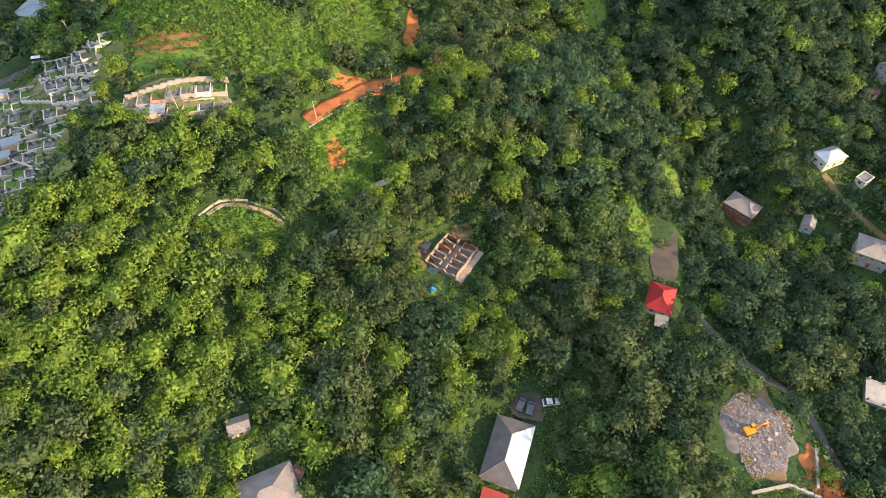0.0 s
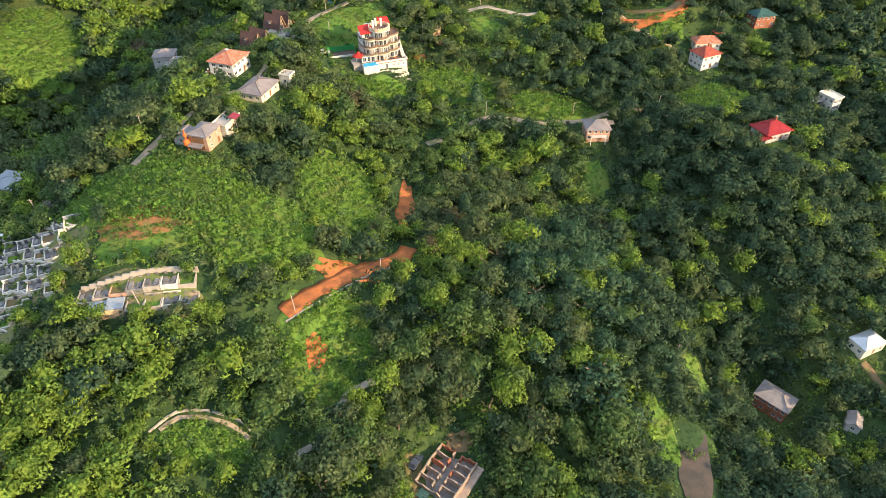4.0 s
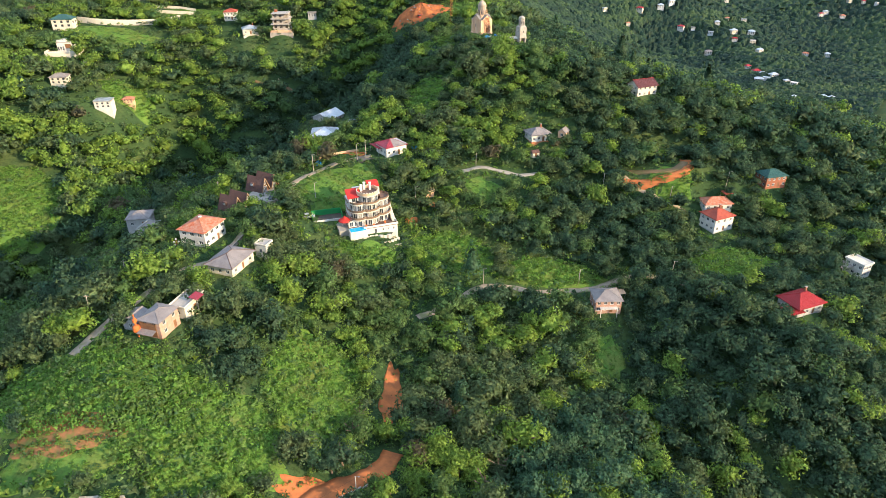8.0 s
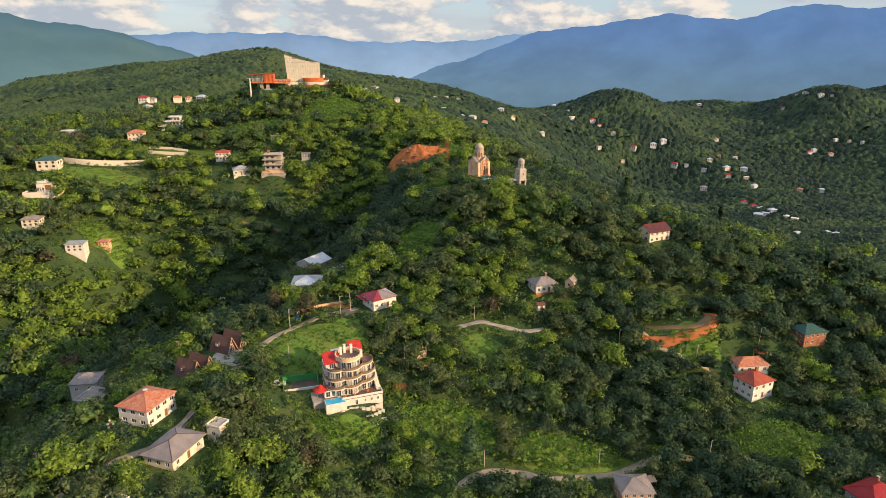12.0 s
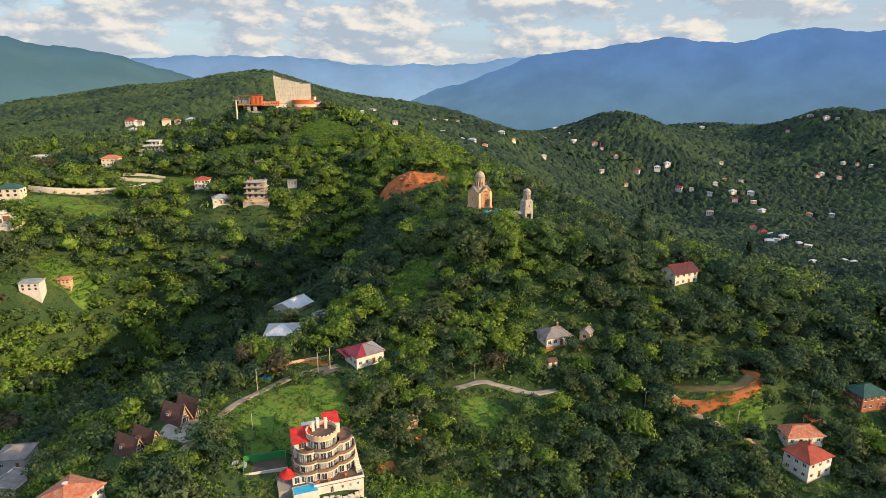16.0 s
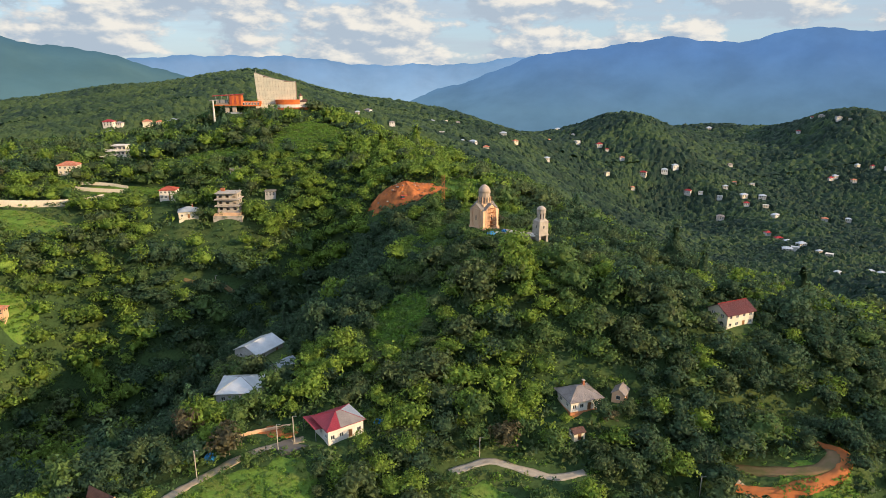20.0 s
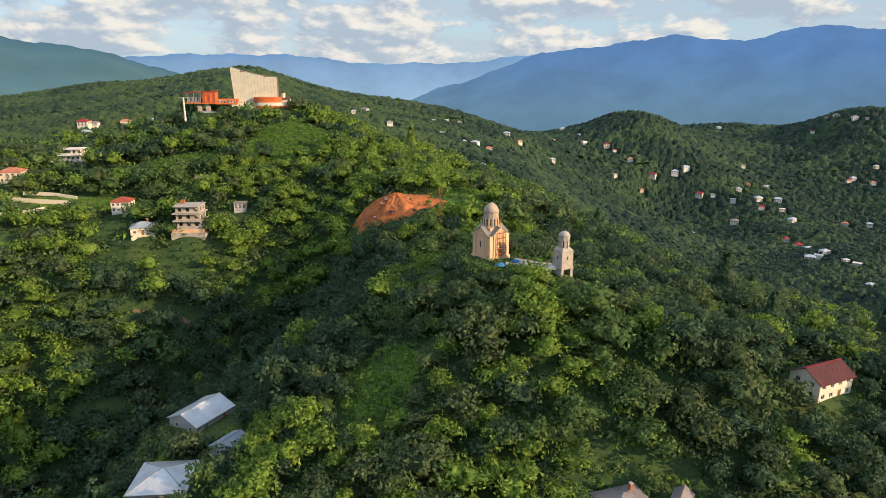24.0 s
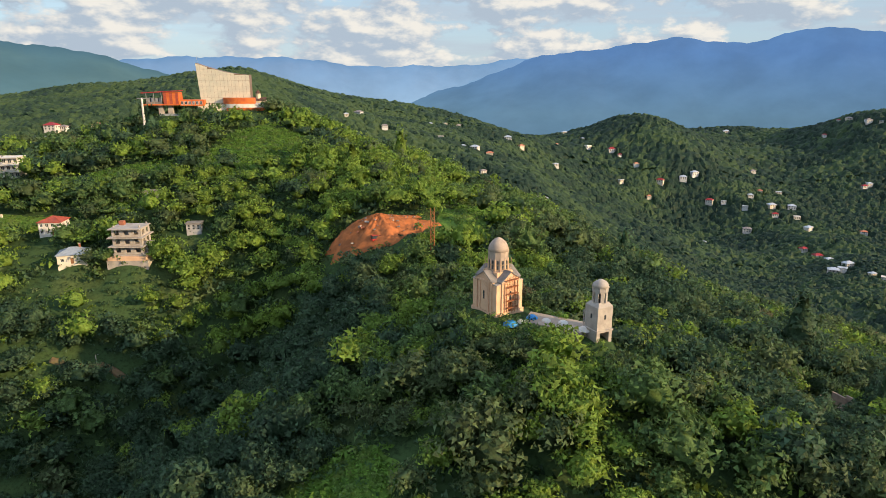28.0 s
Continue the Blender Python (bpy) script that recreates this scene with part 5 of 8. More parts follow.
    for k in range(12):
        t = radians(30 * k)
        part("upright", Geo().rod((3.1 * math.cos(t), 3.1 * math.sin(t), wall_h + 1.2), (3.1 * math.cos(t), 3.1 * math.sin(t), wall_h + 4.2), 0.06, 4), M_PALE_WOOD, sc)
        u = radians(30 * k + 30)
        for hz in (2.2, 3.3):
            part("ledger", Geo().rod((3.1 * math.cos(t), 3.1 * math.sin(t), wall_h + hz), (3.1 * math.cos(u), 3.1 * math.sin(u), wall_h + hz), 0.05, 4), M_PALE_WOOD, sc)
    for px in (-1.4, -0.5, 0.5, 1.4):
        for off in (-0.5, -1.2):
            part("upright", Geo().rod((px, -a + off, 0.3), (px, -a + off, wall_h + 1.0), 0.05, 4), M_RUST, sc, at=pose(0, 0, 0, 0, 0, 0))
    for k in range(5):
        part("board", Geo().box(0, -a - 0.9, 1.4 + 1.6 * k, 3.2, 0.8, 0.08), M_RUST, sc)


church()


def bell_tower():
    x, y, z = SITE["bell_tower"]
    b = thing("bell_tower", "square grey stone bell tower with an open belfry", "bell tower", x, y, z, 28)
    b.scale = (0.82, 0.82, 0.9)
    for sx in (-1, 1):
        for sy in (-1, 1):
            part("pier", Geo().box(sx * 1.75, sy * 1.75, -2.5, 0.9, 0.9, 4.3), M_CONCRETE, b)
    part("base_wall", Geo().box(0, 1.75, -2.5, 2.6, 0.4, 4.2), M_CONCRETE, b)
    for sx in (-1, 1):
        part("base_side", Geo().box(sx * 1.85, 0, -2.5, 0.4, 2.6, 4.2), M_CONCRETE, b)
    part("base_slab", Geo().box(0, 0, 1.7, 4.7, 4.7, 0.45), M_CONCRETE, b)
    part("shaft", Geo().box(0, 0, 2.15, 4.2, 4.2, 4.7), M_CONCRETE, b)
    for k in range(4):
        part("shaft_window", arch_niche(0.5, 1.0, 0.1), M_GLASS, b, at=pose(0, 0, 0, 0, 0, 90 * k) @ pose(0, -2.14, 4.4))
    part("shoulder", Geo().lathe([(2.97, 6.8), (2.97, 6.95), (1.95, 7.75)], 0, 0, 4, 0.5), M_CONCRETE, b)
    for k in range(8):
        t = radians(45 * k + 22.5)
        part("column", Geo().box(1.45 * math.cos(t), 1.45 * math.sin(t), 7.7, 0.34, 0.72, 2.2, 45 * k + 22.5), M_CONCRETE, b)
    part("belfry_floor", Geo().lathe([(1.75, 7.55), (1.75, 7.75)], 0, 0, 8), M_CONCRETE, b)
    part("belfry_ring", Geo().lathe([(1.75, 9.8), (1.75, 10.6), (1.9, 10.7), (1.9, 10.9)], 0, 0, 8), M_CONCRETE, b)
    part("dome", Geo().lathe([(1.85, 10.9), (1.7, 11.4), (1.2, 11.9), (0.5, 12.25), (0.05, 12.35)], 0, 0, 16), M_CONCRETE, b, smooth=True)
    part("bell", Geo().lathe([(0.5, 8.5), (0.38, 8.9), (0.25, 9.2), (0.05, 9.3)], 0, 0, 10), M_BRONZE, b)


bell_tower()
x, y, z = SITE["plaza"]
plaza = tagged(part("pavement_plaza", Geo().box(0, 0, -2.6, 14.5, 5.6, 2.75), M_PLAZA, None, "pale dusty concrete plaza beside the church", pose(x - 0.5, y + 0.5, z, 0, 0, -30)), category="pavement", kind="structure")
for i, (dx, dy, s, mat, label, cat) in enumerate(((-8.0, -1.5, 1.5, M_BLUE, "crumpled blue tarpaulin over a heap", "tarpaulin"), (-3.5, 1.8, 1.2, M_BLUE, "crumpled blue tarpaulin over a heap", "tarpaulin"), (-1.0, 0.2, 1.0, M_WHITE, "pale heap of building material", "heap"), (2.0, -1.0, 1.1, M_WHITE, "pale heap of building material", "heap"), (5.5, -4.0, 1.3, M_WHITE, "pale heap of building material", "heap"), (-5.8, -0.2, 0.9, M_WHITE, "pale heap of building material", "heap"))):
    r = np.random.default_rng(i)
    g = Geo().lathe([(s * r.uniform(0.9, 1.1), 0), (s * 0.85, s * 0.25), (s * 0.5, s * 0.5), (s * 0.12, s * 0.6)], 0, 0, 9, r.uniform())
    tagged(part("tarpaulin" if cat == "tarpaulin" else "heap", g, mat, None, label, pose(x + dx, y + dy, z + 0.12, 0, 0, 40 * i)), category=cat)
lamp = thing("mast", "slim grey mast on the plaza", "mast", x + 5.4, y - 2.8, z)
part("pole", Geo().rod((0, 0, -0.5), (0, 0, 3.6), 0.12, 6), M_POLE, lamp)
part("box", Geo().box(0.1, 0, 1.5, 0.4, 0.3, 0.6), M_STEEL, lamp)


# ---- big curved building on the hill, cable station, chapel ----
def monument():
    x, y, z = SITE["monument"]
    m = thing("curved_tower_block", "tall pale block with a curved top and bronze side", "building", x, y, z, 9)
    n, L, depth = 14, 24.0, 9.0
    top = lambda u: 17.5 + 5.6 * (1 - u) ** 1.3 - 0.6 * math.sin(math.pi * u)
    lean = lambda u, zz: -L / 2 + L * u + (1 - u) * -1.4 * zz / 22
    front = [(lean(0, 0), 3.5), (lean(1, 0), 3.5)] + [(lean(u, top(u)), top(u)) for u in [1 - i / n for i in range(n + 1)]]
    k = len(front)
    g = Geo().add([(q, 0, c) for q, c in front] + [(q, depth, c) for q, c in front], [tuple(range(k)), tuple(range(2 * k - 1, k - 1, -1))] + [(i, k + i, k + (i + 1) % k, (i + 1) % k) for i in range(k)])
    part("body", g, M_BRONZE, m)
    for i in range(n):
        for k in range(7):
            u0, u1 = (i + 0.025) / n, (i + 0.975) / n
            z0, z1 = 3.7 + k * 2.75, 3.7 + k * 2.75 + 2.69
            t0, t1 = min(z1, top(u0) - 0.1), min(z1, top(u1) - 0.1)
            if t1 - z0 < 0.4:
                continue
            pts = [(lean(u0, z0), -0.12, z0), (lean(u1, z0), -0.12, z0), (lean(u1, t1), -0.12, t1), (lean(u0, t0), -0.12, t0)]
            part("panel", Geo().add(pts + [(a, 0.0, c) for a, _, c in pts], [(0, 1, 2, 3), (0, 4, 5, 1), (1, 5, 6, 2), (2, 6, 7, 3), (3, 7, 4, 0)]), M_PEARL, m)
    part("podium", Geo().box(0, 3, -4, 27, 12, 7.4), M_CREAM, m)
    part("antenna", Geo().rod((-L / 2 - 0.6, 1, 22), (-L / 2 - 0.6, 1, 26), 0.1), M_STEEL, m)
    w = thing("curved_wing", "low curved wing with rust red and white bands", "building", x, y, z, 9)
    for zz, hh, mat, a0 in ((-4.0, 5.6, M_ORANGE, -140), (1.6, 1.9, M_WHITE, -140), (3.5, 2.8, M_ORANGE, -155)):
        ring = [(9.0 + 11.0 * math.cos(radians(a)), -0.5 + 7.0 * math.sin(radians(a))) for a in np.linspace(a0, 0 if mat is not M_ORANGE or zz < 0 else -60, 12)]
        ring += [(20.0 if zz < 2 else 14.0, 3.0), (-1.0, 3.0)]
        part("band", Geo().prism(ring, zz, zz + hh), mat, w)


monument()


def cable_station():
    x, y, z = SITE["station"]
    s = thing("cable_station", "orange cable car station raised on pale columns", "station", x, y, z, 6)
    for px in (-3.0, 1.5):
        part("column", Geo().box(px, 0, -3, 2.2, 2.6, 7.6), M_CONCRETE, s)
    part("deck", Geo().box(-2.0, 0, 4.4, 17.0, 7.0, 0.6), M_ORANGE, s)
    part("upper_block", Geo().box(3.0, 0, 5.0, 7.5, 6.6, 5.6), M_ORANGE, s)
    for k in range(5):
        part("cladding_panel", Geo().box(0.2 + 1.4 * k, -3.4, 5.1, 1.3, 0.15, 5.3), M_ORANGE if k % 2 else M_TILE_ROOF, s)
    part("canopy_roof", Geo().sheet([(-11, -3.8, 10.6), (7.2, -3.8, 11.6), (7.2, 3.8, 11.6), (-11, 3.8, 10.6)], 0.45), M_RED_ROOF, s)
    part("machine_deck", Geo().box(-5.4, 0, 5.0, 7.6, 6.2, 1.0), M_DARK_CONCRETE, s)
    for k in range(4):
        part("machine", Geo().box(-8.2 + 1.9 * k, -0.6, 6.0, 1.3, 2.6, 2.0), M_STEEL, s)
    for px in (-8.8, -5.2, -1.6):
        part("post", Geo().rod((px, -3.0, 5.0), (px, -3.0, 10.8), 0.16), M_STEEL, s)
    part("link", Geo().box(12.5, 0.5, 4.0, 12.0, 5.0, 3.0), M_ORANGE, s)
    for k in range(6):
        window(1.2, 1.6, s, pose(7.8 + 1.8 * k, -2.06, 4.7))
    t = thing("cable_pylon", "tall pale cable car pylon", "pylon", x - 9.8, y - 6.0, z - 7, 0)
    part("shaft", Geo().lathe([(0.75, -4), (0.45, 15.0)], 0, 0, 8), M_WHITE, t)
    part("crossarm", Geo().box(0, 0, 14.6, 4.6, 0.5, 0.5), M_STEEL, t)
    blue = thing("painted_wall", "low wall painted with faded blue pictures", "wall", x + 3.0, y - 5.5, z - 1.0, 8)
    part("face", Geo().box(0, 0, -1.5, 9, 0.4, 3.0), M_BLUE_ROOF, blue)


cable_station()


def chapel():
    x, y, z = SITE["chapel"]
    c = thing("chapel", "small cream chapel with a pointed turret", "chapel", x, y, z, 5)
    part("nave", Geo().box(0, 0, -1, 7, 5, 6), M_CREAM, c)
    part("roof", gable_roof(7, 5, 5.0, 1.4, 0.3), M_BROWN_ROOF, c)
    part("turret", Geo().lathe([(1.3, 5.0), (1.3, 8.4)], -0.5, 0, 8), M_CREAM, c)
    part("spire", Geo().lathe([(1.6, 8.4), (0.05, 10.4)], -0.5, 0, 8), M_BROWN_ROOF, c)
    for k in range(3):
        window(0.6, 1.6, c, pose(-2.2 + 2.2 * k, -2.46, 1.6), 0)


chapel()


# ---- unfinished concrete block ----
def concrete_block():
    x, y, z = SITE["unfinished_block"]
    b = thing("unfinished_block", "unfinished four-storey bare concrete block", "building", x, y, z, 2)
    L, W, s = 9.6, 7.0, 3.0
    part("base", Geo().box(0, -0.6, -3, 13.5, 9.5, 3.2), M_CONCRETE, b)
    part("base_step", Geo().box(0, -1.0, 0.2, 12.5, 9.0, 1.4), M_STONE, b)
    for f in range(4):
        zf = 1.6 + f * s
        part("floor_slab", Geo().box(0, -0.7 if f else 0, zf, L + (2.0 if f < 3 else 0.8), W + 2.2, 0.28), M_CONCRETE, b)
        for k, (length, ox, oy, rz) in enumerate(((L, 0, -W / 2, 0), (W - 0.6, L / 2, 0, 90), (L, 0, W / 2, 180), (W - 0.6, -L / 2, 0, -90))):
            if f == 3:
                continue
            n = 3 if k % 2 == 0 else 2
            holes = [(-length / 2 + length * (i + 0.5) / n, zf + 0.9, 1.5, 1.5) for i in range(n)]
            part("wall", wall_geo(length, zf + 0.28, zf + s, holes), M_CONCRETE, b, at=pose(ox, oy, 0, 0, 0, rz))
    for px, py in ((-4.2, -2.9), (4.2, -2.9), (-4.2, 2.9), (4.2, 2.9)):
        part("column", Geo().box(px, py, 1.6 + 3 * s, 0.4, 0.4, 1.0), M_CONCRETE, b)
    part("stair_head", Geo().box(-3.2, 1.5, 1.6 + 3 * s + 0.28, 1.6, 1.6, 1.4), M_BRICK, b)


concrete_block()


# ---- white terraced villa far left ----
def terraced_villa():
    x, y, z = SITE["white_villa"]
    v = thing("terraced_villa", "white villa with stacked terraces and railings", "villa", x, y, z, 8)
    for f, (L, W, dx) in enumerate(((15, 8, -1.5), (12, 7.5, 0.5), (8, 6.5, 1.5))):
        zf = f * 3.0
        part("storey", Geo().box(dx, 0.6, zf - (3 if f == 0 else 0), L - 2, W, 2.7 + (3 if f == 0 else 0)), M_WHITE, v)
        part("terrace", Geo().box(dx, -0.4, zf + 2.7, L, W + 2, 0.3), M_WHITE, v)
        for k in range(int(L // 2.4)):
            window(1.5, 1.7, v, pose(dx - L / 2 + 1.8 + 2.3 * k, 0.6 - W / 2 - 0.04, zf + 0.5))
        for k in range(int(L // 1.5)):
            part("baluster", Geo().box(dx - L / 2 + 0.3 + 1.5 * k, -1.3 - W / 2, zf + 3.0, 0.12, 0.12, 0.9), M_WHITE, v)
        part("handrail", Geo().box(dx, -1.3 - W / 2, zf + 3.85, L, 0.14, 0.1), M_WHITE, v)


terraced_villa()


def modern_villa(x, y):
    """A white villa of stacked boxes on a walled terrace."""
    z = bz(x, y)
    v = thing("villa", "white modern flat-roofed villa with a brown panel on a walled terrace", "house", x, y, z, 10)
    part("terrace_wall", Geo().box(0, 0, -4.0, 17.0, 10.0, 5.0), M_CREAM, v)
    part("terrace_deck", Geo().box(0, 0, 1.0, 16.6, 9.6, 0.12), M_TERRACE, v)
    for bx, by, sx, sy in ((0, -4.9, 17.0, 0.25), (8.4, 0, 0.25, 9.6), (-8.4, 0, 0.25, 9.6)):
        part("parapet", Geo().box(bx, by, 1.0, sx, sy, 0.9), M_WHITE, v)
    part("hall", Geo().box(1.0, 1.2, 1.0, 7.0, 5.6, 4.6), M_WHITE, v)
    part("upper_room", Geo().box(-0.4, 1.6, 5.6, 4.0, 4.4, 1.4), M_WHITE, v)
    part("panel", Geo().box(3.2, -1.66, 2.6, 3.0, 0.16, 2.4), M_WOOD, v, "brown timber panel")
    part("side_wall", Geo().box(6.6, 0.6, 1.0, 0.3, 7.6, 3.6), M_WHITE, v)
    part("roof", Geo().box(1.0, 1.2, 5.6, 7.4, 6.0, 0.2), M_CONCRETE, v)
    for k in range(3):
        window(1.0, 2.2, v, pose(-1.9 + 1.25 * k, -1.68, 1.6))


modern_villa(-205.0, 417.0)

# ---- woodland ----
veg_rng = np.random.default_rng(5)


def leaf_cloud(rng, count, lobes, leaf):
    """Leaf sprays over the lobes of one crown, as triangles, with their soft normals."""
    u = rng.normal(size=(count, 3))
    u /= np.linalg.norm(u, axis=1)[:, None]
    u[:, 2] = np.where(u[:, 2] < -0.2, -u[:, 2], u[:, 2])
    k = rng.choice(len(lobes), count, p=lobes[:, 3] ** 2 / (lobes[:, 3] ** 2).sum())
    c, r = lobes[k, :3], lobes[k, 3]
    p = c + u * (r * rng.uniform(0.72, 1.18, count))[:, None] * np.array([1, 1, 0.85])
    n = u + rng.normal(scale=0.6, size=(count, 3))
    n /= np.linalg.norm(n, axis=1)[:, None]
    t = np.cross(n, rng.normal(size=(count, 3)))
    t /= np.linalg.norm(t, axis=1)[:, None] + 1e-9
    b = np.cross(n, t)
    s = (leaf * rng.uniform(0.55, 1.4, count))[:, None]
    tri = np.stack([p - t * s * 0.52 - b * s * 0.45, p + t * s * 0.52 - b * s * 0.45, p + b * s * 0.95 + n * s * 0.1], 1)
    whole = p - np.array([0, 0, lobes[:, 2].mean() - 0.5])
    whole /= np.linalg.norm(whole, axis=1)[:, None]
    soft = 0.5 * u + 0.3 * whole + 0.6 * n + np.array([0, 0, 0.22])
    soft /= np.linalg.norm(soft, axis=1)[:, None]
    return tri, np.repeat(soft[:, None], 3, 1)


def heart(rng, lobes, rings, sides, shrink):
    """A closed lumpy dome just inside the lobes of a crown, as triangles with their normals."""
    centre = np.array([0, 0, lobes[:, 2].mean() * 0.8])
    up = np.linspace(1.45, -0.55, rings)
    pts, nrm = [], []
    for i, a in enumerate(up):
        th = 2 * np.pi * (np.arange(sides) + 0.5 * (i % 2) + rng.uniform(-0.25, 0.25, sides)) / sides
        d = np.stack([np.cos(a) * np.cos(th), np.cos(a) * np.sin(th), np.full(sides, np.sin(a))], 1)
        w = lobes[:, :3] - centre
        along = d @ w.T
        inside = lobes[:, 3] ** 2 * 1.2 - (w**2).sum(1) + along**2
        reach = np.where(inside > 0, along + np.sqrt(np.maximum(inside, 0)), 0.0)
        best = reach.argmax(1)
        r = np.maximum(reach.max(1), 0.42) * shrink * rng.uniform(0.9, 1.08, sides)
        p = centre + d * r[:, None]
        n = p - lobes[best, :3] + 0.25 * d + rng.normal(scale=0.08, size=p.shape)
        pts.append(p)
        nrm.append(n / np.linalg.norm(n, axis=1)[:, None])
    faces = []
    for i in range(rings - 1):
        for j in range(sides):
            a, b = i * sides + j, i * sides + (j + 1) % sides
            faces += [(a, a + sides, b + sides), (a, b + sides, b)]
    for j in range(1, sides - 1):
        faces.append((0, j, j + 1))
    return np.concatenate(pts), np.concatenate(nrm), np.array(faces)


def crown_lobes(rng, form):
    """Lobes (x, y, z, r) of a crown about 1 m in radius, standing on z = 0."""
    if form == "spire":
        zs = np.linspace(0.5, 2.9, 6)
        return np.array([(rng.uniform(-0.08, 0.08), rng.uniform(-0.08, 0.08), z, 0.78 * (1 - (z - 0.3) / 3.3) + 0.1) for z in zs])
    n = {"round": 17, "broad": 19, "bush": 7}[form]
    out = []
    for i in range(n):
        a, d = 2.4 * i + rng.uniform(-0.5, 0.5), 0.72 * math.sqrt((i + 0.3) / n) * rng.uniform(0.85, 1.2)
        if form == "round":
            z = 0.78 + 0.62 * (1 - d * d * 1.6) + rng.uniform(-0.3, 0.3)
        elif form == "broad":
            d *= 1.18
            z = 0.85 + 0.35 * (1 - d * d) + rng.uniform(-0.3, 0.25)
        else:
            z = 0.28 + 0.35 * (1 - d * d) + rng.uniform(-0.1, 0.15)
        out.append((d * math.cos(a), d * math.sin(a), z, rng.uniform(0.18, 0.46) if form != "bush" else rng.uniform(0.36, 0.6)))
    return np.array(out)


def crown(rng, form, leaves, leaf, rings, shrink=0.62):
    """Corners, normals and triangles of one crown."""
    lobes = crown_lobes(rng, form)
    t, soft = leaf_cloud(rng, leaves, lobes, leaf)
    co, no, tris = [t.reshape(-1, 3)], [soft.reshape(-1, 3)], [np.arange(len(t) * 3).reshape(-1, 3)]
    if rings:
        p, d, f = heart(rng, lobes, rings, rings + 4, shrink)
        co, no, tris = co + [p], no + [d], tris + [f + len(t) * 3]
    return np.concatenate(co), np.concatenate(no), np.concatenate(tris)


def trunk_geo(rng, height, spread):
    """A tapered trunk with a few limbs, for a crown 1 m in radius."""
    g = Geo()
    bend = rng.uniform(-0.08, 0.08, 2)
    pts = [(0, 0, -0.25), (bend[0] * 0.5, bend[1] * 0.5, height * 0.5), (bend[0], bend[1], height)]
    for (a, b), (r0, r1) in zip(zip(pts, pts[1:]), ((0.085, 0.065), (0.065, 0.04))):
        sides = 6
        ring = lambda p, r: [(p[0] + r * math.cos(2 * math.pi * i / sides), p[1] + r * math.sin(2 * math.pi * i / sides), p[2]) for i in range(sides)]
        g.add(ring(a, r0) + ring(b, r1), [(i, (i + 1) % sides, sides + (i + 1) % sides, sides + i) for i in range(sides)])
    for i in range(4):
        th = 1.7 * i + rng.uniform(-0.4, 0.4)
        a = (bend[0] * 0.6, bend[1] * 0.6, height * rng.uniform(0.45, 0.8))
        g.rod(a, (spread * math.cos(th), spread * math.sin(th), a[2] + 0.45), 0.028, 4)
    return g


FORMS = ["round", "broad", "bush", "spire"]


def library(leaves, leaf, per, rings, seed, shrink=0.62):
    rng = np.random.default_rng(seed)
    return {form: [crown(rng, form, int(leaves * (0.6 if form == "bush" else 1)), leaf, rings, shrink) for _ in range(per)] for form in FORMS}


NEAR_LIB = library(470, 0.118, 7, 5, 1)
NEXT_LIB = library(440, 0.118, 7, 5, 11)
MID_LIB = library(125, 0.180, 7, 4, 2)
SIDE_LIB = library(150, 0.170, 7, 4, 12)
CLOSE_MID_LIB = library(235, 0.125, 7, 4, 13)
UNDER_LIB = library(46, 0.31, 6, 0, 6)
SHRUB_LIB = library(44, 0.30, 7, 0, 4)


def clear_of(x, y, grow=0.0):
    """True where trees may stand."""
    ok = np.ones(len(x), bool)
    for cx, cy, rx, ry in CLEAR:
        ok &= ((x - cx) / (rx + grow)) ** 2 + ((y - cy) / (ry + grow)) ** 2 > 1
    for name, line in LINES.items():
        half = WAYS[name][0] / 2 + 1.3 + grow
        box = (x > line[:, 0].min() - 6) & (x < line[:, 0].max() + 6) & (y > line[:, 1].min() - 6) & (y < line[:, 1].max() + 6)
        if box.any():
            d = np.hypot(x[box][:, None] - line[None, ::2, 0], y[box][:, None] - line[None, ::2, 1]).min(1)
            ok[np.where(box)[0][d < half]] = False
    return ok


def roomy(x, y):
    """0.62 beside clearings and ways, 1 deep in the wood."""
    d = np.full(len(x), 99.0)
    for cx, cy, rx, ry in CLEAR:
        d = np.minimum(d, (np.sqrt(((x - cx) / rx) ** 2 + ((y - cy) / ry) ** 2) - 1) * min(rx, ry))
    return np.clip(0.62 + d / 22, 0.62, 1.0)


def scatter(x0, x1, y0, y1, step, rng, jitter=0.48):
    xs, ys = np.meshgrid(np.arange(x0, x1, step), np.arange(y0, y1, step * 0.87))
    xs = xs + (np.arange(xs.shape[0]) % 2)[:, None] * step / 2
    xs, ys = xs.ravel(), ys.ravel()
    return xs + rng.uniform(-jitter, jitter, len(xs)) * step, ys + rng.uniform(-jitter, jitter, len(xs)) * step


def patchy(x, y, size, seed):
    """A smooth field from 0 to 1 over the land."""
    r = np.random.default_rng(seed)
    v = 0
    for k in range(5):
        a, ph = r.uniform(0, 2 * np.pi), r.uniform(0, 6.3)
        f = r.uniform(0.6, 1.7) * 2 * np.pi / size
        v = v + np.sin((x * math.cos(a) + y * math.sin(a)) * f + ph + 1.3 * np.sin((x * math.sin(a) - y * math.cos(a)) * f * 0.6))
    return np.clip(v / 6 + 0.5, 0, 1)


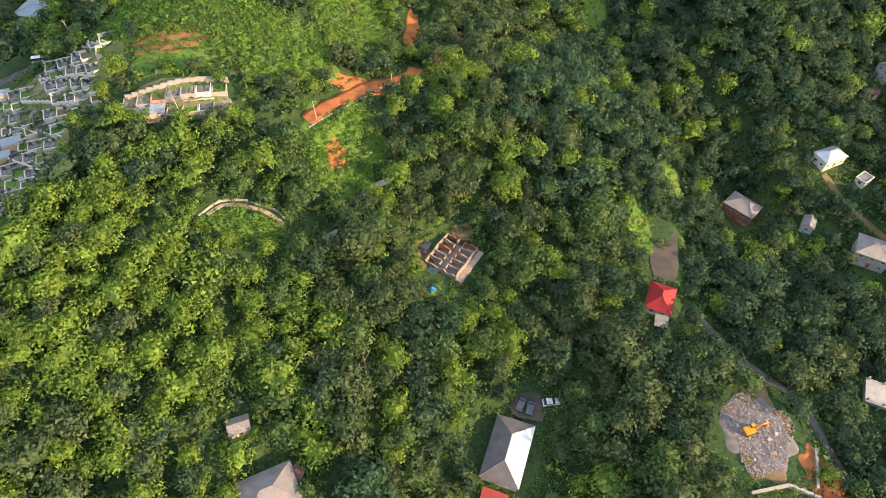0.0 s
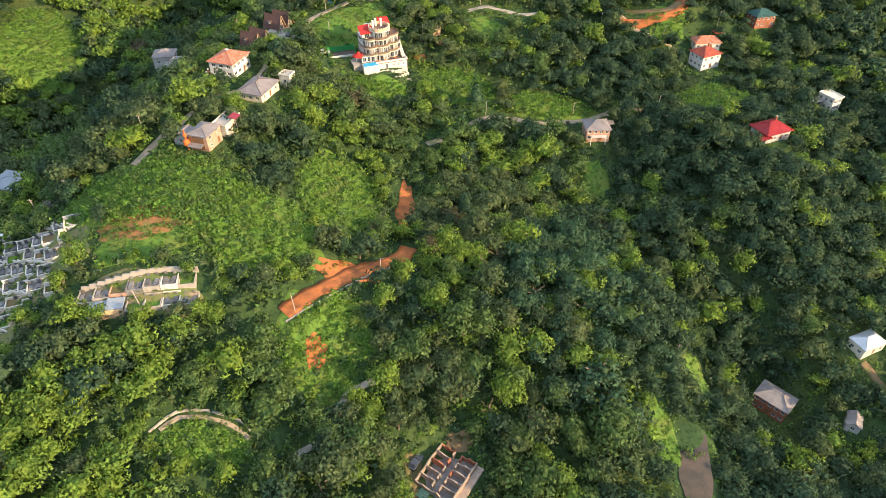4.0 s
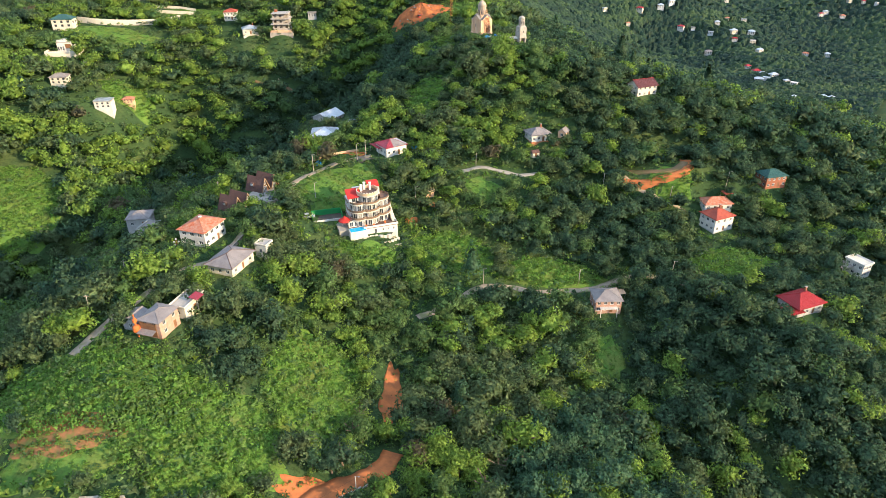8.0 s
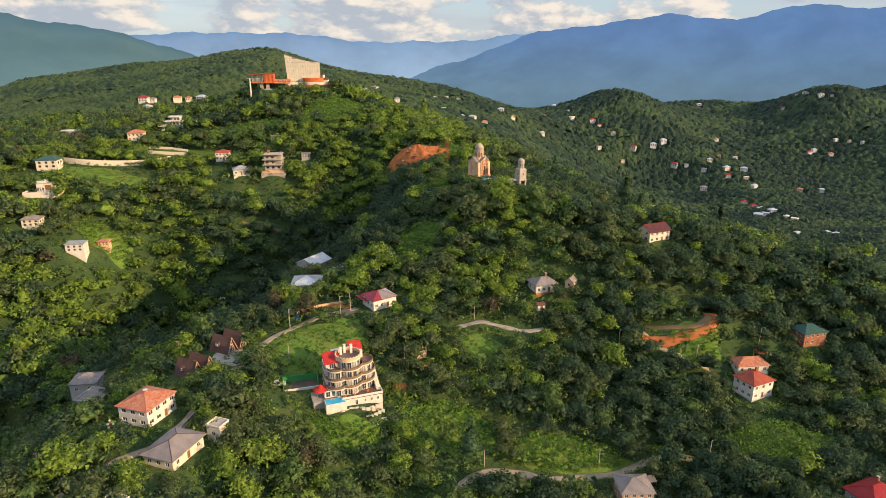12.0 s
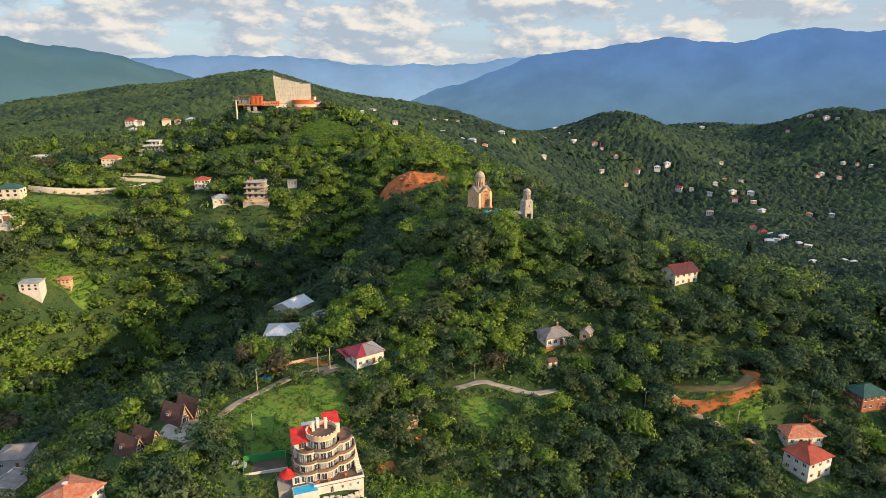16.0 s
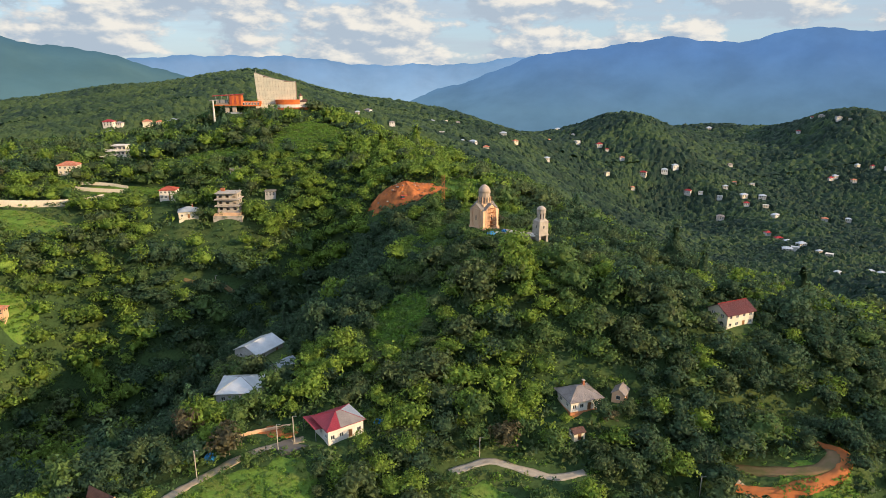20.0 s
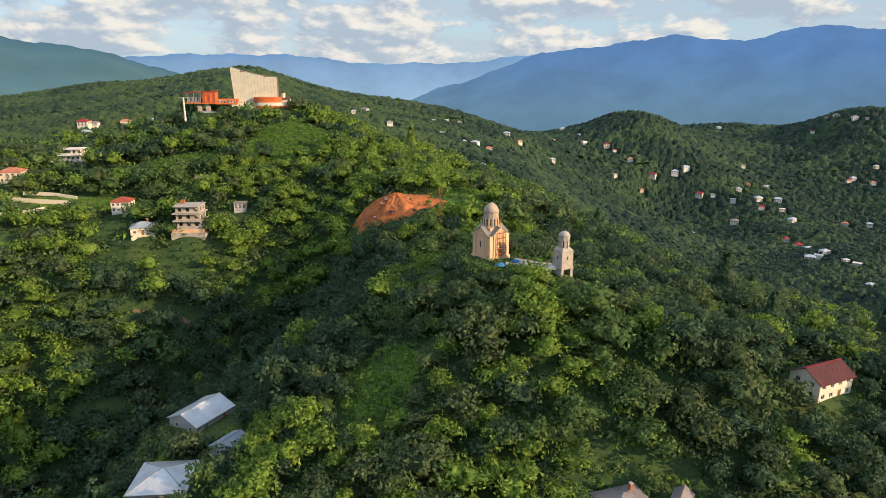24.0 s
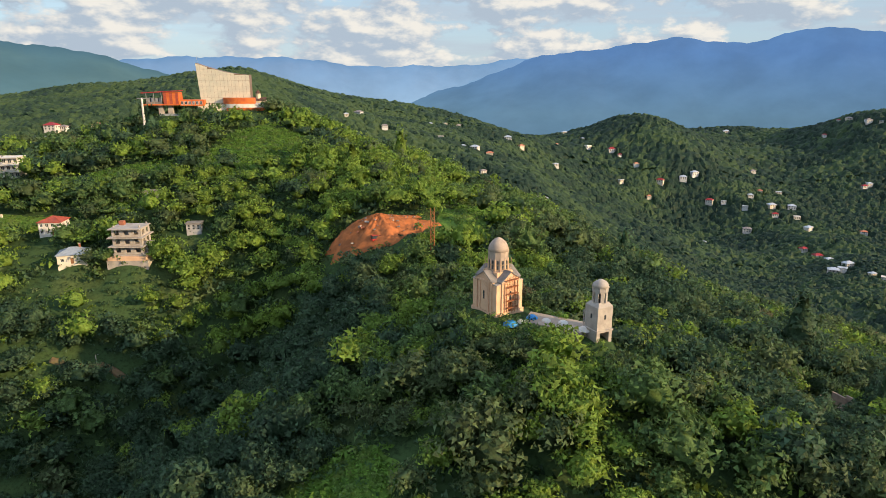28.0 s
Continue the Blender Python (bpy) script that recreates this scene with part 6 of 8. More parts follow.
def species(x, y, rng):
    """Leaf slot and crown form of each tree, in drifts."""
    n = len(x)
    a, b, c = patchy(x, y, 70, 1), patchy(x, y, 45, 2), rng.uniform(size=n)
    slot = np.where(a > 0.62, 1, np.where(a > 0.42, 0, 3))
    slot = np.where((b > 0.70) & (c < 0.7), 2, slot)
    slot = np.where(c > 0.90, 2, slot)
    slot = np.where((c < 0.10), 3, slot)
    slot = np.where((c > 0.10) & (c < 0.20), 1, slot)
    blue = (((x - 40) / 22) ** 2 + ((y - 150) / 34) ** 2 < 1) & (c < 0.75)
    slot = np.where(blue | ((c > 0.30) & (c < 0.312)), 4, slot)
    slot = np.where((c > 0.500) & (c < 0.507), 5, slot)
    # sunlit slopes, their light put into the leaf colour as bright slots
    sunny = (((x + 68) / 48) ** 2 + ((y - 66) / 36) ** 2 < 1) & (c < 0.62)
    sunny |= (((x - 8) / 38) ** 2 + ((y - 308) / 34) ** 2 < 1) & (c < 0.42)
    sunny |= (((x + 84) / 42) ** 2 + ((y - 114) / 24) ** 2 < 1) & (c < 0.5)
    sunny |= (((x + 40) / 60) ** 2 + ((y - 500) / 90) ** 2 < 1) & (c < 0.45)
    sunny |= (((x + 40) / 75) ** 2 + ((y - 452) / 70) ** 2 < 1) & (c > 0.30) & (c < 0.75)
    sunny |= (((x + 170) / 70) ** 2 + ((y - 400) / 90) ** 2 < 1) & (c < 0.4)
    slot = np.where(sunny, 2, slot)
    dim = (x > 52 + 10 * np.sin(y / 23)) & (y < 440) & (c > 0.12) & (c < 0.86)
    # shade of the valley west of the church, put in as dark leaves
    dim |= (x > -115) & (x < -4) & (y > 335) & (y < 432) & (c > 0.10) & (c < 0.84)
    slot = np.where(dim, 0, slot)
    form = np.where(c * 7 % 1 < 0.62, 0, np.where(c * 7 % 1 < 0.93, 1, 2))
    form = np.where((c > 0.302) & (c < 0.308), 3, form)
    return slot, form


def leafy_mesh(name, co, no, tris, slots=None):
    me = bpy.data.meshes.new(name)
    fill_mesh(me, co, tris, slots, smooth=True)
    me.normals_split_custom_set_from_vertices(np.ascontiguousarray(no, np.float32))
    return me


def forest(name, label, x, y, size, slot, form, lib, rng, kind="stuff", category="trees", flat=1.0, leaves=LEAVES):
    """One mesh of many crowns, each turned and stretched its own way."""
    z = bed_z(x, y)
    co_all, no_all, q_all, s_all, n = [], [], [], [], 0
    pick = rng.integers(0, 1000, len(x))
    spin = rng.uniform(0, 2 * np.pi, len(x))
    tall = rng.uniform(0.8, 1.15, len(x)) * flat
    for form_i, form_name in enumerate(FORMS):
        for v, (co, no, tris) in enumerate(lib[form_name]):
            idx = np.where((form == form_i) & (pick % len(lib[form_name]) == v))[0]
            if not len(idx):
                continue
            c, s = np.cos(spin[idx])[:, None], np.sin(spin[idx])[:, None]
            P = np.empty((len(idx), len(co), 3), np.float32)
            N = np.empty((len(idx), len(co), 3), np.float32)
            P[..., 0] = x[idx, None] + size[idx, None] * (c * co[None, :, 0] - s * co[None, :, 1])
            P[..., 1] = y[idx, None] + size[idx, None] * (s * co[None, :, 0] + c * co[None, :, 1])
            P[..., 2] = z[idx, None] + size[idx, None] * tall[idx, None] * co[None, :, 2]
            N[..., 0], N[..., 1], N[..., 2] = c * no[None, :, 0] - s * no[None, :, 1], s * no[None, :, 0] + c * no[None, :, 1], no[None, :, 2]
            q = tris[None] + (n + np.arange(len(idx)) * len(co))[:, None, None]
            co_all.append(P.reshape(-1, 3))
            no_all.append(N.reshape(-1, 3))
            q_all.append(q.reshape(-1, 3))
            s_all.append(np.repeat(slot[idx], len(tris)))
            n += len(idx) * len(co)
    me = leafy_mesh(name, np.concatenate(co_all), np.concatenate(no_all), np.concatenate(q_all), np.concatenate(s_all))
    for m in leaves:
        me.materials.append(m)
    return tagged(new(name, me), label, category, kind=kind)


# trees near the camera's way, each a thing of its own
near_x, near_y = scatter(-130, 165, 30, 425, 5.3, veg_rng)
keep = clear_of(near_x, near_y) & ((near_y < 300) | (np.abs(near_x - 15) < 120 - (near_y - 300) * 0.25))
near_x, near_y = near_x[keep], near_y[keep]
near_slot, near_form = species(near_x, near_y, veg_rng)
near_size = roomy(near_x, near_y) * veg_rng.uniform(2.9, 5.1, len(near_x)) * np.where(veg_rng.uniform(size=len(near_x)) > 0.88, 1.28, 1.0)
single = (np.abs(near_x - 8) < 34) & (near_y > 66) & (near_y < 178)
chosen = np.where(single)[0][:290]
single[:] = False
single[chosen] = True
TREE_LABELS = ["broad dark green leafy tree in the wood", "full mid-green leafy tree on the slope", "bright yellow-green leafy tree in sunlight", "olive-green leafy tree with a loose crown", "bluish-green leafy tree with a soft crown", "rust-brown leafy tree among green ones"]
THING_LIB = library(640, 0.104, 5, 5, 9)
crown_meshes, trunk_meshes = {}, []
tree_rng = np.random.default_rng(21)
for i in range(4):
    me = trunk_geo(tree_rng, 1.25, 0.55).mesh("trunk")
    me.materials.append(M_BARK)
    trunk_meshes.append(me)
for i in chosen:
    key = (FORMS[near_form[i]], int(i) % 5, int(near_slot[i]))
    if key not in crown_meshes:
        me = leafy_mesh("crown", *THING_LIB[key[0]][key[1]])
        me.materials.append(LEAVES[key[2]])
        crown_meshes[key] = me
    x, y, s = float(near_x[i]), float(near_y[i]), float(near_size[i])
    tree = thing("tree", TREE_LABELS[key[2]], "tree", x, y, bz(x, y), float(tree_rng.uniform(0, 360)), "trees of the wood")
    tree.scale = (s, s, s * float(tree_rng.uniform(0.9, 1.25)))
    part("trunk", trunk_meshes[int(i) % 4], None, tree)
    part("crown", crown_meshes[key], None, tree)
rest = ~single
for name, label, lib, here in (("near_woodland", "dense mixed green woodland covering the slopes", NEAR_LIB, rest & (near_y < 285)), ("ridge_woodland", "dense mixed green woodland round the church hill", NEXT_LIB, rest & (near_y >= 285))):
    forest(name, label, near_x[here], near_y[here], near_size[here], near_slot[here], near_form[here], lib, veg_rng)

# woods farther along and to the sides
mx, my = scatter(-330, 330, 300, 660, 6.8, veg_rng)
beyond = (my > 425) | (np.abs(mx - 15) > 120 - (my - 300) * 0.25)
mx, my = mx[beyond], my[beyond]
sx, sy = scatter(-330, -130, 30, 300, 6.8, veg_rng)
tx, ty = scatter(165, 330, 30, 300, 6.8, veg_rng)
ux, uy = scatter(-130, 165, 6, 30, 6.5, veg_rng)
mx, my = np.concatenate([mx, sx, tx, ux]), np.concatenate([my, sy, ty, uy])
keep = clear_of(mx, my) & (np.abs(mx - 15) < 0.72 * my + 30)
mx, my = mx[keep], my[keep]
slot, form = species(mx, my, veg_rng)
m_size = veg_rng.uniform(3.6, 6.3, len(mx))
beside = my < 400
for name, label, lib, here in (("side_woodland", "dense green woodland on the valley sides", SIDE_LIB, beside), ("hill_woodland", "dense green woodland behind the church", CLOSE_MID_LIB, ~beside & (my < 520)), ("middle_woodland", "dense green woodland over the farther ridge", MID_LIB, my >= 520)):
    forest(name, label, mx[here], my[here], m_size[here], slot[here], form[here], lib, veg_rng)

# distant woods: one closed canopy of many domed crowns
CANOPY_LIFT = 2.0


def canopy(name, label, x0, x1, y0, y1, step, cell, seed):
    rng = np.random.default_rng(seed)
    xs, ys = np.arange(x0, x1, step), np.arange(y0, y1, step)
    X, Y = np.meshgrid(xs, ys)
    X, Y = X + rng.uniform(-0.3, 0.3, X.shape) * step, Y + rng.uniform(-0.3, 0.3, X.shape) * step
    cols, rows = int((x1 - x0) / cell) + 4, int((y1 - y0) / cell) + 4
    jx, jy = rng.uniform(0.1, 0.9, (rows, cols)), rng.uniform(0.1, 0.9, (rows, cols))
    rad = rng.uniform(0.5, 0.98, (rows, cols)) * cell
    top = rng.uniform(0.55, 1.15, (rows, cols)) * cell * 1.0
    tone = rng.uniform(size=(rows, cols))
    ci, ri = ((X - x0) / cell).astype(int) + 1, ((Y - y0) / cell).astype(int) + 1
    high, shade = np.full(X.shape, -1.0), np.zeros(X.shape)
    for di in (-1, 0, 1):
        for dj in (-1, 0, 1):
            r, c = np.clip(ri + dj, 0, rows - 1), np.clip(ci + di, 0, cols - 1)
            dx, dy = X - (x0 + (c - 1 + jx[r, c]) * cell), Y - (y0 + (r - 1 + jy[r, c]) * cell)
            h = top[r, c] * (np.sqrt(np.maximum(1 - (dx * dx + dy * dy) / rad[r, c] ** 2, 0)) - 0.25)
            shade = np.where(h > high, tone[r, c], shade)
            high = np.maximum(high, h)
    flat = np.ones(X.size, bool)
    flat &= clear_of(X.ravel(), Y.ravel())
    Z = bed_z(X.ravel(), Y.ravel()).reshape(X.shape) + np.where(flat.reshape(X.shape), CANOPY_LIFT + high + rng.uniform(-1.0, 1.0, X.shape), 0.3)
    n = len(xs)
    i = np.arange((len(ys) - 1) * (n - 1))
    a = (i // (n - 1)) * n + i % (n - 1)
    quads = np.stack([a, a + 1, a + n + 1, a + n], 1)
    px, py = X.ravel()[a], Y.ravel()[a]
    seen = np.abs(px - 20) < 0.74 * (py - 110)
    quads, a, px, py = quads[seen], a[seen], px[seen], py[seen]
    # more bright crowns to the west, painting in the haze on that slope
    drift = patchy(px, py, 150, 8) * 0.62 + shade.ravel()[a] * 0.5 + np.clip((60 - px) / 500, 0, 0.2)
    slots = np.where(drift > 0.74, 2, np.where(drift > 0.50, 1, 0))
    used, quads = np.unique(quads, return_inverse=True)
    me = bpy.data.meshes.new(name)
    fill_mesh(me, np.stack([X.ravel(), Y.ravel(), Z.ravel()], 1)[used], quads.reshape(-1, 4), slots, smooth=False)
    for m in HAZED_LEAVES:
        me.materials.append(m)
    return tagged(new(name, me), label, "trees", kind="stuff")


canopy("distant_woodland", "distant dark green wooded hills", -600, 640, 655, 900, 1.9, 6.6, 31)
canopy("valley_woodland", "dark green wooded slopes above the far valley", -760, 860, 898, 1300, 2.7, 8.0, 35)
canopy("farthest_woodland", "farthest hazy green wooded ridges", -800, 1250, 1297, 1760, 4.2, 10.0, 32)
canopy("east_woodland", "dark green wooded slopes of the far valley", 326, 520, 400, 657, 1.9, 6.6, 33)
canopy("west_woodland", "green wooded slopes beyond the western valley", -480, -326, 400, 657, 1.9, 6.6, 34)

# low growth in the clearings
bx, by, bs, bslot = [], [], [], []
for i, (kind, x, y, rx, ry) in enumerate(MEADOWS + MORE_MEADOWS):
    step = {"shrub": 1.4, "meadow": 1.35, "soil": 2.4, "cleared": 2.0, "rows": 0.8}[kind]
    px, py = scatter(x - rx, x + rx, y - ry, y + ry, step, veg_rng)
    inside = ((px - x) / rx) ** 2 + ((py - y) / ry) ** 2 < 1
    if kind != "shrub":
        inside &= patchy(px, py, 12, i) > {"soil": 0.6, "meadow": 0.22, "cleared": 0.5, "rows": 0.2}[kind]
    if kind == "rows":
        inside &= np.abs((py - 0.10 * px) % 2.6 - 1.3) < 0.55
    px, py = px[inside], py[inside]
    near_site = np.ones(len(px), bool)
    for cx, cy, r, _ in PADS:
        near_site &= (px - cx) ** 2 + (py - cy) ** 2 > (r * 0.85) ** 2
    for name, line in LINES.items():
        near_site &= np.hypot(px[:, None] - line[None, :, 0], py[:, None] - line[None, :, 1]).min(1) > WAYS[name][0] / 2 + 0.8
    px, py = px[near_site], py[near_site]
    bx.append(px), by.append(py)
    bs.append(veg_rng.uniform(0.7, 1.8, len(px)) * (1.1 if kind == "shrub" else 0.55))
    bslot.append(veg_rng.choice([0, 1, 2, 3], len(px), p=[0.12, 0.33, 0.50, 0.05] if kind == "shrub" else [0.14, 0.30, 0.46, 0.10]))
# bushes round the houses and along the ways
gx3, gy3 = scatter(-130, 165, 36, 400, 2.0, veg_rng)
fringe = np.zeros(len(gx3), bool)
for cx, cy, r, _ in PADS:
    d = np.hypot(gx3 - cx, gy3 - cy) / r
    fringe |= (d > 0.78) & (d < 1.3)
for name, line in LINES.items():
    d = np.hypot(gx3[:, None] - line[None, ::2, 0], gy3[:, None] - line[None, ::2, 1]).min(1)
    fringe |= (d > WAYS[name][0] / 2 + 0.9) & (d < WAYS[name][0] / 2 + 4)
for cx, cy, r, _ in PADS:
    fringe &= np.hypot(gx3 - cx, gy3 - cy) > r * 0.74
for name, line in LINES.items():
    fringe &= np.hypot(gx3[:, None] - line[None, ::2, 0], gy3[:, None] - line[None, ::2, 1]).min(1) > WAYS[name][0] / 2 + 0.7
gx3, gy3 = gx3[fringe], gy3[fringe]
bx.append(gx3), by.append(gy3), bs.append(veg_rng.uniform(0.7, 1.5, len(gx3)))
bslot.append(veg_rng.choice([0, 1, 2, 3], len(gx3), p=[0.2, 0.35, 0.35, 0.1]))
# growth close round the church, its plaza and the red mound
for x0, x1, y0, y1, step, low, high in ((8, 52, 348, 384, 1.7, 0.8, 1.7), (-26, 10, 430, 458, 2.6, 0.4, 1.1)):
    px, py = scatter(x0, x1, y0, y1, step, veg_rng)
    if y0 < 400:
        along, across = (px - 32) * math.cos(radians(-30)) + (py - 365.5) * math.sin(radians(-30)), -(px - 32) * math.sin(radians(-30)) + (py - 365.5) * math.cos(radians(-30))
        off = (np.hypot(px - 22.5, py - 370) > 5.6) & (np.hypot(px - 40.2, py - 360.5) > 3.2) & ~((np.abs(along) < 8.0) & (np.abs(across) < 3.4))
    else:
        off = patchy(px, py, 9, 4) > 0.55
    px, py = px[off], py[off]
    bx.append(px), by.append(py), bs.append(veg_rng.uniform(low, high, len(px)))
    bslot.append(veg_rng.choice([0, 1, 2, 3], len(px), p=[0.35, 0.35, 0.15, 0.15]))
bx, by, bs, bslot = (np.concatenate(v) for v in (bx, by, bs, bslot))
forest("shrubs", "low bright green shrubs and undergrowth in the clearings", bx, by, bs, bslot, np.full(len(bx), 2), SHRUB_LIB, veg_rng, category="shrubs", flat=0.85, leaves=SHRUB_LEAVES)

# undergrowth between the trees
wx, wy = scatter(-130, 165, 30, 425, 3.3, veg_rng)
vx, vy = scatter(-235, 150, 425, 590, 3.9, veg_rng)
qx, qy = scatter(-235, -130, 340, 425, 3.9, veg_rng)
vx, vy = np.concatenate([vx, qx]), np.concatenate([vy, qy])
wx, wy = np.concatenate([wx, vx]), np.concatenate([wy, vy])
free = np.ones(len(wx), bool)
for cx, cy, r, _ in PADS:
    free &= np.hypot(wx - cx, wy - cy) > r * (0.5 if cy > 355 else 0.68 if r in (13, 11.5) else 0.86)
for kind, x, y, rx, ry in MEADOWS + MORE_MEADOWS:
    free &= ((wx - x) / rx) ** 2 + ((wy - y) / ry) ** 2 > 0.95
for name, line in LINES.items():
    box = (wx > line[:, 0].min() - 6) & (wx < line[:, 0].max() + 6) & (wy > line[:, 1].min() - 6) & (wy < line[:, 1].max() + 6)
    d = np.hypot(wx[box][:, None] - line[None, ::2, 0], wy[box][:, None] - line[None, ::2, 1]).min(1)
    free[np.where(box)[0][d < WAYS[name][0] / 2 + 2.0]] = False
wx, wy = wx[free], wy[free]
open_ground = np.zeros(len(wx), bool)
for cx, cy, rx, ry in CLEAR:
    open_ground |= ((wx - cx) / rx) ** 2 + ((wy - cy) / ry) ** 2 < 1
under_slot = veg_rng.choice([0, 1, 2, 3], len(wx), p=[0.30, 0.34, 0.18, 0.18])
# dark slots in the east, and as painted shade in the western valley
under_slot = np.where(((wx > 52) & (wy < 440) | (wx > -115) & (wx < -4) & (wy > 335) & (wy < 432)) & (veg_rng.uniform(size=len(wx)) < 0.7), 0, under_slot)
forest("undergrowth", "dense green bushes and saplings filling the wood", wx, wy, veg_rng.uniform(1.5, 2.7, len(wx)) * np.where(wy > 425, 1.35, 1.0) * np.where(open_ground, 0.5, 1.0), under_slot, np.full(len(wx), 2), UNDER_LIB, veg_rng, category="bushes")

# trees of their own in the cemetery field
for x, y, size, slot_i, label in ((-87.0, 141.5, 3.6, 2, "yellow-green leafy tree standing beside the graves"), (-84.5, 153.5, 2.4, 0, "round dark green bush on the red soil field"), (-92.5, 149.5, 1.8, 1, "small green tree among the graves")):
    tree = thing("tree", label, "tree", x, y, bz(x, y), 40.0)
    tree.scale = (size, size, size * 1.1)
    me = leafy_mesh("crown", *THING_LIB["round"][slot_i])
    me.materials.append(LEAVES[slot_i])
    part("trunk", trunk_meshes[0], None, tree)
    part("crown", me, None, tree)


# ---- roofless ruin ----
def ruin():
    x, y, z = SITE["ruin"]
    r = thing("ruin", "roofless brick ruin divided into small rooms", "ruin", x, y, z, -33)
    W, L, h = 9.6, 11.0, 2.3
    rng = random.Random(4)
    part("floor_slab", Geo().box(0, 0, -1.4, W + 0.4, L + 0.4, 1.5), M_DARK_CONCRETE, r)
    part("deck", Geo().box(W / 2 + 0.9, 0, -1.2, 1.8, L + 0.6, 1.8), M_RUIN, r, "pale concrete deck along one side")

    def broken(x0, y0, x1, y1, low=1.2):
        """A wall of uneven height, in short lengths."""
        n = max(2, int(math.hypot(x1 - x0, y1 - y0) / 0.9))
        ang = math.degrees(math.atan2(y1 - y0, x1 - x0))
        tops = [rng.uniform(low, h) for _ in range(n + 1)]
        length = math.hypot(x1 - x0, y1 - y0)
        pts = [(-length / 2 + length * i / n, s * 0.14, zz) for s in (-1, 1) for zz_of in (0, 1) for i in range(n + 1) for zz in ((0.1 if zz_of == 0 else tops[i]),)]
        m = n + 1
        faces = []
        for i in range(n):
            faces += [(i, i + 1, m + i + 1, m + i), (2 * m + i + 1, 2 * m + i, 3 * m + i, 3 * m + i + 1), (m + i, m + i + 1, 3 * m + i + 1, 3 * m + i)]
        faces += [(0, m, 3 * m, 2 * m), (n, 2 * m + n, 3 * m + n, m + n)]
        part("wall", Geo().add(pts, faces), M_RUIN if rng.random() < 0.75 else M_BRICK, r, at=pose((x0 + x1) / 2, (y0 + y1) / 2, 0, 0, 0, ang))

    broken(-W / 2, -L / 2, -W / 2, L / 2, 1.7)
    broken(W / 2, -L / 2, W / 2, L / 2, 1.7)
    broken(-W / 2, L / 2, -0.9, L / 2)
    broken(0.9, L / 2, W / 2, L / 2, 0.6)
    broken(-W / 2, -L / 2, W / 2, -L / 2, 0.9)
    for s in (-1, 1):
        for k in range(5):
            y0 = -L / 2 + k * L / 5
            broken(s * 0.95, y0 + 0.9, s * 0.95, y0 + L / 5, 1.5)
            if k:
                broken(s * 0.95, y0, s * W / 2, y0, 1.6)


ruin()
x, y, z = SITE["ruin"]
for i, (dx, dy, L, W, mat, label) in enumerate(((-5.2, -5.0, 2.6, 2.2, M_GREEN_ROOF, "flat green corrugated sheet roof on posts"),)):
    g = thing("lean_to", label, "lean-to", x + dx, y + dy, z - 0.8, -33)
    part("roof", Geo().sheet([(-L / 2, -W / 2, 1.7), (L / 2, -W / 2, 1.9), (L / 2, W / 2, 1.9), (-L / 2, W / 2, 1.7)], 0.08), mat, g)
    for sx in (-1, 1):
        for sy in (-1, 1):
            part("post", Geo().rod((sx * L * 0.45, sy * W * 0.45, -0.6), (sx * L * 0.45, sy * W * 0.45, 1.75), 0.06), M_WOOD, g)
for dx, dy, rx, ry in ((-7.6, 1.0, 2.0, 5.0), (-6.0, -4.6, 1.8, 1.6), (3.0, 8.0, 4.0, 2.2)):
    patch("bare_soil", x + dx, y + dy, rx, ry, M_BROWN_SOIL, "trodden brown earth round the ruin", "soil", 0.1, int(dx * 10) % 50)


# ---- demolition site ----
x, y, z = SITE["demolition"]
patch("bare_soil", x, y, 8.8, 10.8, M_BROWN_SOIL, "trampled brown earth of the demolition site", "soil", 0.06, 17)
patch("rubble_ground", x, y, 8.0, 10.0, M_RUBBLE, "pale ground littered with broken masonry", "ground", 0.12, 3)
patch("bare_soil", x + 2.5, y + 12, 4, 3.5, M_BROWN_SOIL, "trampled brown earth beside the rubble", "soil", 0.12, 9)
patch("bare_soil", x + 12.5, y - 9, 5, 7, M_SOIL, "heap of bright orange-red soil", "soil", 0.14, 5)
rub = np.random.default_rng(8)
chunk_meshes = []
for k in range(6):
    g = Geo().box(0, 0, 0, 1, rub.uniform(0.5, 1.0), rub.uniform(0.3, 0.6))
    g.v = [(a + rub.uniform(-0.12, 0.12), b + rub.uniform(-0.12, 0.12), c + rub.uniform(-0.08, 0.08)) for a, b, c in g.v]
    me = g.mesh("chunk")
    me.materials.append([M_RUBBLE, M_DARK_CONCRETE, M_CONCRETE, M_RUIN, M_RUBBLE, M_BRICK][k])
    chunk_meshes.append(me)
heap = thing("rubble", "broken concrete and brick rubble spread over the site", "rubble", x, y, z, 0)
for k in range(300):
    a = rub.uniform(0, 6.28)
    d = 11.0 * math.sqrt(rub.uniform(0, 1)) * (0.84 + 0.14 * math.sin(3 * a + 1) + 0.10 * math.sin(5 * a))
    px, py = 0.76 * d * math.cos(a), d * math.sin(a)
    s = rub.uniform(0.2, 0.55) * (2.0 if rub.uniform() > 0.9 else 1)
    ob = part("chunk", chunk_meshes[k % 6], None, heap, at=pose(px, py, bz(x + px, y + py) - z + 0.05, rub.uniform(-20, 20), rub.uniform(-20, 20), rub.uniform(0, 360)))
    ob.scale = (s, s, s)
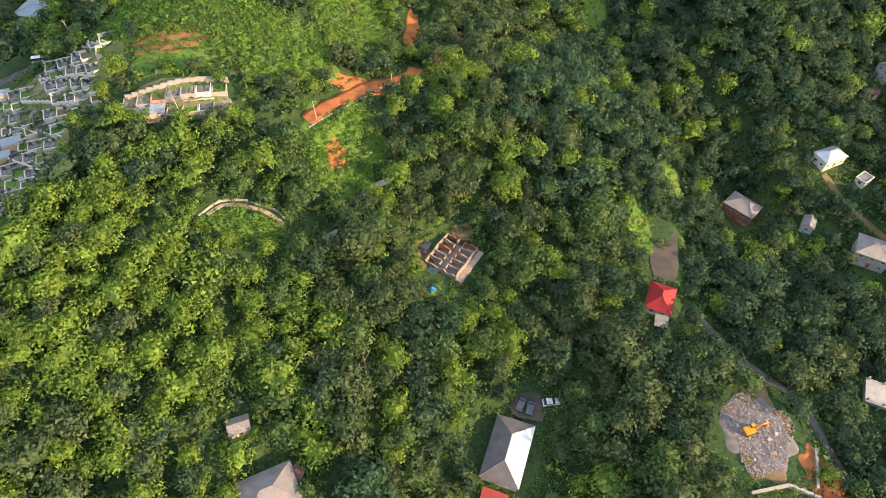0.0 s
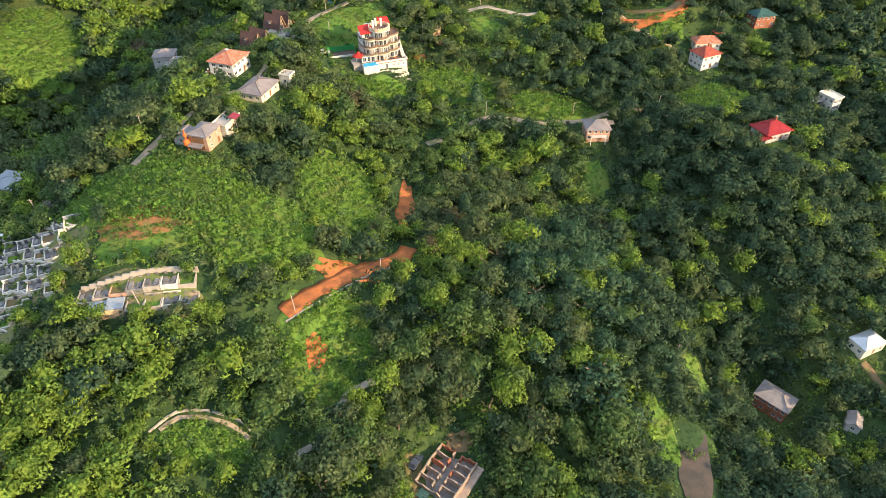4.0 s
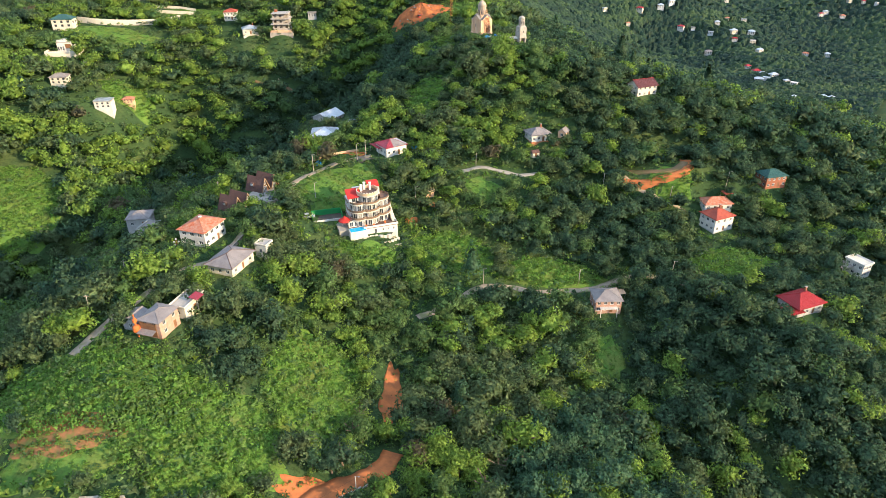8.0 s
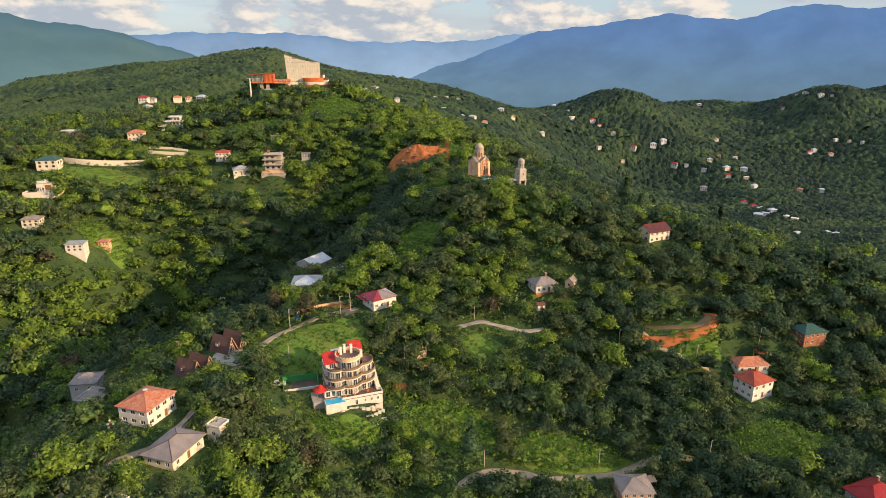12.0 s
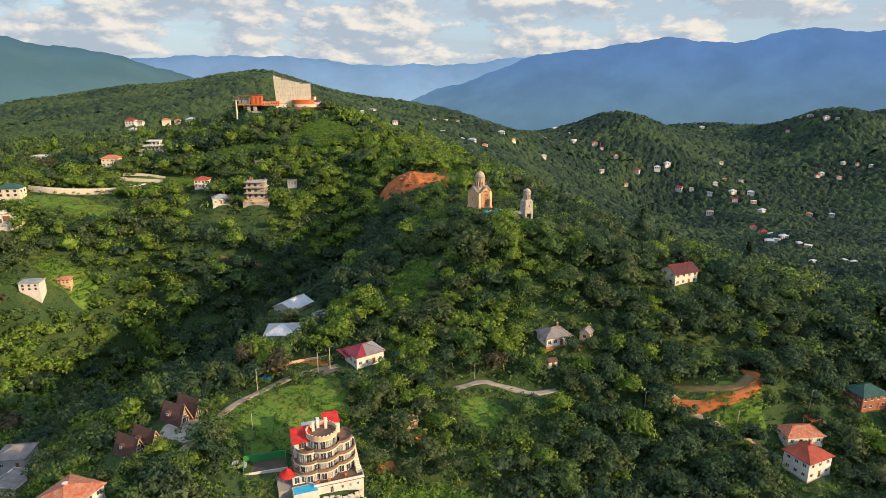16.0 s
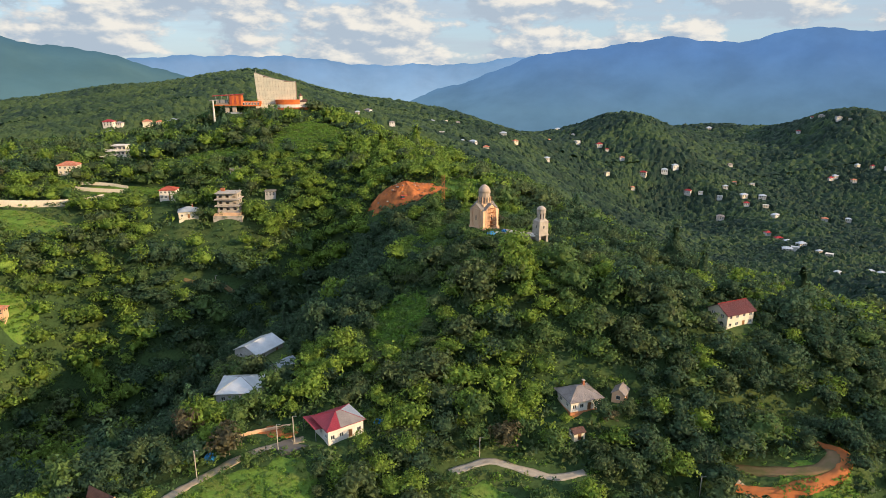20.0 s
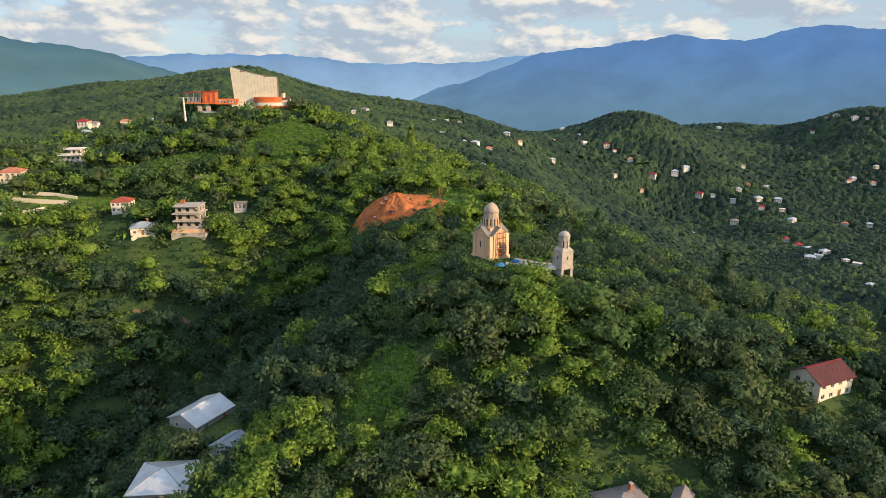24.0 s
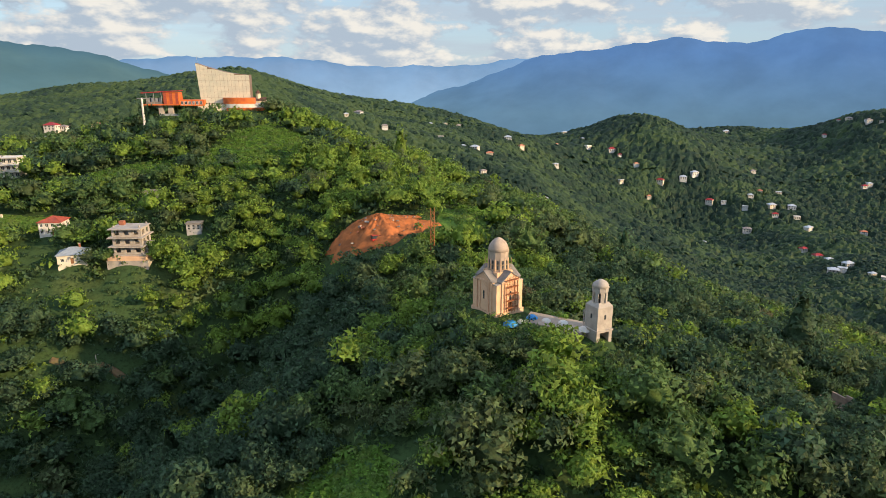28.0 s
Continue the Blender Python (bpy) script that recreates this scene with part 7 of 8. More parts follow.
# finer debris between the chunks
g = Geo()
for k in range(2600):
    a = rub.uniform(0, 6.28)
    d = 11.5 * rub.uniform(0, 1) ** 0.5 * (0.84 + 0.14 * math.sin(3 * a + 1) + 0.10 * math.sin(5 * a))
    px, py, s = 0.78 * d * math.cos(a), d * math.sin(a), rub.uniform(0.12, 0.42)
    g.box(px, py, bz(x + px, y + py) - z + 0.1, s, s * rub.uniform(0.3, 0.9), s * rub.uniform(0.3, 0.8), rub.uniform(0, 180))
debris_me = g.mesh("debris")
for m in (M_RUBBLE, M_CONCRETE, M_DARK_CONCRETE, M_BRICK):
    debris_me.materials.append(m)
debris_me.polygons.foreach_set("material_index", np.repeat(rub.choice(4, 2600, p=[0.50, 0.12, 0.28, 0.10]), 6).astype(np.int32))
tagged(part("debris", debris_me, None, heap), kind="stuff")
mound = Geo().lathe([(4.2, -0.6), (3.4, 0.5), (2.0, 1.5), (0.6, 2.0), (0.05, 2.1)], 0, 0, 14)
tagged(part("earth_mound", mound, M_SOIL, None, "heap of bright orange-red soil", pose(x + 13.5, y - 11, bz(x + 13.5, y - 11))), category="soil heap")
for x0, y0, x1, y1, label in ((x - 6, y - 14, x + 3, y - 12.2, "long low pale concrete retaining wall"), (x + 10, y - 12.5, x + 12.5, y - 3.5, "grey concrete retaining wall of an open pit"), (x + 3, y - 12.2, x + 10, y - 14.5, "grey concrete retaining wall of an open pit")):
    n = int(math.hypot(x1 - x0, y1 - y0) / 1.6)
    w = thing("retaining_wall", label, "wall", x0, y0, bz(x0, y0))
    for k in range(n):
        t = (k + 0.5) / n
        px, py = (x1 - x0) * t, (y1 - y0) * t
        part("block", Geo().box(0, 0, -2.0, math.hypot(x1 - x0, y1 - y0) / n - 0.02, 0.6, 3.2), M_CONCRETE, w, at=pose(px, py, bz(x0 + px, y0 + py) - bz(x0, y0), 0, 0, math.degrees(math.atan2(y1 - y0, x1 - x0))))


def excavator(x, y, z, turn):
    e = thing("excavator", "yellow crawler excavator on the rubble", "excavator", x, y, z, turn)
    e.scale = (0.8, 0.8, 0.8)
    for s in (-1, 1):
        tr = part("track", Geo().add([(px, s * 1.0 + d, pz) for d in (-0.3, 0.3) for px, pz in ((-1.5, 0.0), (1.5, 0.0), (1.9, 0.4), (1.5, 0.85), (-1.5, 0.85), (-1.9, 0.4))], [(0, 1, 2, 3, 4, 5), (11, 10, 9, 8, 7, 6)] + [(i, 6 + i, 6 + (i + 1) % 6, (i + 1) % 6) for i in range(6)]), M_RUBBER, e)
        for k in range(4):
            part("roller", Geo().rod((-1.2 + 0.8 * k, s * 1.0 - 0.33, 0.4), (-1.2 + 0.8 * k, s * 1.0 + 0.33, 0.4), 0.25, 8), M_STEEL, tr)
    part("undercarriage", Geo().box(0, 0, 0.5, 2.0, 1.5, 0.5), M_RUBBER, e)
    part("house_body", Geo().box(-0.6, 0, 1.0, 2.9, 2.3, 1.0), M_YELLOW, e)
    part("counterweight", Geo().box(-2.0, 0, 1.0, 0.7, 2.3, 0.9), M_YELLOW, e)
    cab = part("cab", Geo().box(0.5, 0.65, 2.0, 1.2, 0.95, 1.1), M_YELLOW, e)
    part("cab_window", Geo().box(0.5, 0.65, 2.25, 1.23, 0.98, 0.6), M_GLASS, cab)
    part("boom", Geo().rod((0.7, -0.1, 1.7), (2.6, -0.1, 3.8), 0.26, 4).rod((2.6, -0.1, 3.8), (4.6, -0.1, 3.6), 0.22, 4), M_YELLOW, e)
    part("stick", Geo().rod((4.5, -0.1, 3.75), (5.5, -0.1, 1.3), 0.18, 4), M_YELLOW, e)
    part("bucket", Geo().add([(5.2, d, 1.3) for d in (-0.6, 0.4)] + [(5.9, d, 1.2) for d in (-0.6, 0.4)] + [(5.7, d, 0.35) for d in (-0.6, 0.4)] + [(5.0, d, 0.6) for d in (-0.6, 0.4)], [(0, 1, 3, 2), (2, 3, 5, 4), (4, 5, 7, 6), (6, 7, 1, 0), (0, 2, 4, 6), (1, 7, 5, 3)]), M_YELLOW, e)
    part("ram", Geo().rod((1.4, -0.1, 1.9), (2.5, -0.1, 3.1), 0.1), M_STEEL, e)


excavator(72.0, 58.2, bz(72, 58.2) + 0.15, 18)


# ---- vehicles ----
def car(x, y, turn, paint, label, group="", dz=0.12, van=False):
    c = thing("car", label, "car", x, y, bz(x, y) + dz, turn, group)
    prof = [(-2.1, 0.35), (2.1, 0.35), (2.15, 0.75), (1.3, 0.92), (-2.1, 0.95)]
    cab = [(0.95, 0.92), (0.35, 1.45), (-1.3, 1.48), (-1.9, 0.95)] if not van else [(1.5, 0.92), (1.0, 1.85), (-2.0, 1.9), (-2.1, 0.95)]

    def slab(p, w):
        n = len(p)
        return Geo().add([(a, s * w, b) for s in (-1, 1) for a, b in p], [tuple(range(n)), tuple(range(2 * n - 1, n - 1, -1))] + [(i, n + i, n + (i + 1) % n, (i + 1) % n) for i in range(n)])

    part("body", slab(prof, 0.88), paint, c)
    part("cabin_glass", slab(cab, 0.74), M_GLASS, c)
    part("cabin_roof", slab([(cab[1][0] - 0.1, cab[1][1] - 0.02), (cab[1][0] - 0.15, cab[1][1] + 0.05), (cab[2][0] + 0.1, cab[2][1] + 0.05), (cab[2][0] + 0.05, cab[2][1] - 0.02)][::-1], 0.76), paint, c)
    for px in (-1.35, 1.35):
        for s in (-1, 1):
            w = part("wheel", Geo().rod((px, s * 0.72, 0.32), (px, s * 0.92, 0.32), 0.32, 12), M_RUBBER, c)
            part("rim", Geo().rod((px, s * 0.90, 0.32), (px, s * 0.935, 0.32), 0.19, 10), M_STEEL, w)
    for s in (-1, 1):
        part("headlight", Geo().box(2.13, s * 0.6, 0.58, 0.06, 0.35, 0.15), M_FRAME, c)
    return c


car(-125.0, 167.6, 15, M_CAR_WHITE, "white van parked on the cemetery road", van=True)
car(19.3, 66.3, 62, M_CAR_DARK, "dark car parked on the concrete yard", "cars in the yard")
car(21.4, 65.4, 75, M_CAR_DARK, "dark car parked on the concrete yard", "cars in the yard")
car(26.6, 66.6, 5, M_CAR_WHITE, "small white car at the yard edge")
car(-42.0, 251.8, 10, M_CAR_SILVER, "silver car parked beside the court")
car(-53.5, 263.5, 55, M_CAR_SILVER, "grey car by the cabins", "cars by the cabins")
car(-55.2, 260.0, 60, M_CAR_DARK, "dark car by the cabins", "cars by the cabins")
car(-8.0, 438.5, 30, M_CAR_RED, "red truck on the bare soil mound", van=True)
car(-4.6, 106.0, 57, M_CAR_DARK, "dark car in the shade beside the ruin")


# ---- poles and wires ----
def pole(x, y, h, lean=0.0, arm=False, label="pale concrete utility pole", mat=M_POLE):
    p = thing("utility_pole", label, "pole", x, y, bz(x, y), 0, "utility poles")
    part("shaft", Geo().rod((0, 0, -1), (lean, 0, h), 0.11, 6), mat, p)
    if arm:
        part("crossarm", Geo().box(lean, 0, h - 0.5, 1.3, 0.1, 0.1), M_WOOD, p)
        for s in (-0.5, 0.5):
            part("insulator", Geo().rod((lean + s, 0, h - 0.4), (lean + s, 0, h - 0.2), 0.06), M_WHITE, p)
    else:
        part("lamp_arm", Geo().rod((lean, 0, h - 0.1), (lean + 0.7, -0.2, h + 0.15), 0.04), M_STEEL, p)
        part("lamp_head", Geo().box(lean + 0.8, -0.2, h + 0.1, 0.4, 0.16, 0.08), M_STEEL, p)


for px, py, h, lean, arm in ((-34.2, 134.5, 6.0, -0.3, False), (-14.6, 149.6, 6.0, 0.1, False), (-68.5, 130.5, 6.0, -0.5, False), (-111.5, 169.0, 7.5, -0.8, True), (81.5, 240.5, 6.5, 0.2, False), (50.0, 239.0, 5.5, 0, False), (17.5, 236.5, 5.5, 0, False), (-44.5, 279.5, 7.0, 0, False), (-29.0, 288.0, 7.0, 0, False), (17.0, 289.5, 5.0, 0, False), (90.5, 277.5, 5.5, 0.2, False), (66.0, 283.0, 5.0, 0, False), (-41.0, 262.0, 6.0, 0, False), (-83.0, 205.0, 7.5, 0.6, True), (-86.0, 190.0, 7.5, 0.5, True), (-77.0, 268.0, 7.5, 0, True), (113.0, 282.0, 6.5, 0.3, False), (-102.0, 171.0, 6.5, 0, True), (-90.0, 423.0, 6.0, 0, False), (-205.0, 436.0, 8.0, 0, True), (64.0, 138.0, 6.0, 0.3, True), (86.0, 70.5, 5.5, 0.8, True), (-6.0, 268.0, 6.0, 0, False), (12.0, 300.0, 6.0, 0, False), (-26.0, 291.0, 7.0, 0, False)):
    pole(px, py, h, lean, arm)
wires = thing("power_lines", "thin dark overhead power lines down the slope", "cables", 0, 0, 0)
for a, b in (((105, 258, 52), (82, 238, 46)), ((106, 258, 52.6), (83, 238, 46.6)), ((-83, 205, 70.5), (-77, 268, 68)), ((-86, 190, 70), (-83, 205, 70.4)), ((-34.5, 134.5, 51), (-14.6, 149.6, 49)), ((-102, 171, 57), (-86, 190, 70))):
    pts = [Vector(a).lerp(Vector(b), i / 10) - Vector((0, 0, 3.0 * (i / 10) * (1 - i / 10))) for i in range(11)]
    g = Geo()
    for p, q in zip(pts, pts[1:]):
        g.rod(p, q, 0.02, 3)
    part("cable", g, M_RUBBER, wires)
red_mast = thing("lamp_mast", "rusty red steel mast with round white lamps", "lamp post", -73.5, 219.0, bz(-73.5, 219.0))
part("shaft", Geo().rod((0, 0, -0.5), (0, 0, 5.0), 0.16, 4), M_RUST, red_mast)
for k, (dx, hz) in enumerate(((-0.7, 4.2), (0.7, 4.4), (0.0, 5.2), (-0.5, 3.3))):
    part("arm", Geo().rod((0, 0, hz - 0.2), (dx, 0, hz), 0.05), M_RUST, red_mast)
    part("globe", Geo().lathe([(0.05, hz), (0.28, hz + 0.2), (0.28, hz + 0.45), (0.05, hz + 0.65)], dx, 0, 8), M_WHITE, red_mast)
crane = thing("tower_mast", "rusty lattice mast above the red mound", "mast", 8.8, 425.0, bz(8.8, 425.0))
for sx in (-0.5, 0.5):
    for sy in (-0.5, 0.5):
        part("leg", Geo().rod((sx, sy, -1), (sx, sy, 15), 0.09, 4), M_RUST, crane)
for k in range(9):
    part("brace", Geo().rod((-0.5, -0.5, k * 1.6), (0.5, -0.5, k * 1.6 + 1.6), 0.06, 4).rod((0.5, 0.5, k * 1.6), (-0.5, 0.5, k * 1.6 + 1.6), 0.06, 4), M_RUST, crane)


# ---- cemetery ----
cem = random.Random(3)
CEMETERY_WALLS = []


def family_plot(x, y, turn, L, W, tone, group, kind):
    """A walled plot with its headstones, slab, greenery or small roof."""
    words = {"stone": "dark marble slabs", "green": "green planting inside", "roof": "a grey sheet shelter", "bare": "bare trodden earth"}[kind]
    g = thing("grave", f"walled pale grave plot with {words}", "grave", x, y, bz(x, y), turn, group)
    low, high = 0.5, 0.5 + cem.choice([0.2, 0.5, 0.9])
    part("kerb", Geo().box(0, -W / 2, -2.2, L, 0.25, 2.2 + low), tone, g)
    part("kerb", Geo().box(0, W / 2, -2.2, L, 0.25, 2.2 + high), tone, g)
    for sx in (-1, 1):
        part("kerb", Geo().box(sx * (L / 2 - 0.12), 0, -2.2, 0.25, W - 0.26, 2.2 + low + 0.1), tone, g)
    part("bed", Geo().box(0, 0, -2.0, L - 0.5, W - 0.26, 2.25), {"stone": M_DARK_CONCRETE, "green": M_GRASS, "roof": M_DARK_CONCRETE, "bare": M_BROWN_SOIL}[kind], g)
    if kind == "roof":
        part("shelter", Geo().sheet([(-L / 2, -W / 2, 1.7), (L / 2, -W / 2, 1.7), (L / 2, W / 2, 2.0), (-L / 2, W / 2, 2.0)], 0.1), M_BLUE_ROOF, g)
        part("front_wall", Geo().box(0, -W / 2 - 0.14, -2.0, L, 0.12, 3.6), M_PEACH, g)
        return
    n = max(1, int(L / 1.5)) if kind == "stone" else 1
    for k in range(n):
        px = -L / 2 + L * (k + 0.5) / n
        part("headstone", Geo().box(px, W / 2 - 0.4, 0.25, 0.75, 0.16, 1.15), M_MARBLE, g)
        if kind == "stone":
            part("slab", Geo().box(px, -0.15, 0.25, 0.95, W * 0.55, 0.3), M_MARBLE, g)


PLOT_TONES = [M_PALE_STONE, M_WHITE, M_CONCRETE, M_PALE_STONE, M_MARBLE, M_CREAM, M_WHITE]
for row in range(13):
    for col in range(9):
        u, v = -24 + 5.4 * col + cem.uniform(-0.5, 0.5), -30 + 4.7 * row + cem.uniform(-0.5, 0.5)
        x = -112 + u * math.cos(radians(-18)) - v * math.sin(radians(-18)) * 0.55
        y = 137 + u * math.sin(radians(-18)) + v * math.cos(radians(-18))
        edge = float(np.interp(y, [104, 121, 131, 137, 155, 163], [-101, -107, -101, -92, -92, -97]))
        if x > edge or x < -137 or y < 103 or y > 163 - 0.10 * abs(x + 100) or (x < -118 and y > 158 - 0.3 * (x + 118)) or (x < -121 and y < 120):
            continue
        if cem.random() < 0.14:
            continue
        kind = cem.choice(["stone", "stone", "green", "stone", "bare", "green", "roof" if cem.random() < 0.3 else "stone"])
        family_plot(x, y, 24 + cem.uniform(-5, 5), cem.uniform(3.6, 5.6), cem.uniform(2.6, 3.9), cem.choice(PLOT_TONES), "graves in the cemetery", kind)
for pts, h in (([(-113, 163.5), (-103, 160), (-94, 156)], 0.9), ([(-120, 156), (-108, 151), (-97, 146)], 0.8), ([(-124, 149.5), (-112, 144), (-99, 138)], 0.9), ([(-121, 139), (-112, 134), (-103, 130)], 0.8), ([(-119, 127), (-112, 123), (-106, 119.5)], 0.8)):
    CEMETERY_WALLS.append((pts, h))
for k, kind in enumerate(("stone", "stone", "bare", "stone", "stone", "stone", "green")):
    family_plot(-82.5 + 3.9 * k, 133.6 + 0.62 * k, 9, 3.85, 4.0, [M_CONCRETE, M_CONCRETE, M_ROSE, M_MARBLE, M_CONCRETE, M_WHITE, M_CONCRETE][k], "graves in the cemetery", kind)
for k, kind in enumerate(("roof", "roof", "green", "green", "stone", "stone")):
    family_plot(-78.2 + 4.1 * k, 129.8 + 0.62 * k, 9, 4.0, 3.6, [M_STONE, M_STONE, M_CONCRETE, M_CONCRETE, M_CREAM, M_CONCRETE][k], "graves in the cemetery", kind)


def long_wall(points, h, mat, label, thick=0.5, name="retaining_wall"):
    line = smooth_line(points, 2.0)
    w = thing(name, label, "wall", float(line[0, 0]), float(line[0, 1]), bz(*line[0]))
    for a, b in zip(line, line[1:]):
        m = (a + b) / 2
        part("block", Geo().box(0, 0, -1.5, float(np.hypot(*(b - a))) - 0.015, thick, 1.5 + h), mat, w, at=pose(m[0] - line[0, 0], m[1] - line[0, 1], bz(*m) - bz(*line[0]), 0, 0, math.degrees(math.atan2(b[1] - a[1], b[0] - a[0]))))


for pts, h in CEMETERY_WALLS:
    long_wall(pts, h, M_PALE_STONE, "pale weathered terrace wall between the graves", 0.35)
long_wall([(-84, 135.4), (-76, 136.6), (-68, 138.2), (-57, 139.6)], 1.3, M_CONCRETE, "pale concrete wall behind the graves")
long_wall([(-36.0, 131.2), (-28.5, 138.0), (-19.0, 147.0), (-10.5, 155.0)], 0.5, M_CONCRETE, "low concrete kerb wall along the red track", 0.3)
long_wall([(-61, 104.3), (-56.5, 109.5), (-50, 110.6), (-43.4, 109.5), (-41.0, 107.6)], 0.45, M_CONCRETE, "pale curved concrete wall beside the path", 0.35)
long_wall([(-215, 455), (-200, 452), (-185, 455), (-170, 460), (-158, 470)], 3.2, M_CREAM, "tall pale concrete retaining wall on the hillside")
long_wall([(-182, 479), (-170, 478), (-152, 478)], 2.0, M_CREAM, "pale concrete retaining wall on the hillside")
long_wall([(-178, 486), (-165, 486), (-153, 484)], 1.5, M_CREAM, "pale concrete retaining wall on the hillside")
long_wall([(-60.5, 221), (-58.6, 233), (-56.8, 243)], 0.9, M_CONCRETE, "low concrete wall along the lane", 0.25)
long_wall([(-46, 289), (-38, 294), (-28, 297)], 0.8, M_STONE, "low stone wall above the drive", 0.4)



def earth_bank(points, h, out, label):
    """A raw sloping bank below the outer edge of a track."""
    line = smooth_line(points, 0.9)
    nrm = -side_normals(line)
    rng = np.random.default_rng(7)
    rows = []
    for k, f in enumerate((-0.9, 0.0, 0.3, 0.65, 1.0, 1.3)):
        p = line + nrm * (out * f + rng.uniform(-0.14, 0.14, len(line)))[:, None]
        z = bed_z(line[:, 0], line[:, 1]) + h * (1 - max(f, 0)) if f < 1 else bed_z(p[:, 0], p[:, 1])
        rows.append(np.c_[p, z - (0.7 if k in (0, 5) else 0) + rng.uniform(-0.12, 0.12, len(line))])
    grid = np.stack(rows)
    m, n = grid.shape[:2]
    q = np.arange((m - 1) * (n - 1))
    a = (q // (n - 1)) * n + q % (n - 1)
    me = bpy.data.meshes.new("earth_bank")
    fill_mesh(me, grid.reshape(-1, 3), np.stack([a, a + n, a + n + 1, a + 1], 1))
    me.materials.append(M_SOIL)
    return tagged(new("earth_bank", me), label, "bank", kind="structure")


earth_bank([(74, 284.0), (80, 282.6), (87, 282.2), (93, 282.4), (98.2, 284.6), (100.6, 289.5), (99.0, 296.0)], 0.9, 1.7, "raw red earth bank below the track")

# ---- yards ----
for key, L, W, turn, mat, label in (("yard_south", 20, 7.5, 78, M_YARD, "worn grey-brown yard in front of the red-roofed house"), ("car_park", 9, 9, -18, M_YARD, "cracked grey concrete parking yard"), ("cabins_upper", 14, 12, 60, M_ROAD, "pale concrete forecourt of the cabins"), ("magenta", 9, 5, 30, M_ASPHALT, "grey asphalt drive beside the maroon-roofed house")):
    x, y, z = SITE[key]
    if key == "yard_south":
        x, y = 62.2, 109.5
    if key == "magenta":
        x, y, z = x - 9.5, y - 4.0, bz(x - 9.5, y - 4.0)
    if key == "cabins_upper":
        x, y = x + 5.5, y - 3.5
        z = bz(x, y)
    ring = [(L / 2 * math.copysign(abs(math.cos(a)) ** 0.5, math.cos(a)) * (1 + 0.05 * math.sin(5 * a)), W / 2 * math.copysign(abs(math.sin(a)) ** 0.5, math.sin(a)) * (1 + 0.05 * math.cos(7 * a))) for a in np.linspace(0, 2 * math.pi, 28, endpoint=False)]
    tagged(part("pavement_yard", Geo().prism(ring, -1.5, 0.16), mat, None, label, pose(x, y, z, 0, 0, turn)), category="yard", kind="structure")

# ---- porches, canopies and small things by the houses ----


def awning(x, y, z, turn, L, W, mat, label, h=2.5, fall=0.4):
    a = thing("canopy", label, "canopy", x, y, z, turn)
    part("cover", Geo().sheet([(-L / 2, -W / 2, h - fall), (L / 2, -W / 2, h - fall), (L / 2, W / 2, h), (-L / 2, W / 2, h)], 0.1), mat, a)
    for sx in (-1, 1):
        for sy in (-1, 1):
            part("post", Geo().rod((sx * (L / 2 - 0.2), sy * (W / 2 - 0.2), -0.8), (sx * (L / 2 - 0.2), sy * (W / 2 - 0.2), h - 0.2), 0.07), M_STEEL, a)


sx, sy, sz = SITE["red_hip_east"]
awning(sx - 5.0, sy - 5.2, sz, 20, 6.0, 4.2, M_RED_ROOF, "bright red metal carport roof beside the house", 2.9)
sx, sy, sz = SITE["villa"]
awning(sx + 7.6, sy + 6.6, sz + 2.4, 74, 3.0, 2.4, M_MAROON_ROOF, "maroon canopy over a balcony", 2.4)
sx, sy, sz = SITE["magenta"]
awning(sx - 5.6, sy - 0.6, sz, 125, 7.0, 2.8, M_MAROON_ROOF, "maroon porch roof along the house", 2.9)
awning(112.8, 279.5, bz(112.8, 279.5), 20, 3.6, 3.0, M_TILE_ROOF, "small red roofed shelter beside the house", 2.8)
sx, sy, sz = SITE["red_hip"]
awning(sx - 1.0, sy - 6.6, sz, -15, 3.4, 3.6, M_DARK_CONCRETE, "dark open lean-to behind the red-roofed house", 2.2)
sx, sy, sz = SITE["warehouse"]
awning(sx - 3.6, sy - 10.3, sz, -19, 6.0, 2.4, M_RED_ROOF, "red strip of lean-to roof on the long building", 3.2)
awning(sx - 4.3, sy - 12.6, sz, -19, 6.0, 2.4, M_WHITE, "white sheet roof beside the long building", 2.7)
sx, sy, sz = SITE["lower_house"]
awning(sx + 5.5, sy - 5.0, sz, 20, 5.0, 2.6, M_WHITE, "white sheet roof beside the low house", 2.9)
awning(sx + 5.0, sy + 3.2, sz, 70, 4.5, 2.8, M_BROWN_ROOF, "rusty brown lean-to beside the low house", 2.8)
sx, sy, sz = SITE["path_house"]
awning(sx + 5.6, sy + 3.6, sz + 1.6, 10, 3.0, 2.4, M_STONE, "pale terrace roof beside the house", 2.0)
sx, sy, sz = SITE["white_modern"]
awning(sx - 4.4, sy + 0.2, sz + 1.2, 20, 6.5, 4.0, M_GREY_ROOF, "grey corrugated roof beside the white house", 2.6)
for px, py, s, label in ((-43.8, 286.0, 1.6, "bright blue tarpaulin tent under trees"), (-7.4, 299.0, 1.4, "bright blue tarpaulin over garden things"), (-2.7, 93.0, 1.1, "round blue plastic basin in the undergrowth")):
    g = Geo().lathe([(s, -0.2), (s * 0.9, 0.5), (s * 0.35, 1.2), (0.05, 1.35)], 0, 0, 7)
    tagged(part("tarpaulin", g, M_BLUE, None, label, pose(px, py, bz(px, py))), category="tarpaulin")
tank = thing("water_tank", "small white water tank on a stand", "tank", -10.2, 87.4, bz(-10.2, 87.4))
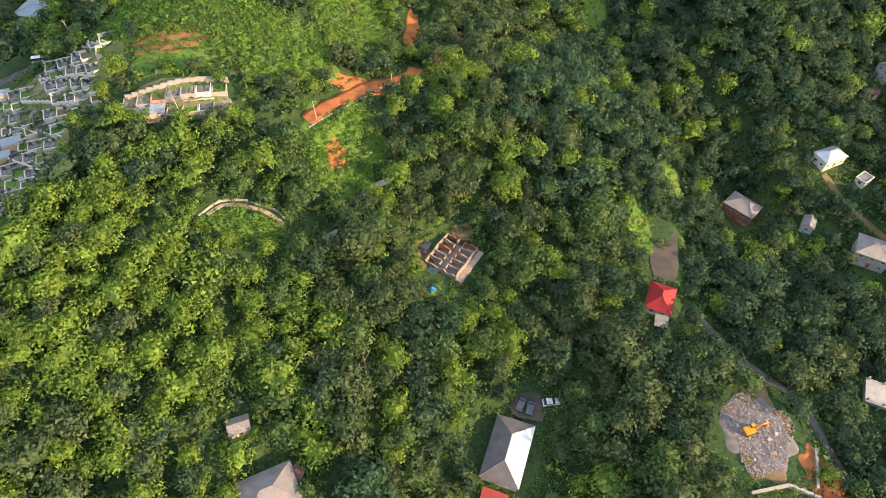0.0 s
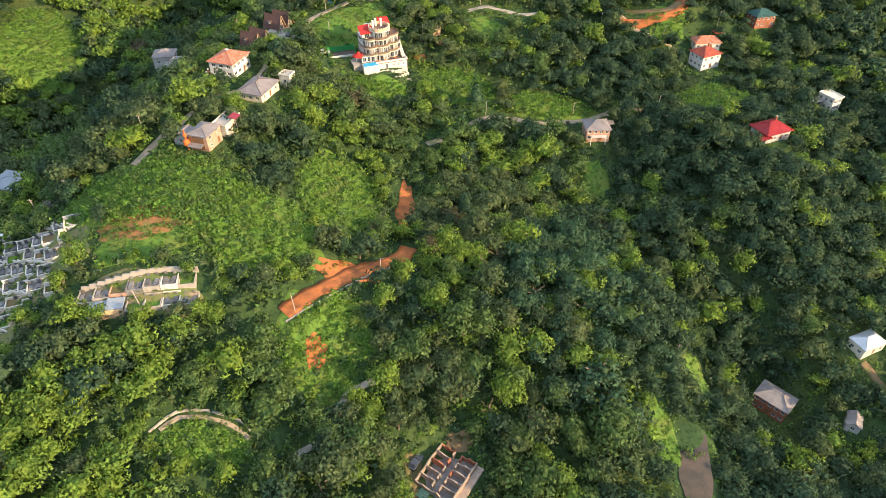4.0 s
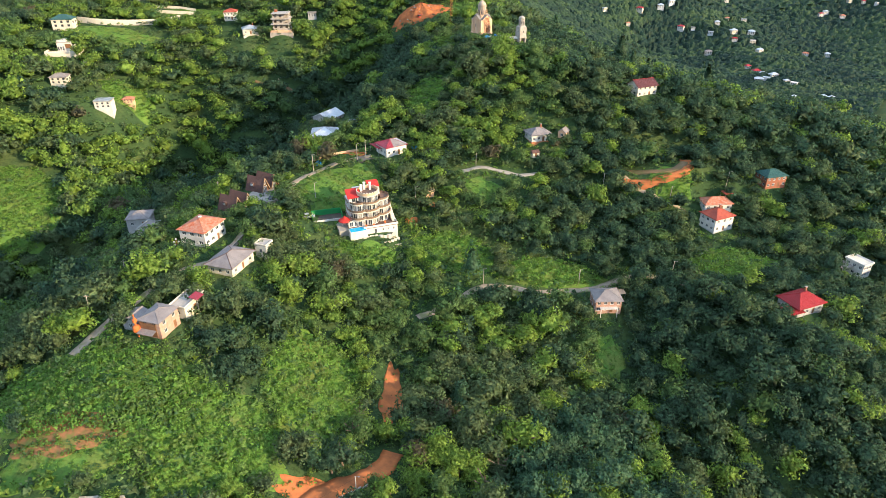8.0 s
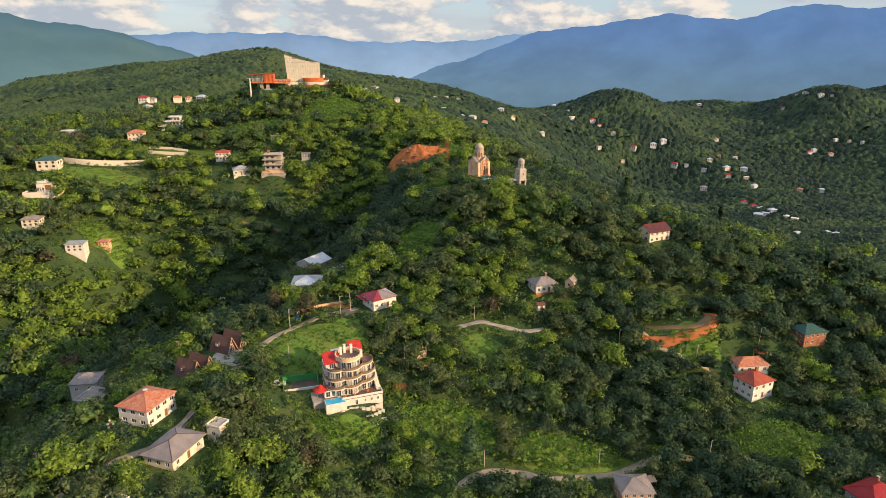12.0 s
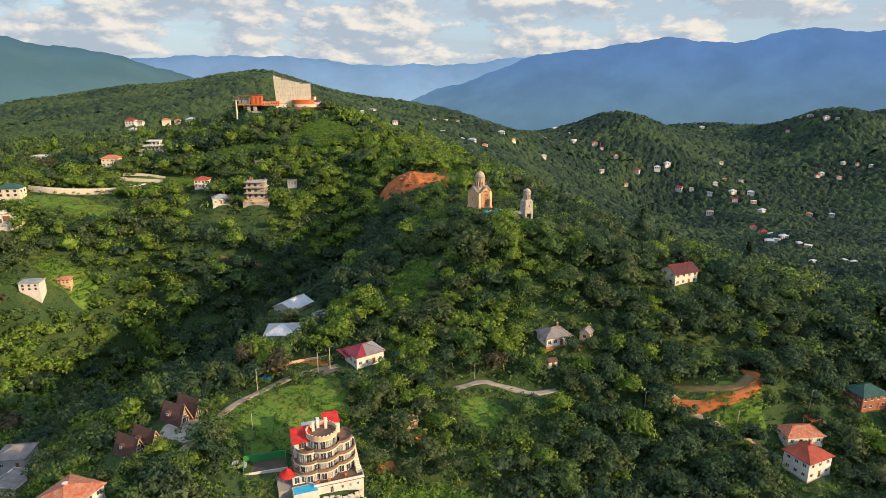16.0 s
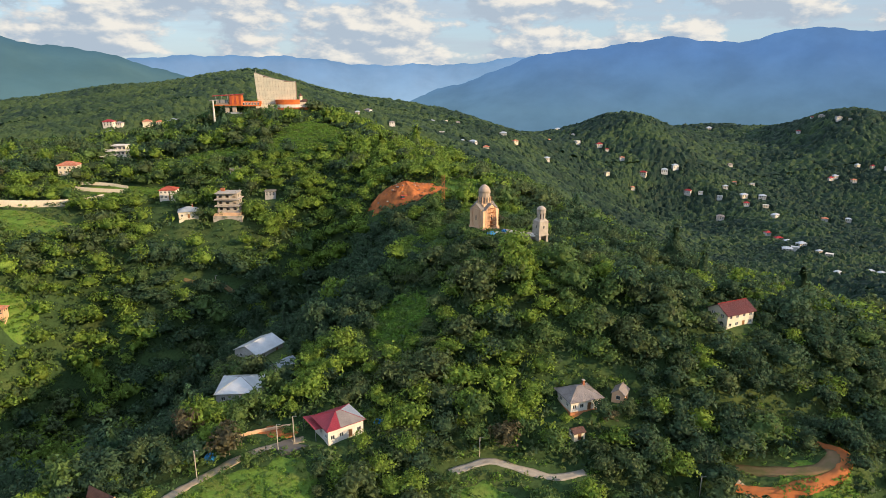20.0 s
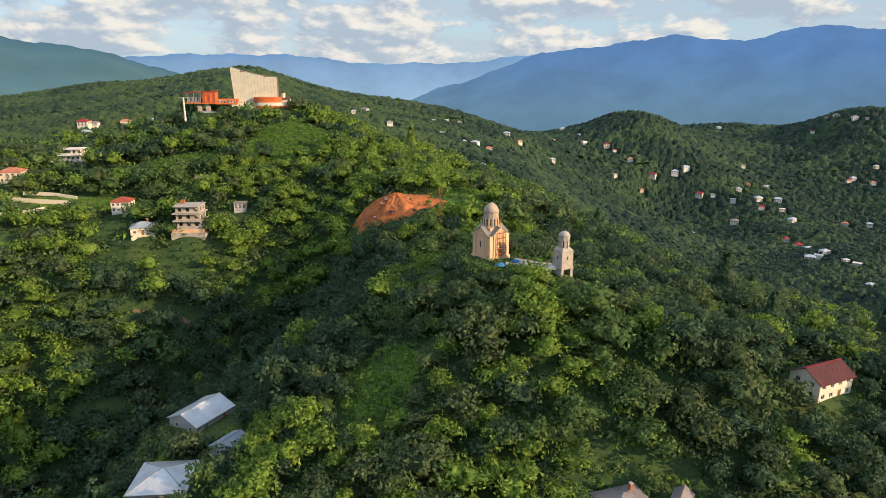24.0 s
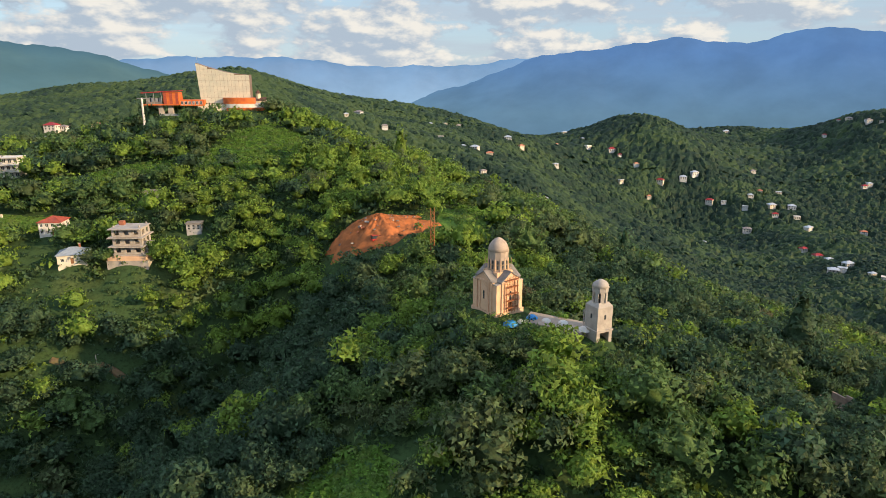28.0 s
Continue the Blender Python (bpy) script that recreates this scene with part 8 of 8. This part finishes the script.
part("barrel", Geo().lathe([(0.6, 0.8), (0.65, 1.0), (0.65, 2.2), (0.3, 2.5)], 0, 0, 12), M_WHITE, tank)
for k in range(4):
    part("leg", Geo().rod((0.45 * math.cos(1.57 * k), 0.45 * math.sin(1.57 * k), -0.4), (0.45 * math.cos(1.57 * k), 0.45 * math.sin(1.57 * k), 0.85), 0.05), M_STEEL, tank)
deck = thing("unfinished_deck", "unfinished concrete deck with bare columns", "deck", *SITE["unfinished_deck"], -25)
part("floor_slab", Geo().box(0, 0, 2.6, 8.0, 7.0, 0.3), M_CONCRETE, deck)
part("base", Geo().box(0, 0.5, -2, 6.5, 5.5, 3.0), M_GREY_WALL, deck)
for px in (-3.6, 0, 3.6):
    for py in (-3.1, 3.1):
        part("column", Geo().box(px, py, -1.5, 0.4, 0.4, 5.6), M_CONCRETE, deck)
dish = thing("satellite_dish", "white satellite dish on the ridge of the orange roof", "satellite dish", -70.4, 231.4, 62.5 + 7.2)
part("dish", Geo().lathe([(0.05, 0.0), (0.45, 0.15), (0.62, 0.4)], 0, 0, 10), M_WHITE, dish)
part("mast", Geo().rod((0, 0, -0.3), (0, 0, 0.05), 0.05), M_STEEL, dish)

# ---- houses on the far slopes ----
far_rng = random.Random(12)
far_meshes = {}


def far_house(x, y, s, roof_mat, wall_mat, flat, turn, label, group):
    h = thing("far_house", label, "house", x, y, bz(x, y) + (2.4 if y > 650 else 1.0), turn, group)
    key = (round(s), flat, wall_mat.name, roof_mat.name)
    L, W, H = s, s * 0.7, s * 0.40
    if key not in far_meshes:
        body = Geo().box(0, 0, -8, L, W, 8 + H).mesh("wall")
        body.materials.append(wall_mat)
        rg = Geo().box(0, 0, H, L + 0.6, W + 0.6, 0.5) if flat else hip_roof(L, W, H + 0.15, W * 0.3, 0.6)[0]
        rm = rg.mesh("roof")
        rm.materials.append(roof_mat)
        wm = Geo().box(0, 0, 0, s * 0.12, 0.12, s * 0.11).mesh("window")
        wm.materials.append(M_GLASS)
        far_meshes[key] = body, rm, wm
    body, rm, wm = far_meshes[key]
    part("wall", body, None, h)
    part("roof", rm, None, h)
    for k in range(3):
        for f in range(2):
            part("window", wm, None, h, at=pose(-L * 0.32 + L * 0.32 * k, -W / 2 - 0.03, H * (0.12 + 0.48 * f)))
    for k in range(2):
        part("window", wm, None, h, at=pose(L / 2 + 0.03, -W * 0.22 + W * 0.44 * k, H * 0.5, 0, 0, 90))


for places, group in ((FAR_EAST, "houses on the far slope"), (FAR_VALLEY, "houses in the far valley"), (FAR_WEST, "houses on the far slope")):
    for x, y in places:
        kind = far_rng.random()
        roof_mat = M_WHITE_ROOF if kind < 0.5 else M_RED_ROOF if kind < 0.62 else M_RUST_ROOF if kind < 0.78 else M_GREY_ROOF if kind < 0.9 else M_WHITE
        words = {M_WHITE_ROOF: "bright metal", M_RED_ROOF: "red", M_RUST_ROOF: "orange", M_GREY_ROOF: "grey", M_WHITE: "flat white"}[roof_mat]
        d = math.hypot(x, y - 200)
        far_house(x, y, far_rng.choice([6, 7.5, 10]) * (1.0 if d < 900 else 1.1), roof_mat, far_rng.choice([M_WHITE, M_FRAME, M_CREAM]), kind >= 0.9 or kind < 0.12, far_rng.uniform(-40, 40), f"small pale house with a {words} roof among trees", group)
for x, y, s, roof_mat, wall_mat, flat, label in ((-216, 444, 11, M_GREEN_ROOF, M_CREAM, False, "yellow house with a dark teal hip roof"), (-192, 384, 8, M_GREY_ROOF, M_CREAM, False, "pinkish house with a low grey roof"), (-170, 379, 8, M_WHITE_ROOF, M_WHITE, True, "small white flat-roofed house"), (-163, 391, 5, M_RUST_ROOF, M_STONE, False, "small pinkish shed under trees"), (-100, 493, 5, M_DARK_CONCRETE, M_GREY_WALL, True, "small flat grey concrete shed"), (-77, 473, 5, M_DARK_CONCRETE, M_GREY_WALL, True, "small flat grey concrete shed")):
    far_house(x, y, s, roof_mat, wall_mat, flat, 8, label, "")

# ---- bare red mound above the church ----
def soil_mound(x, y, rx, ry, height, label, seed):
    """A raw earth mound with gullies and a ragged foot."""
    rng = np.random.default_rng(seed)
    n, rings = 90, 26
    ang = np.arange(n) * 2 * np.pi / n
    edge = 1 + sum(rng.uniform(0.03, 0.09) * np.sin(k * ang + rng.uniform(0, 6)) for k in (2, 3, 5, 9))
    gully = sum(rng.uniform(0.2, 0.5) * np.sin(k * ang + rng.uniform(0, 6)) for k in (7, 11, 17))
    co = []
    for f in np.linspace(0.0, 1, rings):
        px, py = x + rx * f * edge * np.cos(ang), y + ry * f * edge * np.sin(ang)
        up = height * (1 - f) ** 1.15 + 0.45 * gully * np.sin(np.pi * f) + rng.uniform(-0.55, 0.55, n) * (f > 0)
        base = bed_z(px, py) * f + bz(x, y) * (1 - f)
        co.append(np.c_[px, py, np.maximum(base + up, bed_z(px, py) + 0.12) - (0.5 if f == 1 else 0)])
    faces = [(r * n + i, r * n + (i + 1) % n, (r + 1) * n + (i + 1) % n, (r + 1) * n + i) for r in range(rings - 1) for i in range(n)]
    me = bpy.data.meshes.new("soil_mound")
    fill_mesh(me, np.concatenate(co), np.array(faces)[:, ::-1], smooth=True)
    me.materials.append(M_SOIL)
    return tagged(new("soil_mound", me), label, "mound", kind="structure")


soil_mound(-8.0, 444.5, 17.0, 9.0, 5.0, "bare orange-red earth mound on the hillside", 4)

# ---- forecourt of the low white house ----
x, y, z = SITE["small_white_house"]
court = [(7.5 * math.cos(a) - 7.0, 4.5 * math.sin(a)) for a in np.linspace(0, 2 * math.pi, 24, endpoint=False)]
tagged(part("pavement_court", Geo().prism(court, -2.0, 0.15), M_PLAZA, None, "dusty forecourt of the low white house", pose(x, y, z)), category="yard", kind="structure")
part("wall", ring_wall(0, 0, 8.4, -1.0, 1.3, 0.3, 20, 95, 205), M_WHITE, tagged(new("garden_wall"), "white curved wall round a dusty forecourt", "wall"), at=pose(x - 5.0, y - 0.5, z))

# ---- broken brick walls below the church ----
x, y, z = SITE["brick_ruin"]
shell = thing("ruined_house", "roofless ruined house with broken brick walls", "ruin", x, y, z, 20)
for px, py, L, h, turn in ((0, -2.4, 5.0, 2.6, 0), (2.5, 0.2, 4.8, 3.4, 90), (-2.6, 0.4, 3.0, 2.0, 90), (0.6, 2.6, 3.2, 2.4, 0), (-4.6, 5.2, 2.2, 3.2, 60), (-2.0, 7.0, 1.6, 3.6, 10)):
    part("broken_wall", Geo().box(0, 0, -2.0, L, 0.35, 2.0 + h).box(-L * 0.3, 0, h, L * 0.35, 0.34, 0.7), M_RUIN, shell, at=pose(px, py, 0, 0, 0, turn))
part("floor_slab", Geo().box(0, 0, -1.0, 5.0, 4.8, 1.2), M_DARK_CONCRETE, shell)

# ---- debris and growth on the red mound ----
mound_rng = random.Random(6)
spoil = thing("spoil", "broken stones scattered over the red mound", "stones", -8.0, 444.5, bz(-8.0, 444.5))
for k in range(70):
    a, d = mound_rng.uniform(0, 6.28), mound_rng.uniform(0.25, 1.0)
    px, py = 15 * d * math.cos(a), 8.0 * d * math.sin(a)
    up = 5.0 * (1 - d) ** 1.15
    ob = part("stone", chunk_meshes[k % 6], None, spoil, at=pose(px, py, (bz(-8.0 + px, 444.5 + py) - bz(-8.0, 444.5)) * d + up + 0.1, mound_rng.uniform(-20, 20), mound_rng.uniform(-20, 20), mound_rng.uniform(0, 360)))
    ob.scale = (mound_rng.uniform(0.4, 1.0),) * 3

# ---- balcony of the brick house by the lane ----
x, y, z = SITE["path_house"]
balcony = thing("balcony", "white balcony on the front of the brick house", "balcony", x, y, z, 2)
part("slab", Geo().box(0, -4.4, 2.15, 5.6, 1.5, 0.16), M_WHITE, balcony)
part("handrail", Geo().box(0, -5.1, 3.05, 5.6, 0.08, 0.08), M_WHITE, balcony)
for k in range(12):
    part("baluster", Geo().box(-2.7 + 0.49 * k, -5.1, 2.31, 0.06, 0.06, 0.76), M_WHITE, balcony)
for px in (-2.6, 2.6):
    part("post", Geo().box(px, -4.95, -1.0, 0.22, 0.22, 3.2), M_WHITE, balcony)

# ---- red mast house front, upper villa ----
x, y, z = SITE["villa"]
front = thing("porch", "brown timber porch under a small grey roof", "porch", x + 1.0, y - 1.2, z, 74)
part("cladding", Geo().box(-3.6, 0.4, 0.3, 0.16, 4.4, 3.6), M_WOOD, front)
part("porch_roof", Geo().sheet([(-5.4, -1.8, 1.9), (-3.6, -1.8, 2.3), (-3.6, 2.6, 2.3), (-5.4, 2.6, 1.9)], 0.1), M_GREY_ROOF, front)
stove = thing("boiler_stack", "bright orange-red metal stack on the villa wall", "stack", x - 3.4, y - 4.2, z)
part("drum", Geo().lathe([(0.9, 1.6), (0.9, 2.8), (0.5, 3.2)], 0, 0, 10), M_ORANGE, stove)
part("stack", Geo().rod((0, 0, -0.5), (0, 0, 6.2), 0.2, 8), M_ORANGE, stove)
part("collar", Geo().lathe([(0.55, 4.2), (0.55, 4.9), (0.2, 5.2)], 0, 0, 10), M_ORANGE, stove)
